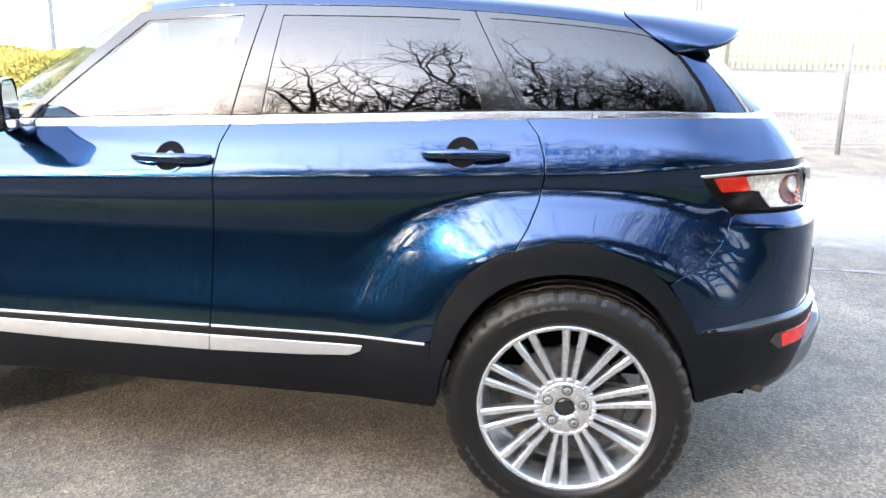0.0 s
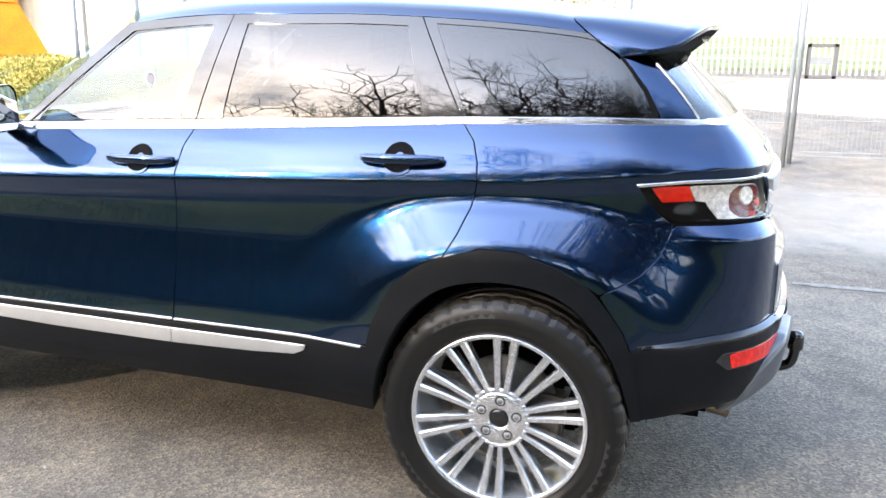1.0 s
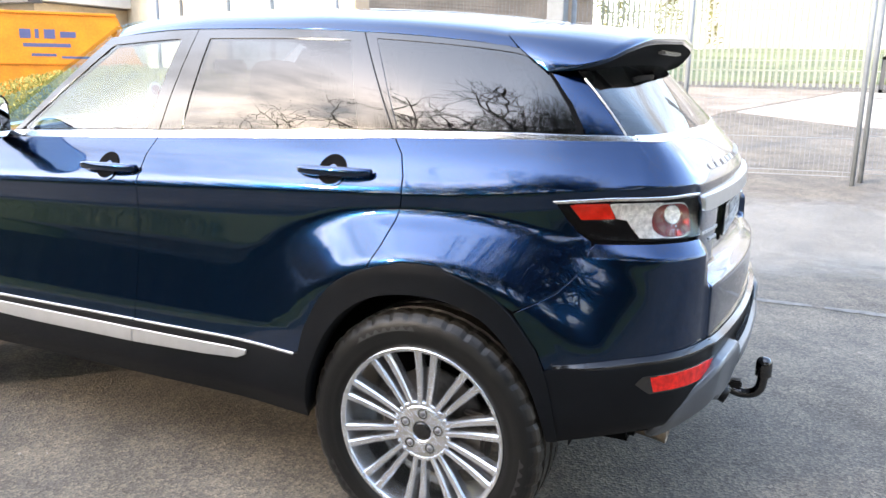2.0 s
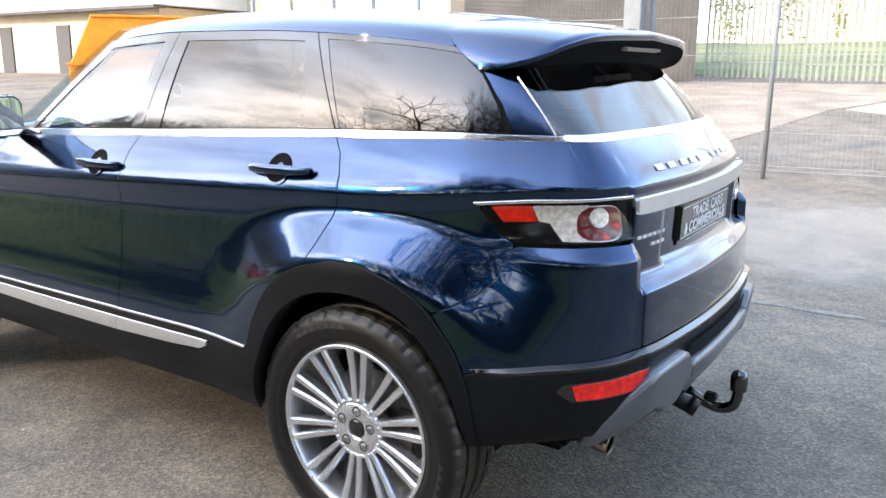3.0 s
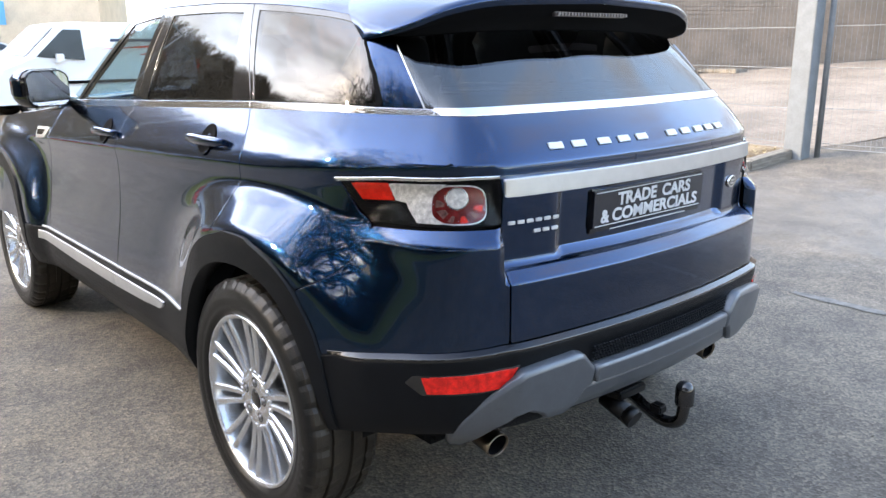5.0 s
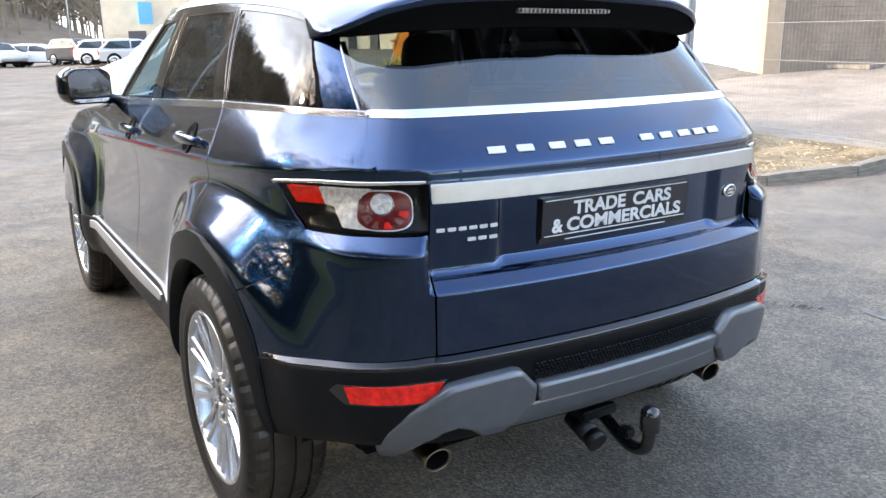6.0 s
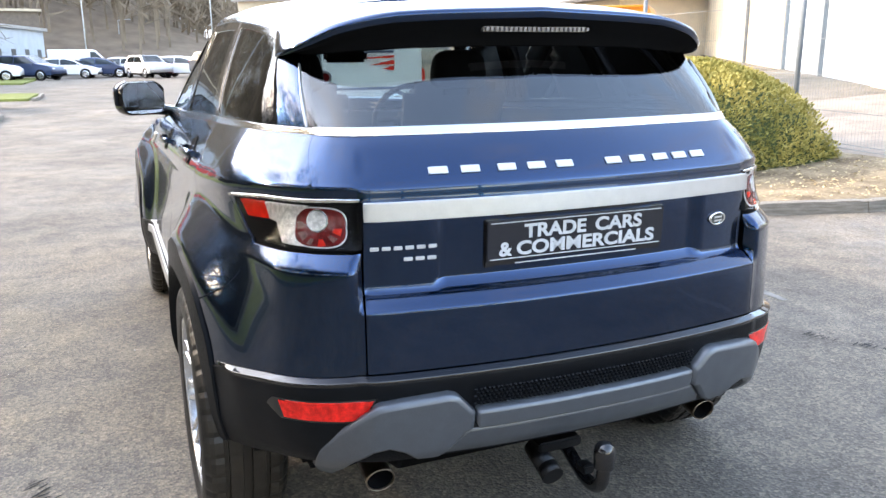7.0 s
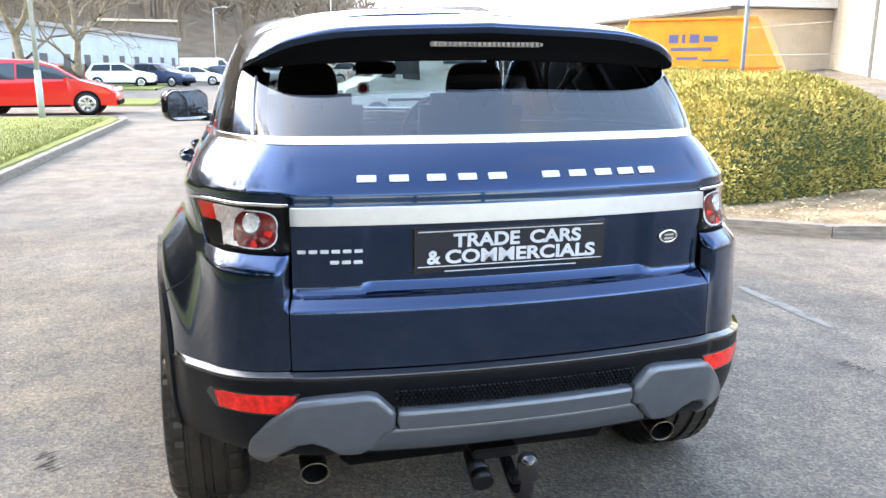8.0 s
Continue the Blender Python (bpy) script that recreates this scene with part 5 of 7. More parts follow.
# cabin
def seat(x, y, parent, wide=0.48):
    bm = bmesh.new()
    box(bm, x - 0.50, x, y - wide / 2, y + wide / 2, 0.62, 0.78, 0.05)
    box(bm, -0.07, 0.07, y - wide / 2, y + wide / 2, 0.0, 0.62 if wide < 0.6 else 0.46, 0.05, Matrix.Translation((x, 0, 0.68)) @ Matrix.Rotation(radians(14), 4, "Y"))
    s_ = part("seat", bm, CABIN, parent, "dark leather seat", True)
    for hy in ((y,) if wide < 0.6 else ()):
        bm = bmesh.new()
        bmesh.ops.create_uvsphere(bm, u_segments=24, v_segments=14, radius=1.0)
        for v in bm.verts:
            c = [math.copysign(abs(q) ** 0.55, q) for q in v.co]
            v.co = (x + 0.18 + 0.055 * c[0], hy + 0.125 * c[1] * (1 - 0.10 * c[2]), 1.335 + 0.085 * c[2])
        tube(bm, (x + 0.17, hy - 0.06, 1.18), (x + 0.17, hy - 0.06, 1.28), 0.006), tube(bm, (x + 0.17, hy + 0.06, 1.18), (x + 0.17, hy + 0.06, 1.28), 0.006)
        part("headrest", bm, CABIN, s_, "", True)


seat(-1.05, 0.37, car), seat(-1.05, -0.37, car), seat(-0.28, 0.0, car, 1.25)
bm = bmesh.new()
box(bm, -2.05, -1.62, -0.70, 0.70, 0.80, 1.10, 0.06)
part("dashboard", bm, CABIN, car, "", True)
bm = bmesh.new()
R_ = 0.185
pts = [Vector((-1.52 + 0.07 * math.sin(a), 0.37 + R_ * math.cos(a), 1.08 + R_ * 0.92 * math.sin(a))) for a in [2 * math.pi * k / 32 for k in range(33)]]
pipe(bm, pts[:-1] + [pts[0], pts[1]], 0.015, 6)
box(bm, -1.56, -1.50, 0.30, 0.44, 1.03, 1.11, 0.02)
box(bm, -1.535, -1.515, 0.20, 0.54, 1.06, 1.085, 0.005)
part("steering_wheel", bm, CABIN, car, "", True)
bm = bmesh.new()
box(bm, -1.42, -1.39, -0.10, 0.12, 1.365, 1.425, 0.015)
part("rear_view_mirror", bm, MATTBLACK, car)
bm = bmesh.new()
box(bm, -0.20, 0.42, -0.62, 0.62, 1.03, 1.055, 0.01)
part("parcel_shelf", bm, CABIN, car)
skin("pillar_lining", [(0.40, 0.04), (0.60, 0.04), (0.625, 1.0), (0.20, 1.0)], upper, CABIN, step=0.03, step2=0.1, depth=0.01, lift=-0.035)
lining = shape_mesh("roof_lining", [(-1.36, -0.95), (-1.38, 0), (-1.36, 0.95), (0.13, 0.95), (0.13, -0.95)], lambda x, a: roof(x, a) - np.array((0, 0, 0.035)), CABIN, 0.10, 0.1, flip=1.0)
lining.parent = car
bm = bmesh.new()
tube(bm, (0, 0, 0), (0.004, 0, 0), 0.036, 0.036, 24)
disc = part("windscreen_disc", bm, WHITE_PRINT, car, "small round paper disc on the windscreen")
disc.matrix_local = pose(-1.86, 0.022, 1.285, 0, 0, 0)
bm = bmesh.new()
tube(bm, (0, 0, 0), (0.003, 0, 0), 0.024, 0.024, 20)
ob = part("disc_print", bm, RED_DEEP, disc)
ob.location = (0.004, 0, 0)


# ---------------------------------------------------------------- the ground
RISE = 0.07


def ground_z(x, y):
    """Level round the car, climbing gently towards the yard behind the gates."""
    t = np.clip(np.asarray(y, float) - 3.5, 0, None)
    z = RISE * np.where(t < 1, t * t / 2, t - 0.5)
    return np.minimum(z, RISE * 40)


def asphalt():
    m = material("worn_asphalt", (0.13, 0.125, 0.118), 0.82)
    n, l = m.node_tree.nodes, m.node_tree.links
    b = n["Principled BSDF"]
    b.inputs["Specular IOR Level"].default_value = 0.25
    co = n.new("ShaderNodeTexCoord")
    def noise_n(scale, detail=5, rough=0.6):
        t = n.new("ShaderNodeTexNoise")
        t.inputs["Scale"].default_value, t.inputs["Detail"].default_value, t.inputs["Roughness"].default_value = scale, detail, rough
        l.new(co.outputs["Object"], t.inputs["Vector"])
        return t
    def ramp(src, stops):
        r = n.new("ShaderNodeValToRGB")
        while len(r.color_ramp.elements) < len(stops):
            r.color_ramp.elements.new(0.5)
        for e, (p, c) in zip(r.color_ramp.elements, stops):
            e.position, e.color = p, (*c, 1)
        l.new(src, r.inputs["Fac"])
        return r
    def mix(kind, a, c, fac=1.0):
        x = n.new("ShaderNodeMix")
        x.data_type, x.blend_type = "RGBA", kind
        x.inputs["Factor"].default_value = fac
        l.new(a, x.inputs["A"]), l.new(c, x.inputs["B"])
        return x.outputs["Result"]
    big = ramp(noise_n(0.55, 6, 0.6).outputs["Fac"], [(0.30, (0.105, 0.093, 0.080)), (0.5, (0.144, 0.128, 0.109)), (0.70, (0.190, 0.165, 0.136))])
    mid = ramp(noise_n(3.5, 6, 0.7).outputs["Fac"], [(0.35, (0.72, 0.72, 0.73)), (0.62, (1.15, 1.13, 1.10))])
    vor = n.new("ShaderNodeTexVoronoi")
    vor.inputs["Scale"].default_value = 105
    l.new(co.outputs["Object"], vor.inputs["Vector"])
    stones = ramp(vor.outputs["Color"], [(0.1, (0.42, 0.42, 0.43)), (0.55, (1.0, 0.98, 0.95)), (0.95, (1.95, 1.82, 1.66))])
    grit = ramp(noise_n(420, 3).outputs["Fac"], [(0.35, (0.65, 0.65, 0.65)), (0.65, (1.3, 1.3, 1.28))])
    sep, band, dn = n.new("ShaderNodeSeparateXYZ"), n.new("ShaderNodeMapRange"), n.new("ShaderNodeMath")
    l.new(co.outputs["Object"], sep.inputs["Vector"]), l.new(sep.outputs["Y"], band.inputs["Value"])
    band.inputs["From Min"].default_value, band.inputs["From Max"].default_value = -0.2, -1.6
    dn.operation = "MULTIPLY"
    dirt = ramp(noise_n(1.3, 6, 0.65).outputs["Fac"], [(0.36, (0.25, 0.25, 0.25)), (0.60, (1, 1, 1))])
    along, both = n.new("ShaderNodeMapRange"), n.new("ShaderNodeMath")
    along.inputs["From Min"].default_value, along.inputs["From Max"].default_value = -6.0, -2.0
    both.operation = "MULTIPLY"
    l.new(sep.outputs["X"], along.inputs["Value"]), l.new(along.outputs["Result"], both.inputs[0]), l.new(band.outputs["Result"], both.inputs[1])
    l.new(both.outputs["Value"], dn.inputs[0]), l.new(dirt.outputs["Color"], dn.inputs[1])
    brown = n.new("ShaderNodeMix")
    brown.data_type = "RGBA"
    brown.inputs["B"].default_value = (0.200, 0.166, 0.122, 1)
    l.new(dn.outputs["Value"], brown.inputs["Factor"]), l.new(big.outputs["Color"], brown.inputs["A"])
    c = mix("MULTIPLY", brown.outputs["Result"], mid.outputs["Color"])
    c = mix("MULTIPLY", c, stones.outputs["Color"], 0.65)
    c = mix("MULTIPLY", c, grit.outputs["Color"], 0.8)
    l.new(c, b.inputs["Base Color"])
    bump = n.new("ShaderNodeBump")
    bump.inputs["Strength"].default_value, bump.inputs["Distance"].default_value = 0.55, 0.005
    l.new(vor.outputs["Distance"], bump.inputs["Height"])
    l.new(bump.outputs["Normal"], b.inputs["Normal"])
    rr = ramp(noise_n(0.9, 5).outputs["Fac"], [(0.40, (0.72, 0.72, 0.72)), (0.6, (0.92, 0.92, 0.92))])
    # damp stretch before the gates
    wet, wsum, wmap, wmix, wspec = (n.new("ShaderNodeVectorMath"), n.new("ShaderNodeMath"), n.new("ShaderNodeMapRange"), n.new("ShaderNodeMix"), n.new("ShaderNodeMapRange"))
    shift = n.new("ShaderNodeMapping")
    shift.vector_type = "TEXTURE"
    shift.inputs["Location"].default_value, shift.inputs["Scale"].default_value = (1.2, 4.7, 0), (4.2, 1.7, 1)
    l.new(co.outputs["Object"], shift.inputs["Vector"]), l.new(shift.outputs["Vector"], wet.inputs[0])
    wet.operation, wsum.operation = "LENGTH", "MULTIPLY_ADD"
    wsum.inputs[1].default_value = 1.6
    l.new(noise_n(1.1, 6, 0.65).outputs["Fac"], wsum.inputs[0]), l.new(wet.outputs["Value"], wsum.inputs[2])
    wmap.inputs["From Min"].default_value, wmap.inputs["From Max"].default_value = 1.85, 1.35
    l.new(wsum.outputs["Value"], wmap.inputs["Value"]), l.new(wmap.outputs["Result"], wmix.inputs["Factor"])
    wmix.data_type = "FLOAT"
    l.new(rr.outputs["Color"], wmix.inputs["A"])
    wmix.inputs["B"].default_value = 0.38
    l.new(wmix.outputs["Result"], b.inputs["Roughness"])
    wspec.inputs["To Min"].default_value, wspec.inputs["To Max"].default_value = 0.25, 0.42
    l.new(wmap.outputs["Result"], wspec.inputs["Value"]), l.new(wspec.outputs["Result"], b.inputs["Specular IOR Level"])
    return m


def sheet(name, xs, ys, mat, lift=0.0, keep=None):
    gx, gy = np.meshgrid(xs, ys, indexing="ij")
    z = ground_z(gx, gy) + lift
    v = np.stack([gx, gy, z], -1).reshape(-1, 3)
    f = []
    for i in range(len(xs) - 1):
        for j in range(len(ys) - 1):
            if keep is None or keep((xs[i] + xs[i + 1]) / 2, (ys[j] + ys[j + 1]) / 2):
                a = i * len(ys) + j
                f.append((a, a + len(ys), a + len(ys) + 1, a + 1))
    return mesh_ob(name, v, f, mat)


ASPHALT = asphalt()
gx_ = np.concatenate([[-900, -300, -120, -60], np.arange(-40, 41, 2.0), [60, 120, 300, 900]])
gy_ = np.concatenate([[-900, -300, -100, -40, -20], np.arange(-10, 3, 2.0), np.arange(3.0, 6.01, 0.25), np.arange(7, 45, 2.0), [80, 300, 900]])
tagged(sheet("ground", gx_, gy_, ASPHALT), "worn grey asphalt car park", kind="structure")

# ---------------------------------------------------------------- materials of the surroundings
CONCRETE = material("concrete_kerb", (0.205, 0.183, 0.152), 0.85, 0, 0, 0.4, 0.35, 5, 0.4, 120)
GRASS = material("short_grass", (0.185, 0.205, 0.045), 0.9, 0, 0, 0.3, 0.45, 0.8, 0.6, 30, (0.125, 0.140, 0.036))
LITTER = material("leaf_litter_soil", (0.30, 0.235, 0.15), 0.95, 0, 0, 0.3, 0.5, 3.0, 0.8, 40, (0.12, 0.085, 0.05))
PAVER = material("pale_block_paving", (0.235, 0.192, 0.152), 0.88, 0, 0, 0.3, 0.25, 1.2, 0.25, 60)
CREAM = material("cream_render", (0.56, 0.48, 0.36), 0.85, 0, 0, 0.3, 0.10, 1.5, 0.15, 40)
WHITE_CLAD = material("white_cladding", (0.66, 0.66, 0.65), 0.6, 0, 0, 0.4, 0.06, 1.0)
PALE_BLUE = material("pale_blue_painted_door", (0.50, 0.64, 0.74), 0.55, 0, 0, 0.4, 0.06, 2.0)
BROWN = material("brown_shutter_paint", (0.21, 0.165, 0.128), 0.7, 0, 0, 0.4, 0.18, 1.5, 0.1, 30)
DARK_TRIM = material("dark_grey_trim", (0.05, 0.05, 0.055), 0.6)
ORANGE = material("orange_skip_paint", (0.62, 0.20, 0.008), 0.5, 0, 0, 0.4, 0.15, 3)
RED_PAINT = material("red_car_paint", (0.62, 0.010, 0.008), 0.3, 0, 0.8)
WHITE_PAINT = material("white_car_paint", (0.80, 0.80, 0.80), 0.35, 0, 0.6)
SILVER_PAINT = material("silver_car_paint", (0.52, 0.53, 0.54), 0.35, 0.5, 0.6)
NAVY_PAINT = material("navy_car_paint", (0.02, 0.04, 0.10), 0.35, 0.2, 0.6)
DARK_PAINT = material("dark_car_paint", (0.03, 0.03, 0.035), 0.35, 0.2, 0.6)
CAR_GLASS = material("dark_car_glass", (0.03, 0.04, 0.045), 0.05, 0, 0.5)
LIME = material("road_paint_white", (0.215, 0.204, 0.184), 0.85, 0, 0, 0.2, 0.35, 14, 0, 60, (0.12, 0.114, 0.105))
BARK = material("grey_brown_bark", (0.062, 0.052, 0.042), 0.95, 0, 0, 0.2, 0.4, 5, 0.6, 25)
FENCE = material("weathered_zinc", (0.25, 0.27, 0.225), 0.6, 0.1, 0, 0.5, 0.15, 3)
PALEWALL = material("pale_blue_grey_cladding", (0.36, 0.41, 0.47), 0.6, 0, 0, 0.4, 0.08, 1)
ROOFING = material("grey_roof_sheet", (0.28, 0.27, 0.26), 0.8, 0, 0, 0.3, 0.15, 1)
LILAC_CLAD = material("grey_lilac_cladding", (0.34, 0.34, 0.36), 0.6, 0, 0, 0.4, 0.08, 1)
DULL_WIRE = material("dull_wire", (0.26, 0.27, 0.27), 0.65, 0.0, 0, 0.3, 0.1, 10)
# buff brick darkened: the wall's shade is put into its colour
SHADED_BUFF = material("shaded_buff_brick", (0.16, 0.13, 0.105), 0.9, 0, 0, 0.3, 0.12, 3, 0.2, 40)
PALE_STEEL = material("pale_grey_lamp_steel", (0.40, 0.42, 0.42), 0.55, 0.1, 0, 0.4, 0.12, 4)
BUFF = material("buff_brick", (0.36, 0.28, 0.20), 0.9, 0, 0, 0.3, 0.08, 9, 0.3, 60)
gz = lambda x, y: float(ground_z(x, y))


def filled(name, poly, mat, lift, step=0.5, rough_z=0.0, kind="structure", label=""):
    """A level piece of ground over the sheet, with a skirt."""
    def surf(x, y):
        z = ground_z(x, y) + lift
        if rough_z:
            z = z + rough_z * np.array([noise.noise(Vector((a * 1.3, b * 1.3, 0))) for a, b in zip(x, y)])
        return np.stack([x, y, z], -1)
    ob = shape_mesh(name, poly, surf, mat, step, step, depth=max(0.02, lift + 0.03))
    return tagged(ob, label, kind=kind)


# white bay line, broken and worn
bm = bmesh.new()
rl = random.Random(41)
for x0, x1 in ((-1.75, -0.88), (0.05, 0.62), (0.66, 1.05), (1.12, 1.78), (1.85, 2.7), (2.85, 3.9), (4.1, 5.6)):
    n = max(4, int((x1 - x0) / 0.035))
    for sd in (-1, 1):              # two worn halves with ragged outer edges
        row = []
        for k in range(n + 1):
            x = x0 + (x1 - x0) * k / n
            fade = 0.45 + 0.55 * min(1.0, 3.0 * min(k, n - k) / n + 0.25)
            y = 2.44 - 0.01 * x
            row.append((bm.verts.new((x, y, 0.004)), bm.verts.new((x, y + sd * (0.040 + rl.uniform(-0.010, 0.006)) * fade, 0.004))))
        for (p, q), (r, t) in zip(row, row[1:]):
            bm.faces.new((p, r, t, q) if sd > 0 else (q, t, r, p))
tagged(part("road_marking", bm, LIME, None), "worn white painted bay line", kind="structure")

# kerbs of separate stones
def kerb(name, path, label, width=0.125, high=0.105, stone=0.92, inward=1):
    root = empty(name)
    tagged(root, label, kind="structure")
    pts = [np.array(p, float) for p in path]
    seg = [np.linalg.norm(b - a) for a, b in zip(pts, pts[1:])]
    cum = np.concatenate([[0], np.cumsum(seg)])
    n = int(cum[-1] / stone)
    me = None
    bm = bmesh.new()
    box(bm, -0.5, 0.5, 0, 1, -0.4, 1, 0.0)
    bmesh.ops.bevel(bm, geom=[e for e in bm.edges if all(abs(v.co.z - 1) < 1e-6 for v in e.verts)], offset=0.06, segments=2, affect="EDGES")
    me = bpy.data.meshes.new("kerb_stone")
    bm.to_mesh(me)
    bm.free()
    me.materials.append(CONCRETE)
    for k in range(min(n, 120)):
        a = np.array([np.interp(k * stone, cum, [p[i] for p in pts]) for i in (0, 1)])
        b = np.array([np.interp((k + 1) * stone, cum, [p[i] for p in pts]) for i in (0, 1)])
        d = b - a
        L = np.linalg.norm(d)
        za, zb = gz(*a), gz(*b)
        ang = math.atan2(d[1], d[0])
        m = Matrix.Translation(((a[0] + b[0]) / 2, (a[1] + b[1]) / 2, (za + zb) / 2)) @ Matrix.Rotation(ang, 4, "Z") @ Matrix.Rotation(-math.atan2(zb - za, L), 4, "Y") @ Matrix.Diagonal((L - 0.008, inward * width, high, 1))
        shared("kerb_stone", me, root, m)
    return root


KERB = [(-1.95, 6.62), (-1.90, 6.2), (-2.02, 5.6), (-2.25, 5.05), (-2.58, 4.45), (-2.95, 3.9), (-3.35, 3.42), (-3.9, 3.05), (-4.6, 2.82), (-5.5, 2.7), (-9, 2.6), (-20, 2.55), (-36, 2.5)]
kerb("kerb_bed", KERB, "curved pale concrete kerb round a planting bed", inward=-1)
bed_edge = [(-2.05, 6.6), (-2.02, 6.2), (-2.14, 5.65), (-2.37, 5.12), (-2.69, 4.53), (-3.06, 4.0), (-3.44, 3.53), (-3.96, 3.17), (-4.64, 2.95), (-5.5, 2.83), (-9, 2.73), (-12, 2.7), (-12, 6.9), (-5, 6.8)]
filled("planting_bed", bed_edge, LITTER, 0.085, 0.15, 0.03, label="bare soil bed strewn with pale dry leaves")
rnd = random.Random(4)
bm = bmesh.new()
for k in range(2600):
    x, y = rnd.uniform(-6.5, -2.1), rnd.uniform(2.9, 6.5)
    if not inside(np.array([x]), np.array([y]), bed_edge)[0]:
        continue
    a, s = rnd.uniform(0, 6.3), rnd.uniform(0.012, 0.032)
    z = gz(x, y) + 0.10 + 0.03 * noise.noise(Vector((x * 1.3, y * 1.3, 0)))
    d = [(-s, 0), (0, -s * 0.45), (s, 0), (0, s * 0.45)]
    bm.faces.new([bm.verts.new((x + u * math.cos(a) - w * math.sin(a), y + u * math.sin(a) + w * math.cos(a), z + rnd.uniform(0, 0.02))) for u, w in d])
tagged(part("dry_leaves", bm, material("dry_leaf", (0.42, 0.33, 0.19), 0.8, 0, 0, 0.3, 0.5, 12), None), "pale dry leaves lying on soil", "leaves", kind="stuff")
GK = [(36, -4.9), (8, -4.4), (0, -4.1), (-8.4, -3.62), (-14, -3.55), (-19.6, -3.46), (-20.3, -3.8), (-20.6, -4.6), (-21.0, -10), (-21.4, -16)]
kerb("kerb_verge", GK, "concrete kerb along a grass verge", inward=-1)
filled("grass_verge", [(36, -5.0), (8, -4.52), (0, -4.22), (-8.4, -3.74), (-14, -3.67), (-19.6, -3.58), (-20.2, -3.9), (-20.5, -4.7), (-20.9, -10), (-21.3, -16), (-21.3, -60), (-13.0, -60), (-9.5, -6.2), (-6.0, -5.5), (36, -6.4)], GRASS, 0.09, 0.8, 0.03, label="short green grass verge")
filled("shrub_bed", [(36, -7.4), (-8.4, -6.9), (-11.5, -60), (36, -60)], material("dark_woodland_soil", (0.075, 0.058, 0.040), 0.95, 0, 0, 0.3, 0.5, 2.0, 0.6, 30), 0.06, 0.9, 0.04, label="dark soil under bare trees")
rnd = random.Random(9)
bm = bmesh.new()
for k in range(26000):
    x = -20 + 16 * rnd.random() ** 0.7
    y = -3.8 - 6 * rnd.random() ** 1.6
    if not inside(np.array([x]), np.array([y]), [(0, -4.25), (-8.4, -3.76), (-14, -3.69), (-19.6, -3.6), (-20.5, -4.7), (-20.9, -10), (-12.3, -10), (-9.6, -6.2), (-6, -5.5), (0, -5.6)])[0]:
        continue
    h, a, w = rnd.uniform(0.02, 0.055), rnd.uniform(0, 6.3), 0.006
    dx, dy = rnd.uniform(-0.02, 0.02), rnd.uniform(-0.02, 0.02)
    z = 0.10
    bm.faces.new([bm.verts.new(p) for p in ((x - w * math.cos(a), y - w * math.sin(a), z), (x + w * math.cos(a), y + w * math.sin(a), z), (x + dx, y + dy, z + h))])
tagged(part("grass_blades", bm, GRASS, None), "short green grass blades on a verge", "grass", kind="stuff")
kerb("kerb_island", [(-28.0, -3.4), (-29, -3.3), (-33, -3.4)], "kerb of a grass island", inward=-1)
filled("grass_island", [(-28.2, -3.5), (-33, -3.5), (-34, -16), (-29.5, -16)], GRASS, 0.09, 0.8, 0.02, label="green grass island between roads")
filled("grass_far", [(-48, -5.2), (-62, -5.2), (-64, -18), (-50, -18)], GRASS, 0.09, 1.5, 0.02, label="green grass strip by the far car park")
filled("block_apron", [(-1.72, 8.0), (-0.75, 13.7), (1.5, 19.2), (-4.9, 19.4), (-8.6, 13.2), (-9.5, 8.5), (-4.5, 6.9), (-2.2, 6.75)], PAVER, 0.012, 0.6, label="pale block paved apron before the workshop")
filled("pale_yard", [(-0.50, 13.9), (1.52, 18.9), (24, 18.8), (24, 9.0), (5.2, 11.4), (1.6, 12.3)], material("pale_concrete_yard", (0.33, 0.29, 0.245), 0.9, 0, 0, 0.3, 0.2, 0.8), 0.010, 0.8, label="pale concrete yard")
filled("grass_bank", [(-20, 21.5), (40, 21.5), (40, 60), (-20, 60)], material("dry_pale_grass", (0.135, 0.155, 0.075), 0.95, 0, 0, 0.3, 0.3, 0.6), 0.05, 2.0, 0.1, label="grass beyond the security fence")

# ---------------------------------------------------------------- hedge
hx0, hx1, hy0, hy1 = -9.5, -4.05, 3.75, 6.45
rnd = random.Random(21)


def hedge_top(x, y):
    u, w = (2 * x - hx0 - hx1) / (hx1 - hx0), (2 * y - hy0 - hy1) / (hy1 - hy0)
    e = max(0.0, 1 - abs(u) ** 6) ** 0.5 * max(0.0, 1 - abs(w) ** 3.2) ** 0.5
    return 1.13 * e * (1 + 0.10 * noise.noise(Vector((x * 1.1, y * 1.1, 3))))


# dark core: the shade between the leaves is put into its colour
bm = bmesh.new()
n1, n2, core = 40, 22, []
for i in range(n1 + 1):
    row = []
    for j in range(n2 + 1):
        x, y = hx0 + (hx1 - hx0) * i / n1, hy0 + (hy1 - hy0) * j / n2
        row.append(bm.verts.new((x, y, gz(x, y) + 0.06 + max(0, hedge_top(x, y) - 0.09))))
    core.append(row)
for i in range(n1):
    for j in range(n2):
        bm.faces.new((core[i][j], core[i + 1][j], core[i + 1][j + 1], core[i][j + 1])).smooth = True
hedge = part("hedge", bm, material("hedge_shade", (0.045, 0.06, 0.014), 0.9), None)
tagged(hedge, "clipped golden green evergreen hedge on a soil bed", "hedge")
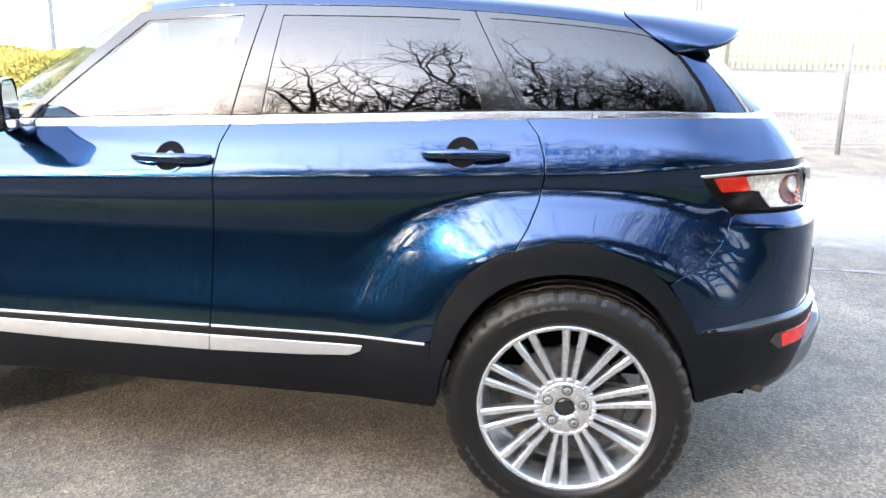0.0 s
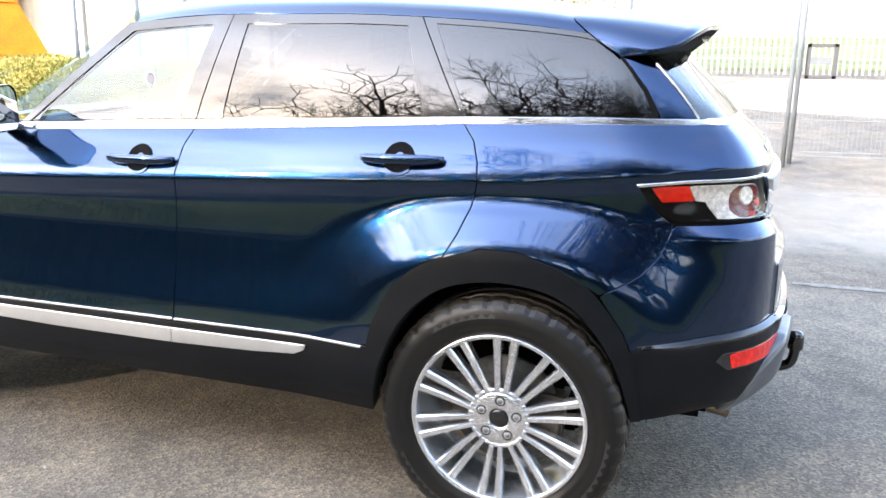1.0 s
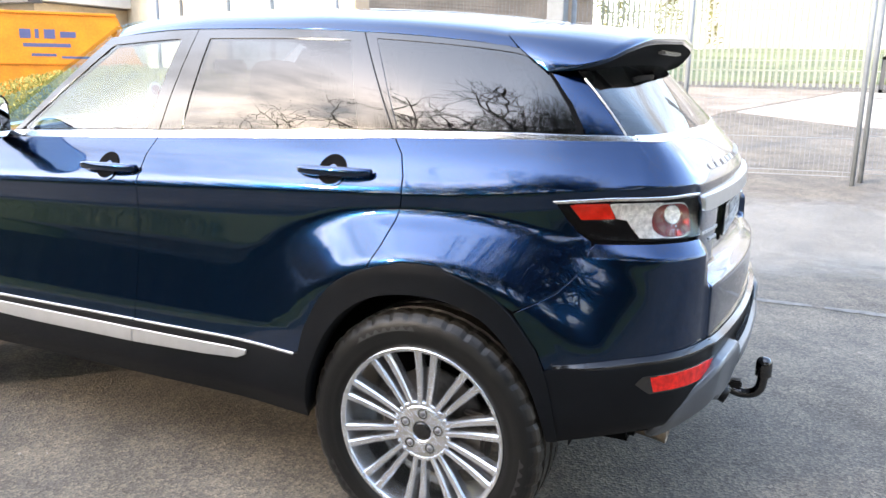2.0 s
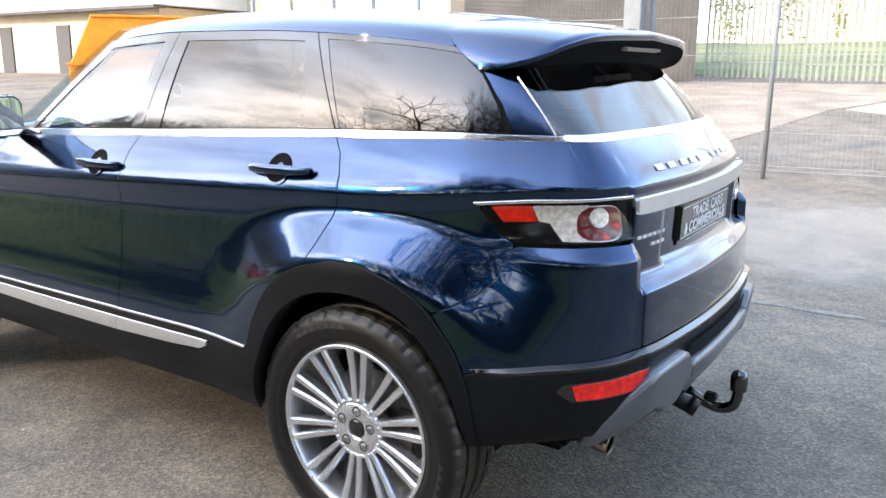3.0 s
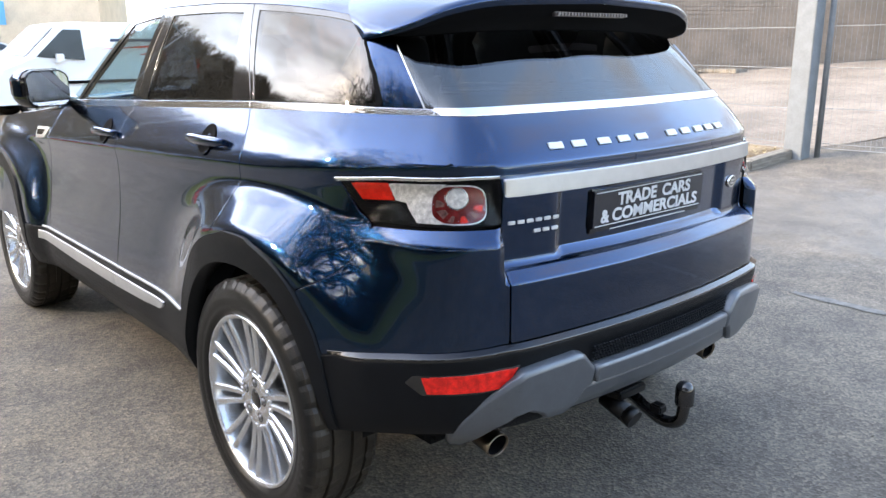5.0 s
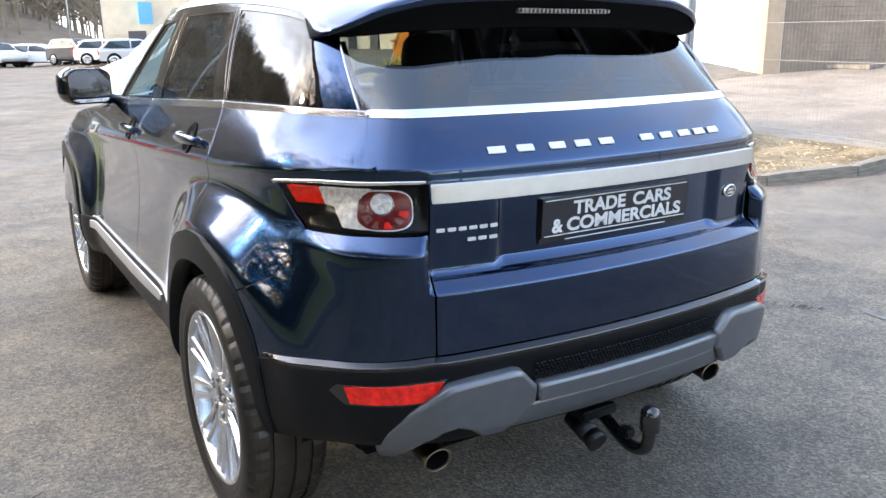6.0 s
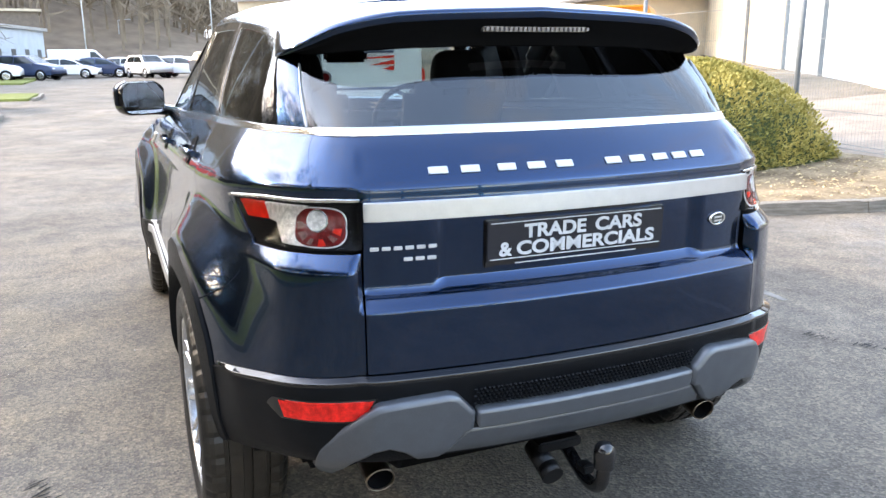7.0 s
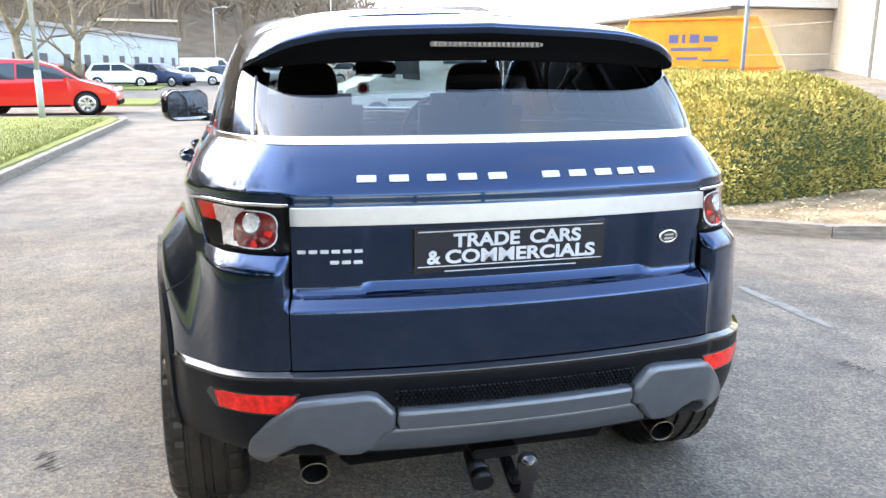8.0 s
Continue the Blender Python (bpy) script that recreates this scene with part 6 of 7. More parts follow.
bm = bmesh.new()
for k in range(56000):
    x, y = rnd.uniform(hx0, hx1), rnd.uniform(hy0, hy1)
    if x < -7.2 and rnd.random() < 0.75:
        continue
    h = hedge_top(x, y)
    if h < 0.02:
        continue
    e = 0.03
    nx, ny = -(hedge_top(x + e, y) - hedge_top(x - e, y)) / (2 * e), -(hedge_top(x, y + e) - hedge_top(x, y - e)) / (2 * e)
    steep = math.hypot(nx, ny)
    for rep in range(1 + int(min(6, steep))):
        nv = Vector((nx, ny, 1)).normalized()
        zz = h if rep == 0 else h * rnd.uniform(0.12, 1)
        p = Vector((x, y, gz(x, y) + 0.08 + zz)) + nv * rnd.uniform(-0.07, 0.05)
        if rep:
            p = Vector((x, y, gz(x, y) + 0.08 + zz)) + Vector((nx, ny, 0)).normalized() * rnd.uniform(-0.05, 0.06)
        d = (nv * 0.7 + Vector((rnd.uniform(-1, 1), rnd.uniform(-1, 1), rnd.uniform(-0.4, 0.9)))).normalized()
        s = d.orthogonal().normalized()
        L, W = rnd.uniform(0.028, 0.062), rnd.uniform(0.006, 0.012)
        bm.faces.new([bm.verts.new(q) for q in (p - d * L * 0.3, p + s * W + d * L * 0.2, p + d * L * 0.8, p - s * W + d * L * 0.2)])
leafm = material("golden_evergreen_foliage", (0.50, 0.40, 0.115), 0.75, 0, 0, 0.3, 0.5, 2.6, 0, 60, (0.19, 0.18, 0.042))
part("foliage", bm, leafm, hedge, "golden green needle foliage")

# ---------------------------------------------------------------- gates and wire fence
def fence_panel(p, q, high=2.6, base=0.10):
    """Welded wire mesh between two posts."""
    p, q = Vector((*p, gz(*p))), Vector((*q, gz(*q)))
    d = q - p
    root = empty("mesh_fence_panel")
    tagged(root, "galvanised welded wire fence panel between steel posts", "fence", "wire fence panels")
    bm = bmesh.new()
    n = int(d.length / 0.05)
    for k in range(1, n):
        a = p + d * (k / n)
        tube(bm, a + Vector((0, 0, base)), a + Vector((0, 0, high)), 0.0014, 0.0014, 3, False)
    tagged(part("wire_mesh", bm, DULL_WIRE, root), kind="stuff")
    zs = [base, base + 0.05] + [base + 0.42 * k for k in range(1, 7)]
    for z in zs:
        bm = bmesh.new()
        tube(bm, p + Vector((0, 0, z)), q + Vector((0, 0, z)), 0.0035, 0.0035, 5, False)
        part("wire", bm, DULL_WIRE, root)


def post(x, y, w, high, rnd_=False, name="fence_post", label="round galvanised steel fence post"):
    bm = bmesh.new()
    z = gz(x, y)
    if rnd_:
        tube(bm, (x, y, z - 0.05), (x, y, z + high), w / 2, w / 2, 16)
    else:
        box(bm, x - w / 2, x + w / 2, y - w / 2, y + w / 2, z - 0.05, z + high, 0.006)
    return tagged(part(name, bm, STEEL, None), label, "post", "fence posts")


post(-1.96, 6.58, 0.20, 3.2, False, "gate_post", "thick square galvanised steel gate post")
post(-1.80, 6.72, 0.06, 3.0, True)
post(-0.46, 6.86, 0.055, 2.75, True), post(1.38, 7.05, 0.055, 2.9, True), post(1.47, 7.30, 0.055, 2.9, True), post(3.30, 7.42, 0.06, 2.9, True)
post(7.0, 7.8, 0.06, 2.9, True)
post(-5.3, 7.0, 0.07, 3.0, True), post(-8.9, 7.3, 0.07, 3.0, True)
for a, b in (((-1.8, 6.72), (-0.46, 6.86)), ((-0.46, 6.86), (1.38, 7.05)), ((1.47, 7.30), (3.30, 7.42)), ((3.30, 7.42), (7.0, 7.8)), ((-5.3, 7.0), (-2.05, 6.6)), ((-8.9, 7.3), (-5.3, 7.0))):
    fence_panel(a, b)
bm = bmesh.new()
zz = gz(1.7, 7.3)
for a in ((1.53, 1.86, 1.23, 1.27), (1.53, 1.86, 1.58, 1.62), (1.53, 1.575, 1.23, 1.62), (1.815, 1.86, 1.23, 1.62)):
    box(bm, a[0], a[1], 7.24, 7.275, a[2], a[3], 0.004)
sign = part("gate_lock_box", bm, material("grey_lock_box", (0.075, 0.078, 0.082), 0.65, 0.0), None)
tagged(sign, "dark grey square lock frame fixed on the gate", "gate lock")
bm = bmesh.new()
box(bm, 1.53, 1.80, 7.245, 7.27, 1.39, 1.47, 0.004)
part("lock_bar", bm, STEEL, sign)

# security fence of pointed pales
def palisade(x0, y0, x1, y1, high=2.4):
    root = empty("palisade_fence")
    tagged(root, "pale galvanised palisade fence with pointed pales", "fence")
    bm = bmesh.new()
    w = 0.034
    prof = [(-w, 0.0), (-w * 0.55, 0.012), (0, -0.004), (w * 0.55, 0.012), (w, 0.0)]
    lo, mi = [bm.verts.new((x, y, 0.05)) for x, y in prof], [bm.verts.new((x, y, high - 0.10)) for x, y in prof]
    tip_ = bm.verts.new((0, 0, high))
    for i in range(4):
        bm.faces.new((lo[i], lo[i + 1], mi[i + 1], mi[i]))
        bm.faces.new((mi[i], mi[i + 1], tip_))
    me = bpy.data.meshes.new("pale")
    bm.to_mesh(me)
    bm.free()
    me.materials.append(FENCE)
    L = math.hypot(x1 - x0, y1 - y0)
    n = int(L / 0.150)
    ang = math.atan2(y1 - y0, x1 - x0)
    for k in range(n):
        t = (k + 0.5) / n
        x, y = x0 + (x1 - x0) * t, y0 + (y1 - y0) * t
        shared("pale", me, root, Matrix.Translation((x, y, gz(x, y))) @ Matrix.Rotation(ang, 4, "Z"))
    za, zb = gz(x0, y0), gz(x1, y1)
    for h in (0.45, high - 0.45):
        bm = bmesh.new()
        tube(bm, (x0, y0 + 0.03, za + h), (x1, y1 + 0.03, zb + h), 0.025, 0.025, 4)
        part("rail", bm, FENCE, root)


palisade(-5.0, 20.5, -2.3, 20.3)
palisade(-2.3, 19.6, 18.0, 19.6)

# ---------------------------------------------------------------- workshop with brown shutter, pale doors and cream wall
Dp, Cp = np.array((-8.8, 13.3)), np.array((-5.15, 19.6))
e1 = (Cp - Dp) / np.linalg.norm(Cp - Dp)
e2 = np.array((-e1[1], e1[0]))


def wall_run(bm, p, d, s0, s1, z0, z1, thick, out=0.0):
    """A block along a wall line that starts at p and runs along d."""
    nrm = np.array((d[1], -d[0]))
    if np.dot(nrm, np.array((0, -10)) - p) < 0:
        nrm = -nrm
    a, b = p + d * s0 + nrm * out, p + d * s1 + nrm * out
    q = [a, b, b - nrm * thick, a - nrm * thick]
    lo, hi = [bm.verts.new((*c, z0)) for c in q], [bm.verts.new((*c, z1)) for c in q]
    bm.faces.new(lo), bm.faces.new(hi[::-1])
    for i in range(4):
        bm.faces.new((lo[i], lo[(i + 1) % 4], hi[(i + 1) % 4], hi[i]))
    bmesh.ops.recalc_face_normals(bm, faces=bm.faces)


shop = empty("workshop_building")
tagged(shop, "cream workshop with brown roller shutter and pale blue doors", "building")
LD = float(np.linalg.norm(Cp - Dp))


def wr(nm, mat, *runs):
    b = bmesh.new()
    for r in runs:
        wall_run(b, *r)
    return part(nm, b, mat, shop)


slat_z = np.arange(0.3, 3.45, 0.09)
for z in slat_z:
    wr("shutter_slat", BROWN, (Dp, e1, 0.35, LD - 0.02, z, z + 0.082, 0.04, -0.02 + 0.0))
wr("shutter_backing", BROWN, (Dp, e1, 0.3, LD, 0.2, 3.5, 0.06, -0.05))
wr("corner_pier", BUFF, (Dp, e1, -0.02, 0.33, 0.2, 5.2, 0.4, 0.02))
wr("fascia", WHITE_CLAD, (Dp, e1, 0.34, LD + 0.1, 3.46, 4.6, 0.3, 0.06))
wr("gutter", DARK_TRIM, (Dp, e1, 0.34, LD + 0.1, 3.40, 3.455, 0.2, 0.10))
wr("back_wall", BROWN, (Cp, np.array((-e1[1], e1[0])), 0.05, 14.0, 0.3, 4.5, 0.3, 0.0))
wr("wall", CREAM, (Dp, e2, 0.0, 1.35, 0.2, 5.2, 0.35, 0.0), (Dp, e2, 8.3, 30.0, 0.0, 5.2, 0.35, 0.0), (Dp, e2, 1.36, 8.29, 4.3, 5.2, 0.35, 0.0))
wr("pale_door", PALE_BLUE, (Dp, e2, 1.45, 4.85, 0.3, 4.25, 0.06, -0.12))
wr("pale_door", PALE_BLUE, (Dp, e2, 5.0, 8.2, 0.3, 4.25, 0.06, -0.12))
for s in (1.38, 4.92, 8.24):
    wr("door_frame", STEEL, (Dp, e2, s - 0.05, s + 0.06, 0.2, 4.28, 0.14, -0.02))
for s in (2.6, 3.7, 6.1, 7.2):
    wr("door_joint", DARK_TRIM, (Dp, e2, s - 0.008, s + 0.008, 0.3, 4.25, 0.02, -0.115))
wr("downpipe", STEEL, (Dp, e2, 12.5, 12.62, 0.2, 5.2, 0.1, 0.12))
wr("roof_slab", ROOFING, (Dp, e2, -0.2, 30.0, 5.2, 5.35, 9.0, 0.25))
bm = bmesh.new()
box(bm, -8.3, -7.2, 14.5, 15.0, gz(-7.8, 14.7), gz(-7.8, 14.7) + 0.09, 0.01)
tagged(part("concrete_slab", bm, CONCRETE, None), "pale flat slab lying by the shutter", "slab")

clad = empty("white_clad_building")
tagged(clad, "long white clad industrial building with dark eave", "building")
for nm, mat, b in (("upper_wall", WHITE_CLAD, (-44, -25.7, 18.2, 30, 3.75, 7.5)), ("lower_wall", CREAM, (-44, -26.3, 18.9, 30, 0.2, 3.7)), ("eave", DARK_TRIM, (-44, -25.6, 18.1, 18.7, 3.62, 3.74)), ("roof", ROOFING, (-44.2, -25.5, 18.0, 30.2, 7.5, 7.7))):
    bm = bmesh.new()
    box(bm, *b[:4], b[4], b[5])
    part(nm, bm, mat, clad)
for x0 in (-41.0, -38.2, -33.5, -29.8):
    bm = bmesh.new()
    box(bm, x0, x0 + 1.0, 18.82, 18.93, gz(0, 18.8), gz(0, 18.8) + 2.1, 0.01)
    part("door", bm, DARK_TRIM, clad)

# ---------------------------------------------------------------- orange skip
def skip_box(name, m, top, low, deep, high, mat, label):
    root = empty(name, m)
    tagged(root, label, "skip")
    bm = bmesh.new()
    prism(bm, [(-low / 2, 0.12), (low / 2, 0.12), (low / 2 - 0.05, 0.95), (top / 2, high), (-top / 2, high), (-low / 2 + 0.05, 0.95)], -deep / 2, deep / 2, "xz")
    bmesh.ops.bevel(bm, geom=bm.edges[:], offset=0.02, segments=1, affect="EDGES")
    part("shell", bm, mat, root)
    for z, w in ((0.96, low), (high - 0.06, top)):
        bm = bmesh.new()
        box(bm, -w / 2 - 0.02, w / 2 + 0.02, -deep / 2 - 0.04, -deep / 2 + 0.01, z, z + 0.05, 0.008)
        part("rail", bm, mat, root)
    return root


sk = skip_box("orange_skip", Matrix.Translation((-15.3, 10.4, gz(0, 10.2))) @ Matrix.Rotation(math.atan2(2.7, 2.4), 4, "Z"), 2.9, 4.1, 1.8, 2.1, ORANGE, "orange steel skip with dark worn logo shapes")
bm = bmesh.new()
for x0, x1, z0, z1 in ((-0.5, -0.28, 1.52, 1.72), (-0.2, -0.12, 1.52, 1.72), (-0.02, 0.2, 1.52, 1.72), (0.3, 0.62, 1.55, 1.68), (-0.45, 0.5, 1.34, 1.42), (-0.3, 0.2, 1.14, 1.2), (0.3, 0.9, 1.10, 1.15)):
    bm.faces.new([bm.verts.new((x, -0.906, z)) for x, z in ((x0, z0), (x1, z0), (x1, z1), (x0, z1))])
bmesh.ops.recalc_face_normals(bm, faces=bm.faces)
part("worn_print", bm, material("dark_blue_print", (0.06, 0.07, 0.16), 0.6), sk)
skip_box("red_skip", Matrix.Translation((-38, 9.6, gz(0, 9.6))) @ Matrix.Rotation(radians(75), 4, "Z"), 3.2, 2.8, 1.8, 1.7, RED_PAINT, "red steel skip standing by the road")

# ---------------------------------------------------------------- parked cars and van
CARWHEEL = {}


def far_car(name, label, m, paint, length, high, kind="hatch", group="parked cars"):
    """A simple but shaped car: its nose towards local +x, length centred."""
    root = empty(name, m)
    tagged(root, label, "van" if kind == "van" else "car", group)
    L, H = length / 2, high
    if kind == "van":
        side = [(-L, 0.32), (-L, H * 0.97), (-L + 0.08, H), (L - 1.75, H), (L - 1.45, H - 0.05), (L - 0.72, H * 0.62), (L - 0.12, H * 0.50), (L, H * 0.40), (L, 0.30)]
        glass = [(L - 1.85, H * 0.92), (L - 1.50, H * 0.92), (L - 0.92, H * 0.64), (L - 1.85, H * 0.60)]
    elif kind == "suv":
        side = [(-L, 0.35), (-L - 0.0, 0.95), (-L + 0.12, H * 0.66), (-L + 0.45, H * 0.97), (-L + 0.9, H), (L - 2.0, H), (L - 1.15, H * 0.68), (L - 0.2, H * 0.58), (L, H * 0.45), (L, 0.35)]
        glass = [(-L + 0.40, H * 0.68), (-L + 0.62, H * 0.93), (L - 2.0, H * 0.94), (L - 1.25, H * 0.68)]
    else:
        side = [(-L, 0.30), (-L, H * 0.55), (-L + 0.10, H * 0.66), (-L + 0.55, H * 0.95), (-L + 1.1, H), (L - 2.25, H * 0.98), (L - 1.65, H * 0.88), (L - 0.95, H * 0.62), (L - 0.25, H * 0.50), (L, H * 0.38), (L, 0.28)]
        glass = [(-L + 0.30, H * 0.66), (-L + 0.62, H * 0.90), (L - 2.2, H * 0.92), (L - 1.7, H * 0.84), (L - 1.12, H * 0.64)]
    W = 0.88
    def wide(z):
        return W - 0.05 * max(0, 0.5 - z) - (0.24 if kind != "van" else 0.10) * max(0.0, (z - H * 0.6) / (H * 0.4)) ** 1.3
    bm = bmesh.new()
    rows = []
    cols = [-1.0, -0.97, -0.85, -0.4, 0, 0.4, 0.85, 0.97, 1.0]
    for c in cols:
        k = 1 - 0.035 * max(0, abs(c) - 0.84) / 0.16
        rows.append([bm.verts.new((x * k, c * wide(z), 0.3 + (z - 0.3) * (1 - 0.02 * max(0, abs(c) - 0.84) / 0.16))) for x, z in side])
    for a, b in zip(rows, rows[1:]):
        for i in range(len(side)):
            j = (i + 1) % len(side)
            bm.faces.new((a[i], a[j], b[j], b[i])).smooth = True
    bm.faces.new(rows[0][::-1]), bm.faces.new(rows[-1])
    bmesh.ops.recalc_face_normals(bm, faces=bm.faces)
    part("body", bm, paint, root)
    for sg in (-1, 1):
        panes = [glass]
        if kind != "van":
            xm = (glass[0][0] + glass[-1][0]) / 2 - 0.1
            def cut(poly, lo, hi):
                zs0, zs1 = min(p[1] for p in poly), max(p[1] for p in poly)
                return [(min(max(p[0], lo), hi), p[1]) for p in poly]
            panes = [cut(glass, -9, xm - 0.03), cut(glass, xm + 0.03, 9)]
        for pane in panes:
            bm = bmesh.new()
            v = [bm.verts.new((x, sg * (wide(z) + 0.006), z)) for x, z in pane]
            bm.faces.new(v if sg < 0 else v[::-1])
            bmesh.ops.solidify(bm, geom=bm.faces[:], thickness=0.01)
            part("window", bm, CAR_GLASS, root)
    nose_i = {"van": (4, 5), "suv": (5, 6), "hatch": (6, 7)}[kind]
    for (i, j) in (nose_i, (1, 2) if kind == "van" else (2, 3)):
        (x0, z0), (x1, z1) = side[i], side[j]
        bm = bmesh.new()
        nx, nz = (z1 - z0), -(x1 - x0)
        q = math.hypot(nx, nz)
        nx, nz = nx / q, nz / q
        if nx * (x0 + x1) < 0:
            nx, nz = -nx, -nz
        pts = [(x0 + (x1 - x0) * t + nx * 0.012, z0 + (z1 - z0) * t + nz * 0.012) for t in (0.06, 0.94)]
        v = [bm.verts.new((pts[0][0], -0.86 * wide(z0), pts[0][1])), bm.verts.new((pts[0][0], 0.86 * wide(z0), pts[0][1])), bm.verts.new((pts[1][0], 0.86 * wide(z1), pts[1][1])), bm.verts.new((pts[1][0], -0.86 * wide(z1), pts[1][1]))]
        bm.faces.new(v)
        bmesh.ops.solidify(bm, geom=bm.faces[:], thickness=0.008)
        part("windscreen", bm, CAR_GLASS, root)
    if not CARWHEEL:
        for nm, prof, mat in (("tyre", [(0.225, -0.09), (0.30, -0.10), (0.325, -0.07), (0.325, 0.07), (0.30, 0.10), (0.20, 0.09)], RUBBER), ("rim", [(0.001, -0.112), (0.05, -0.114), (0.18, -0.108), (0.225, -0.116), (0.240, -0.10)], ALLOY)):
            bm = bmesh.new()
            revolve(bm, prof, 24)
            bmesh.ops.recalc_face_normals(bm, faces=bm.faces)
            me = bpy.data.meshes.new(nm)
            bm.to_mesh(me)
            bm.free()
            me.materials.append(mat)
            CARWHEEL[nm] = me
        bm = bmesh.new()
        for k in range(7):
            r = Matrix.Rotation(2 * math.pi * k / 7, 4, "Y")
            box(bm, -0.020, 0.020, -0.114, -0.106, 0.10, 0.175, 0, r)
        me = bpy.data.meshes.new("rim_opening")
        bm.to_mesh(me)
        bm.free()
        me.materials.append(MATTBLACK)
        CARWHEEL["rim_opening"] = me
        bm = bmesh.new()
        revolve(bm, [(0.001, -0.02), (0.37, -0.02), (0.37, 0.02)], 24)
        me = bpy.data.meshes.new("arch")
        bm.to_mesh(me)
        bm.free()
        me.materials.append(MATTBLACK)
        CARWHEEL["arch"] = me
    for wx in (-L + 0.78, L - 0.86):
        for sg in (-1, 1):
            mm = Matrix.Translation((wx, sg * (W - 0.085), 0.325)) @ Matrix.Rotation(0 if sg < 0 else math.pi, 4, "Z")
            wh = shared("wheel", CARWHEEL["tyre"], root, mm)
            shared("rim", CARWHEEL["rim"], wh, Matrix())
            shared("rim_opening", CARWHEEL["rim_opening"], wh, Matrix())
            shared("wheel_arch", CARWHEEL["arch"], root, Matrix.Translation((wx, sg * (W - 0.012), 0.34)))
    for sg in (-1, 1):
        bm = bmesh.new()
        box(bm, L - 0.16, L - 0.01, sg * 0.62 - 0.16, sg * 0.62 + 0.16, H * 0.42, H * 0.49, 0.02)
        part("headlamp", bm, REFLECTOR, root)
        bm = bmesh.new()
        box(bm, -L - 0.012, -L + 0.08, sg * 0.74 - 0.09, sg * 0.74 + 0.09, H * 0.42, H * 0.60, 0.015)
        part("tail_lamp", bm, RED_LENS, root)
        bm = bmesh.new()
        box(bm, L - 1.42, L - 1.28, sg * 0.86 - 0.02 + sg * 0.02, sg * 0.98 if sg > 0 else -0.86, H * 0.58, H * 0.67, 0.015) if sg > 0 else box(bm, L - 1.42, L - 1.28, -0.98, -0.86, H * 0.58, H * 0.67, 0.015)
        part("door_mirror", bm, paint, root)
    bm = bmesh.new()
    box(bm, L - 0.04, L + 0.02, -0.8, 0.8, 0.28, 0.42, 0.02)
    box(bm, -L - 0.02, -L + 0.04, -0.8, 0.8, 0.28, 0.42, 0.02)
    box(bm, -L + 1.2, L - 1.3, -0.87, 0.87, 0.24, 0.33, 0.02)
    part("lower_trim", bm, MATTBLACK, root)
    return root


at_ = lambda x, y, yaw: Matrix.Translation((x, y, gz(x, y))) @ Matrix.Rotation(radians(yaw), 4, "Z")
far_car("red_people_carrier", "bright red people carrier parked beside the grass verge", at_(-23.6, -6.2, 92), RED_PAINT, 4.35, 1.62, "hatch")
van = far_car("white_van", "white delivery van with red stripe graphics", at_(-15.9, 3.6, -84), WHITE_PAINT, 4.4, 1.85, "van")
for tri in ([(-1.35, 1.32), (0.1, 1.42), (0.1, 1.36)], [(-0.55, 1.20), (0.1, 1.32), (0.1, 1.22)], [(-0.2, 1.12), (0.1, 1.2), (0.1, 1.08)]):
    for sg in (-1, 1):
        bm = bmesh.new()
        bm.faces.new([bm.verts.new((-x - 1.3, sg * 0.882, z)) for x, z in tri])
        part("stripe", bm, RED_LENS, van)
for sg in (-1, 1):
    bm = bmesh.new()
    bm.faces.new([bm.verts.new((x, sg * 0.876, z)) for x, z in ((-1.4, 1.47), (-0.2, 1.47), (-0.2, 1.53), (-1.4, 1.53))])
    part("print_bar", bm, NAVY_PAINT, van)
    bm = bmesh.new()
    box(bm, -1.9, 1.1, sg * 0.885 - 0.012, sg * 0.885 + 0.012, 0.66, 0.72, 0.008)
    part("rubbing_strip", bm, MATTBLACK, van)
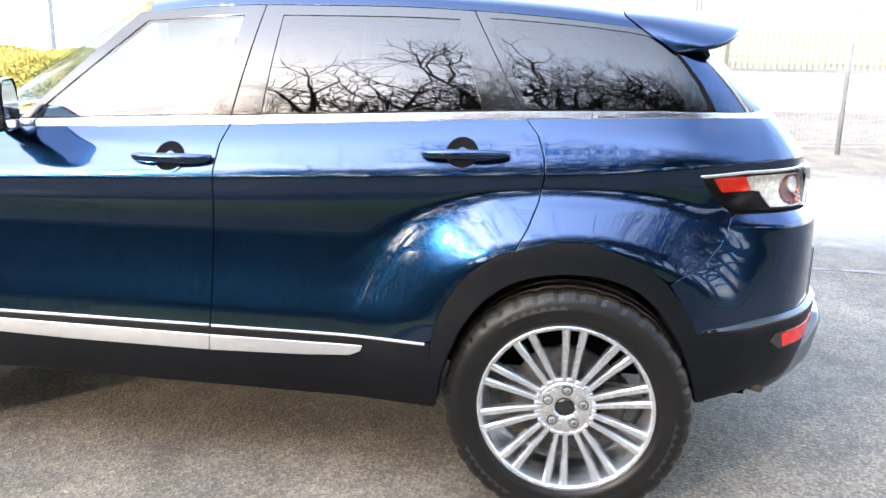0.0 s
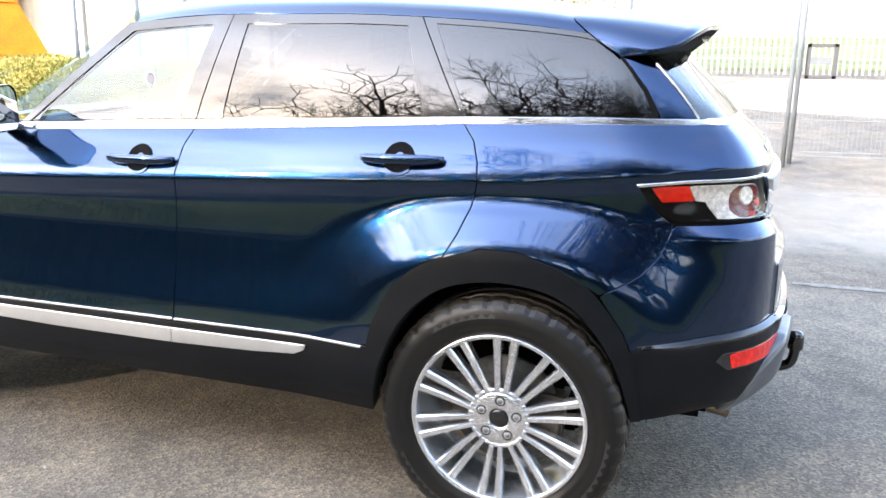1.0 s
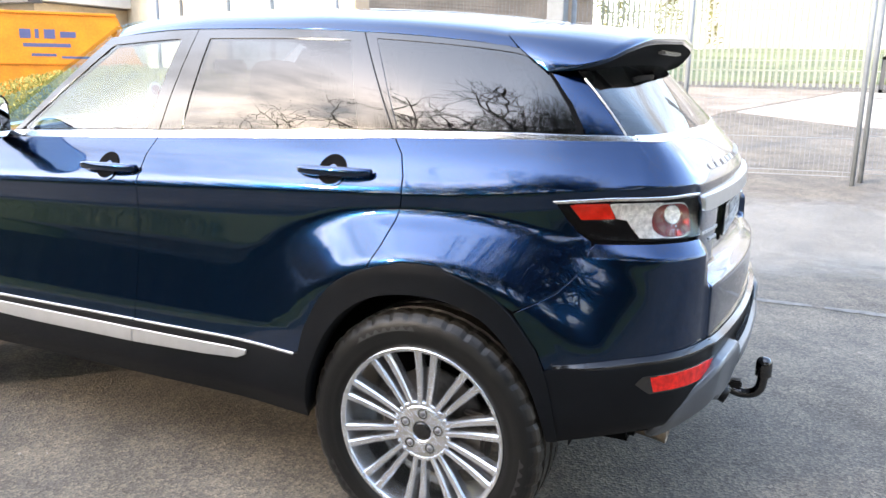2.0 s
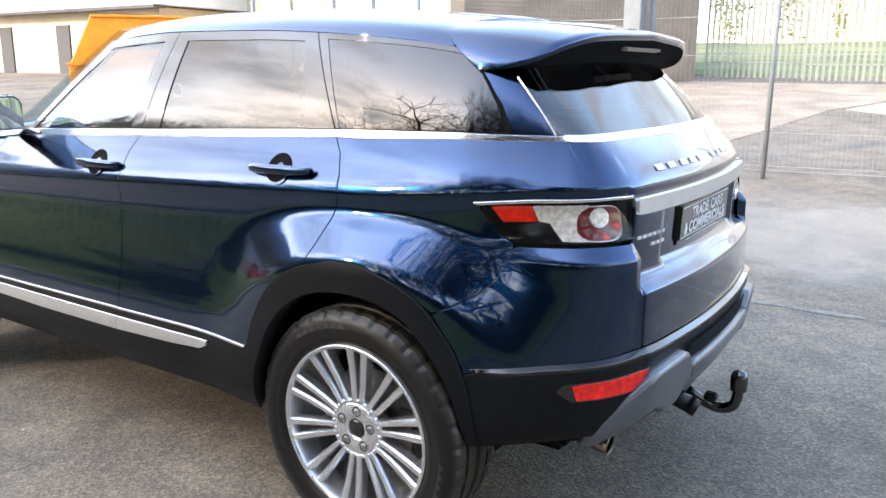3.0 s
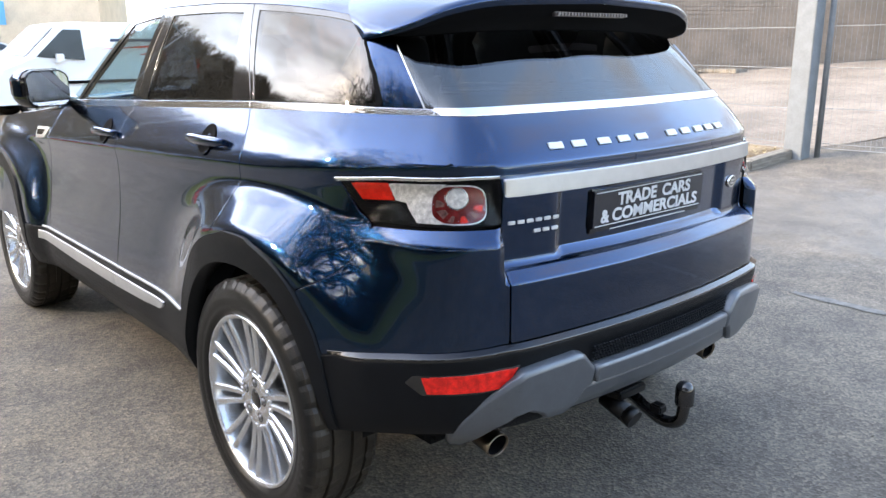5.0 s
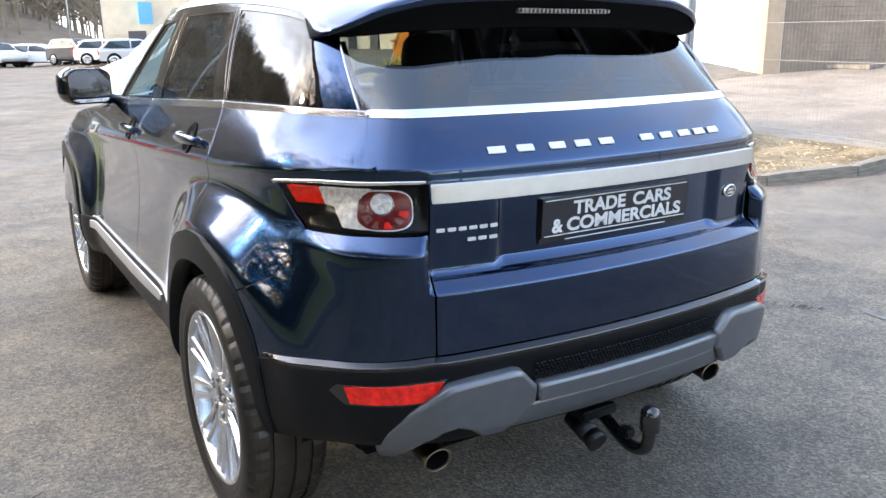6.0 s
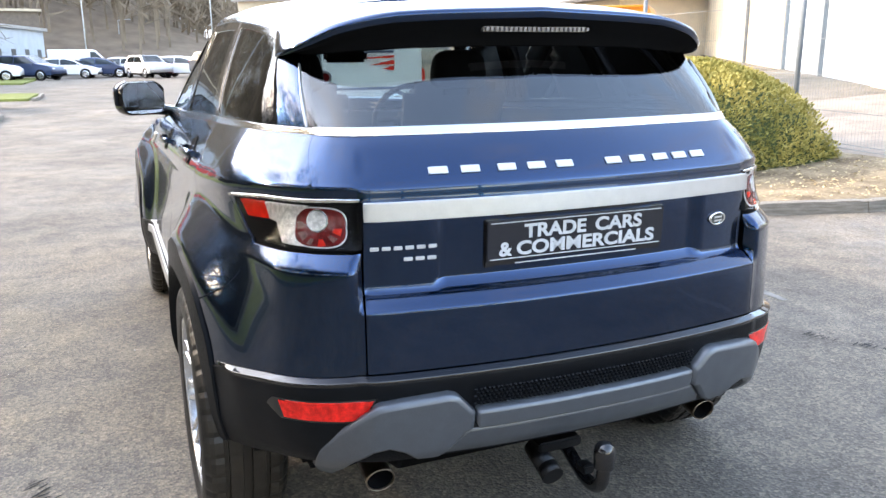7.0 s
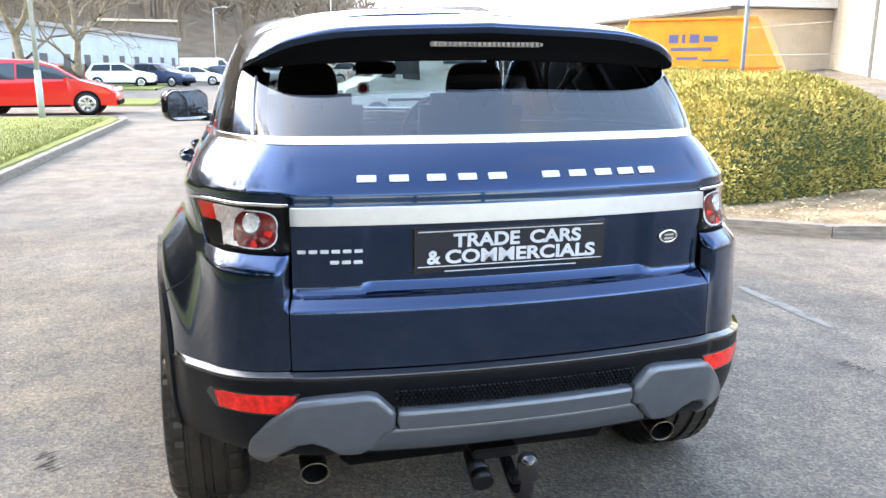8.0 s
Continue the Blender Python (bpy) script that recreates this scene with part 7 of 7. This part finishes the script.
rows = [("white_suv", "white sport utility vehicle parked in the far car park", -56.0, -8.0, 88, WHITE_PAINT, 4.4, 1.62, "suv"), ("navy_suv", "dark blue sport utility vehicle in the far car park", -58.5, -5.6, 60, NAVY_PAINT, 4.4, 1.62, "suv"),
        ("white_hatchback", "white hatchback in the far car park", -62.0, -3.2, 80, WHITE_PAINT, 4.0, 1.48, "hatch"), ("blue_hatchback", "dark blue hatchback in the far car park", -63.5, -0.9, 80, NAVY_PAINT, 4.0, 1.48, "hatch"),
        ("silver_pickup", "silver estate car in the far car park", -60.0, 2.0, 20, SILVER_PAINT, 4.5, 1.6, "suv"), ("silver_hatchback", "silver hatchback in the far car park", -66.0, 1.0, 70, SILVER_PAINT, 4.1, 1.5, "hatch"),
        ("white_saloon", "white car in the far car park row", -60.0, 4.6, 60, WHITE_PAINT, 4.3, 1.5, "hatch"), ("dark_suv", "black sport utility vehicle in the far car park", -56.0, 6.4, 30, DARK_PAINT, 4.4, 1.65, "suv"),
        ("red_hatchback", "red hatchback in the far car park", -54.0, 7.4, 20, RED_PAINT, 3.9, 1.48, "hatch"), ("white_estate", "white estate car in the far car park", -50.0, 7.6, 70, WHITE_PAINT, 4.4, 1.5, "hatch"),
        ("white_van", "white panel van in the far car park", -70.0, -2.5, 88, WHITE_PAINT, 5.0, 2.1, "van"), ("silver_car", "silver car parked facing the road", -44.0, 7.9, 80, SILVER_PAINT, 4.3, 1.46, "hatch"),
        ("white_hatchback", "white hatchback in the far car park", -72.0, 5.0, 80, WHITE_PAINT, 4.0, 1.48, "hatch"), ("silver_hatchback", "silver hatchback in the far car park", -80.0, -1.2, 80, SILVER_PAINT, 4.1, 1.5, "hatch")]
for nm, lb, x, y, yaw, pt, ln, hi, kd in rows:
    far_car(nm, lb, Matrix.Translation((x, y, min(gz(x, y), 0.3))) @ Matrix.Rotation(radians(yaw), 4, "Z") if y < 3.5 else at_(x, y, yaw), pt, ln, hi, kd)

# ---------------------------------------------------------------- lamp posts and far buildings
def lamp_post(x, y, high, arm, group="street lamps"):
    root = empty("street_lamp", Matrix.Translation((x, y, gz(x, y))))
    tagged(root, "grey steel street lamp on the verge", "street lamp", group)
    bm = bmesh.new()
    tube(bm, (0, 0, 0), (0, 0, 1.3), 0.085, 0.08, 14)
    tube(bm, (0, 0, 1.3), (0, 0, high), 0.06, 0.045, 14)
    part("pole", bm, PALE_STEEL, root)
    bm = bmesh.new()
    tube(bm, (0, 0, high), (0, arm * 0.8, high + 0.15), 0.035, 0.03, 8)
    part("arm", bm, PALE_STEEL, root)
    bm = bmesh.new()
    box(bm, -0.12, 0.12, min(arm * 0.7, arm * 1.3), max(arm * 0.7, arm * 1.3), high + 0.08, high + 0.22, 0.03)
    part("lantern", bm, PALE_STEEL, root)


lamp_post(-20.2, -5.55, 7.5, 1.0), lamp_post(-88, -2.4, 7.4, 1.2), lamp_post(-118, 1.5, 6.4, 1.2), lamp_post(-75, 8.5, 9.0, 1.0)


def hall(name, label, x0, y0, x1, y1, deep, high, wall_mat, low_mat, roof_mat, openings=6):
    root = empty(name)
    tagged(root, label, "building")
    p, d = np.array((x0, y0), float), np.array((x1 - x0, y1 - y0), float)
    L = float(np.linalg.norm(d))
    d /= L
    nrm = np.array((-d[1], d[0]))
    if np.dot(nrm, p) > 0:
        nrm = -nrm
    def blk(nm, s0, s1, z0, z1, back, out, mat):
        bm = bmesh.new()
        q = [p + d * s0 + nrm * out, p + d * s1 + nrm * out, p + d * s1 - nrm * back, p + d * s0 - nrm * back]
        lo, hi = [bm.verts.new((*c, z0)) for c in q], [bm.verts.new((*c, z1)) for c in q]
        bm.faces.new(lo), bm.faces.new(hi[::-1])
        for i in range(4):
            bm.faces.new((lo[i], lo[(i + 1) % 4], hi[(i + 1) % 4], hi[i]))
        bmesh.ops.recalc_face_normals(bm, faces=bm.faces)
        part(nm, bm, mat, root)
    blk("lower_wall", 0, L, -0.1, high * 0.42, deep, 0, low_mat)
    blk("wall", 0, L, high * 0.42, high, deep, 0.04, wall_mat)
    blk("roof", -0.3, L + 0.3, high, high + 0.25, deep + 0.3, 0.35, roof_mat)
    for k in range(openings):
        s = L * (k + 0.5) / openings
        blk("door" if k % 2 else "window", s - 0.5, s + 0.5, 0.05 if k % 2 else 1.1, 2.15, 0.1, 0.06, DARK_TRIM)


hall("blue_grey_unit", "pale blue grey industrial unit with dark eave", -39, -14.0, -77, -5.6, 14, 3.7, PALEWALL, BUFF, ROOFING, 12)
hall("buff_unit", "buff brick unit with pale roof behind parked cars", -95, -14.6, -95.6, -6.8, 10, 6.3, SHADED_BUFF, SHADED_BUFF, CREAM, 2)
hall("cream_unit", "cream office unit with blue sign", -47.5, 6.7, -44.0, 13.3, 10, 4.6, CREAM, CREAM, ROOFING, 2)
bm = bmesh.new()
box(bm, -0.03, 0.03, -0.8, 0.8, -0.6, 0.6, 0.01)
sg_ob = part("wall_sign", bm, material("blue_sign", (0.12, 0.45, 0.75), 0.5), None)
sg_ob.matrix_world = Matrix.Translation((-46.1, 9.0, 3.1)) @ Matrix.Rotation(math.atan2(3.5, 6.6), 4, "Z")
tagged(sg_ob, "light blue square sign on cream wall", "sign")


# ---------------------------------------------------------------- trees
def bare_tree(seed, high, spread=1.0, levels=6, thick=0.24):
    r = random.Random(seed)
    verts, faces = [], []
    def limb(p, d, length, rad, level):
        segs = 3 if level < 3 else 2
        n = 6 if level < 2 else 4 if level < 4 else 3
        prev = None
        for s in range(segs + 1):
            rr = rad * (1 - 0.35 * s / segs) if level < levels else rad * (1 - 0.8 * s / segs)
            u = d.orthogonal().normalized()
            w = d.cross(u)
            ring = []
            for k in range(n):
                a = 2 * math.pi * k / n
                verts.append(p + (u * math.cos(a) + w * math.sin(a)) * rr)
                ring.append(len(verts) - 1)
            if prev:
                for k in range(n):
                    faces.append((prev[k], prev[(k + 1) % n], ring[(k + 1) % n], ring[k]))
            prev = ring
            if s < segs:
                p = p + d * (length / segs)
                bend = 0.16 + 0.06 * level
                d = (d + Vector((r.uniform(-bend, bend), r.uniform(-bend, bend), r.uniform(-bend * 0.4, bend * 0.8)))).normalized()
        if level >= levels:
            return
        kids = 3 if level in (0, 1) else r.choice((2, 3, 3))
        for k in range(kids):
            ax = d.orthogonal().normalized()
            ax.rotate(Matrix.Rotation(2 * math.pi * (k / kids) + r.uniform(-0.7, 0.7), 3, d))
            dd = (d * r.uniform(0.75, 1.15) + ax * r.uniform(0.5, 0.95) * spread).normalized()
            limb(p, dd, length * r.uniform(0.62, 0.86), rad * 0.62 * r.uniform(0.8, 1.05), level + 1)
        if level < 3 and r.random() < 0.7:
            q = p - d * length * r.uniform(0.2, 0.5)
            ax = d.orthogonal().normalized()
            ax.rotate(Matrix.Rotation(r.uniform(0, 6.3), 3, d))
            limb(q, (d * 0.5 + ax).normalized(), length * 0.6, rad * 0.4, level + 2)
    limb(Vector((0, 0, -0.1)), Vector((0, 0, 1)), high * 0.24, thick, 0)
    k = high / max(v.z for v in verts)
    me = bpy.data.meshes.new("branches")
    me.from_pydata([v * k for v in verts], [], faces)
    me.materials.append(BARK)
    me.shade_smooth()
    return me


TREES = [bare_tree(s, h, sp, 7) for s, h, sp in ((3, 10.0, 1.0), (11, 10.0, 1.15), (23, 10.0, 0.9))]
PALE_TREE = bare_tree(41, 10.0, 0.8, 6, 0.2)
PALE_TREE.materials[0] = material("pale_lichened_bark", (0.20, 0.165, 0.115), 0.95, 0, 0, 0.2, 0.35, 5, 0.4, 25)
rnd = random.Random(6)
# place, and height in tens of metres: tall ones opposite the car's tail, low growth further along
spots = [(-4.6, -9.2, 0.65), (-2.0, -8.8, 0.78), (-0.2, -9.6, 0.88), (1.0, -8.6, 0.84), (3.1, -10.4, 1.06), (4.2, -8.4, 0.79), (-5.6, -10.4, 0.63), (6.9, -9.2, 0.89), (-7.5, -9.6, 0.52), (-9.6, -11.0, 0.65), (6.2, -10.4, 1.07), (9.0, -11.6, 1.4), (12.5, -10.8, 1.3), (9.5, -15.5, 1.5), (16.0, -12.0, 1.4), (21.0, -11.5, 1.3), (-3.6, -10.2, 0.7), (-1.2, -9.8, 0.89), (2.4, -9.3, 1.05), (5.0, -9.0, 0.91), (10.6, -9.6, 1.2), (14.2, -9.4, 1.25), (-8.5, -16.5, 0.75), (-13.5, -19.0, 0.7), (-19.0, -22.0, 0.75), (-25.0, -24.0, 0.8), (-33.5, -9.0, 0.95), (-36.5, -7.4, 0.9), (27.0, -14.0, 1.3), (34.0, -6.0, 1.2), (40.0, 2.0, 1.2), (38.0, 10.0, 1.1), (-3.0, -10.9, 0.83), (-1.6, -11.4, 0.93), (-4.4, -12.6, 0.66), (0.6, -13.0, 0.99), (7.6, -12.6, 1.23)]
for k, (x, y, s) in enumerate(spots):
    root = empty("bare_tree", Matrix.Translation((x, y, 0.08)) @ Matrix.Rotation(rnd.uniform(0, 6.3), 4, "Z"))
    tagged(root, "leafless winter tree with many thin branches", "tree", "bare trees")
    ob = new("tree_wood", PALE_TREE if x < -30 else TREES[k % 3])
    ob.parent = root
    ob.scale = (s, s, s)
# low thicket along the back of the verge
tv, tf = [], []
rnd = random.Random(77)
for k in range(5200):
    x = rnd.uniform(-60, 45)
    p = Vector((x, -24 - 4 * rnd.random() - (6 if x < -10 else 0), 0.05))
    h = rnd.uniform(0.8, 3.6)
    d = Vector((rnd.uniform(-0.5, 0.5), rnd.uniform(-0.4, 0.4), 1)) * h
    w = Vector((rnd.uniform(0.01, 0.035), 0, 0))
    b = len(tv)
    tv.extend([p - w, p + w, p + d + w * 0.3, p + d - w * 0.3])
    tf.append((b, b + 1, b + 2, b + 3))
tagged(mesh_ob("thicket", tv, tf, BARK), "low leafless thicket at the back of the verge", "thicket", kind="stuff")

# undergrowth along the front of the trees, unseen, added to darken door reflections
tv, tf = [], []
rnd = random.Random(78)
for k in range(7000):
    p = Vector((rnd.uniform(-16, 12), rnd.uniform(-9.4, -7.6), 0.05))
    h = rnd.uniform(0.5, 1.7)
    d = Vector((rnd.uniform(-0.5, 0.5), rnd.uniform(-0.3, 0.3), 1)) * h
    w = Vector((rnd.uniform(0.012, 0.045), 0, 0))
    b = len(tv)
    tv.extend([p - w, p + w, p + d + w * 0.3, p + d - w * 0.3])
    tf.append((b, b + 1, b + 2, b + 3))
tagged(mesh_ob("undergrowth", tv, tf, BARK), "dense leafless undergrowth added below the trees to darken reflections", "undergrowth", kind="stuff")

# wooded hillside far off
bm = bmesh.new()
rnd = random.Random(31)
hv, hf = [], []
nx_, ny_ = 26, 60
for i in range(nx_ + 1):
    for j in range(ny_ + 1):
        x = -105 - 120 * i / nx_
        y = -260 + 285 * j / ny_
        h = 58 * (i / nx_) ** 0.8 * min(1, max(0, (24 - y) / 60)) ** 0.8
        hv.append((x, y, h + 1.2 * noise.noise(Vector((x * 0.05, y * 0.05, 0)))))
for i in range(nx_):
    for j in range(ny_):
        a = i * (ny_ + 1) + j
        hf.append((a, a + 1, a + ny_ + 2, a + ny_ + 1))
tagged(mesh_ob("hillside", hv, hf, material("wooded_hill_floor", (0.185, 0.142, 0.104), 1.0, 0, 0, 0.2, 0.3, 0.05), True), "brown wooded hillside", kind="structure")
wv, wf = [], []
for k in range(2300):
    i, j = rnd.random(), rnd.random()
    x, y = -108 - 110 * i, -240 + 262 * j
    hz = 58 * i ** 0.8 * min(1, max(0, (24 - y) / 60)) ** 0.8
    hgt = rnd.uniform(13, 24)
    if y > 8:
        hgt *= 0.55
    def quad(p, q, w):
        d = (q - p).normalized()
        s = d.cross(Vector((1, 0.3, 0))).normalized() * w
        b = len(wv)
        wv.extend([p - s, p + s, q + s * 0.4, q - s * 0.4])
        wf.append((b, b + 1, b + 2, b + 3))
    base = Vector((x, y, hz))
    quad(base, base + Vector((rnd.uniform(-0.5, 0.5), rnd.uniform(-0.5, 0.5), hgt * 0.8)), 0.16)
    for b in range(46):
        z = hgt * rnd.uniform(0.25, 0.85)
        a = rnd.uniform(0, 6.3)
        ln = rnd.uniform(1.6, 5.0) * (1.15 - z / hgt)
        p = base + Vector((rnd.gauss(0, 0.7), rnd.gauss(0, 0.9), z))
        quad(p, p + Vector((math.cos(a) * ln, math.sin(a) * ln, rnd.uniform(0.5, 3.4))), rnd.uniform(0.04, 0.15))
tagged(mesh_ob("far_woods", wv, wf, material("far_bare_wood", (0.215, 0.168, 0.122), 1.0, 0, 0, 0.2, 0.35, 0.06)), "bare brown winter woods on the hillside", "woods", kind="stuff")
# conifers and a pale building behind the security fence
for k, (x, y, s) in enumerate(((-11.6, 42, 3.2), (-8.0, 42, 3.4), (-5.9, 42.5, 3.1))):
    root = empty("evergreen_bush", Matrix.Translation((x, y, gz(x, y))))
    tagged(root, "olive green evergreen bush behind the fence", "bush", "evergreen bushes")
    bm = bmesh.new()
    r = random.Random(50 + k)
    for c in range(1500):
        a, zz = r.uniform(0, 6.3), r.random() ** 0.8
        rad = s * 0.55 * math.sqrt(max(0.02, 1 - zz ** 1.8)) * r.uniform(0.75, 1.08)
        p = Vector((rad * math.cos(a), rad * math.sin(a), 0.2 + zz * s * 1.25))
        d = Vector((math.cos(a), math.sin(a), r.uniform(0, 1))).normalized()
        u = d.orthogonal().normalized()
        bm.faces.new([bm.verts.new(q) for q in (p - u * 0.06, p + d * 0.2, p + u * 0.06)])
    part("foliage", bm, material("olive_evergreen", (0.16, 0.15, 0.04), 0.8, 0, 0, 0.3, 0.5, 2), root)
hall("pale_unit", "long white industrial unit beyond the fence", -6, 50, 60, 46, 12, 11.0, LILAC_CLAD, LILAC_CLAD, ROOFING, 10)

# scuffs in the asphalt
rnd = random.Random(12)
bm = bmesh.new()
for cx, cy, ang, n in ((-0.36, -1.44, 35, 9), (-0.42, 2.10, 20, 8), (-0.2, 2.22, 12, 8)):
    for k in range(n):
        a = radians(ang + rnd.uniform(-12, 12))
        x, y = cx + 0.018 * k + rnd.uniform(-0.01, 0.01), cy + 0.010 * k + rnd.uniform(-0.02, 0.02)
        L, w = rnd.uniform(0.02, 0.05), rnd.uniform(0.0025, 0.005)
        d, u = Vector((math.cos(a + 1.57), math.sin(a + 1.57), 0)), Vector((math.cos(a), math.sin(a), 0))
        c = Vector((x, y, 0.003))
        bm.faces.new([bm.verts.new(c + d * L * i + u * w * j) for i, j in ((-1, 0), (-0.4, -1), (0.5, -0.8), (1, 0), (0.5, 0.9), (-0.5, 0.7))])
tagged(part("asphalt_scuff", bm, material("fresh_scuff", (0.03, 0.03, 0.03), 0.9, 0, 0, 0.2), None), "short dark scuff marks in the asphalt", "scuff", kind="stuff")
# loose grit and bits of leaf on the ground
bm = bmesh.new()
for k in range(420):
    x, y = rnd.uniform(-2.6, 3.4), rnd.choice((rnd.uniform(-2.6, -0.9), rnd.uniform(-2.6, 1.6)))
    if x < 0.85 and y > -1.0:
        continue
    r = rnd.choice((0.003, 0.004, 0.005, 0.009))
    q = bmesh.ops.create_icosphere(bm, subdivisions=1, radius=r, matrix=Matrix.Translation((x, y, r * 0.3)) @ Matrix.Rotation(rnd.uniform(0, 3), 4, "Z") @ Matrix.Diagonal((1, rnd.uniform(0.4, 0.9), 0.45, 1)))
tagged(part("loose_grit", bm, material("pale_grit", (0.24, 0.215, 0.18), 0.9, 0, 0, 0.3, 0.5, 30), None), "small pale bits of grit on asphalt", "grit", kind="stuff")
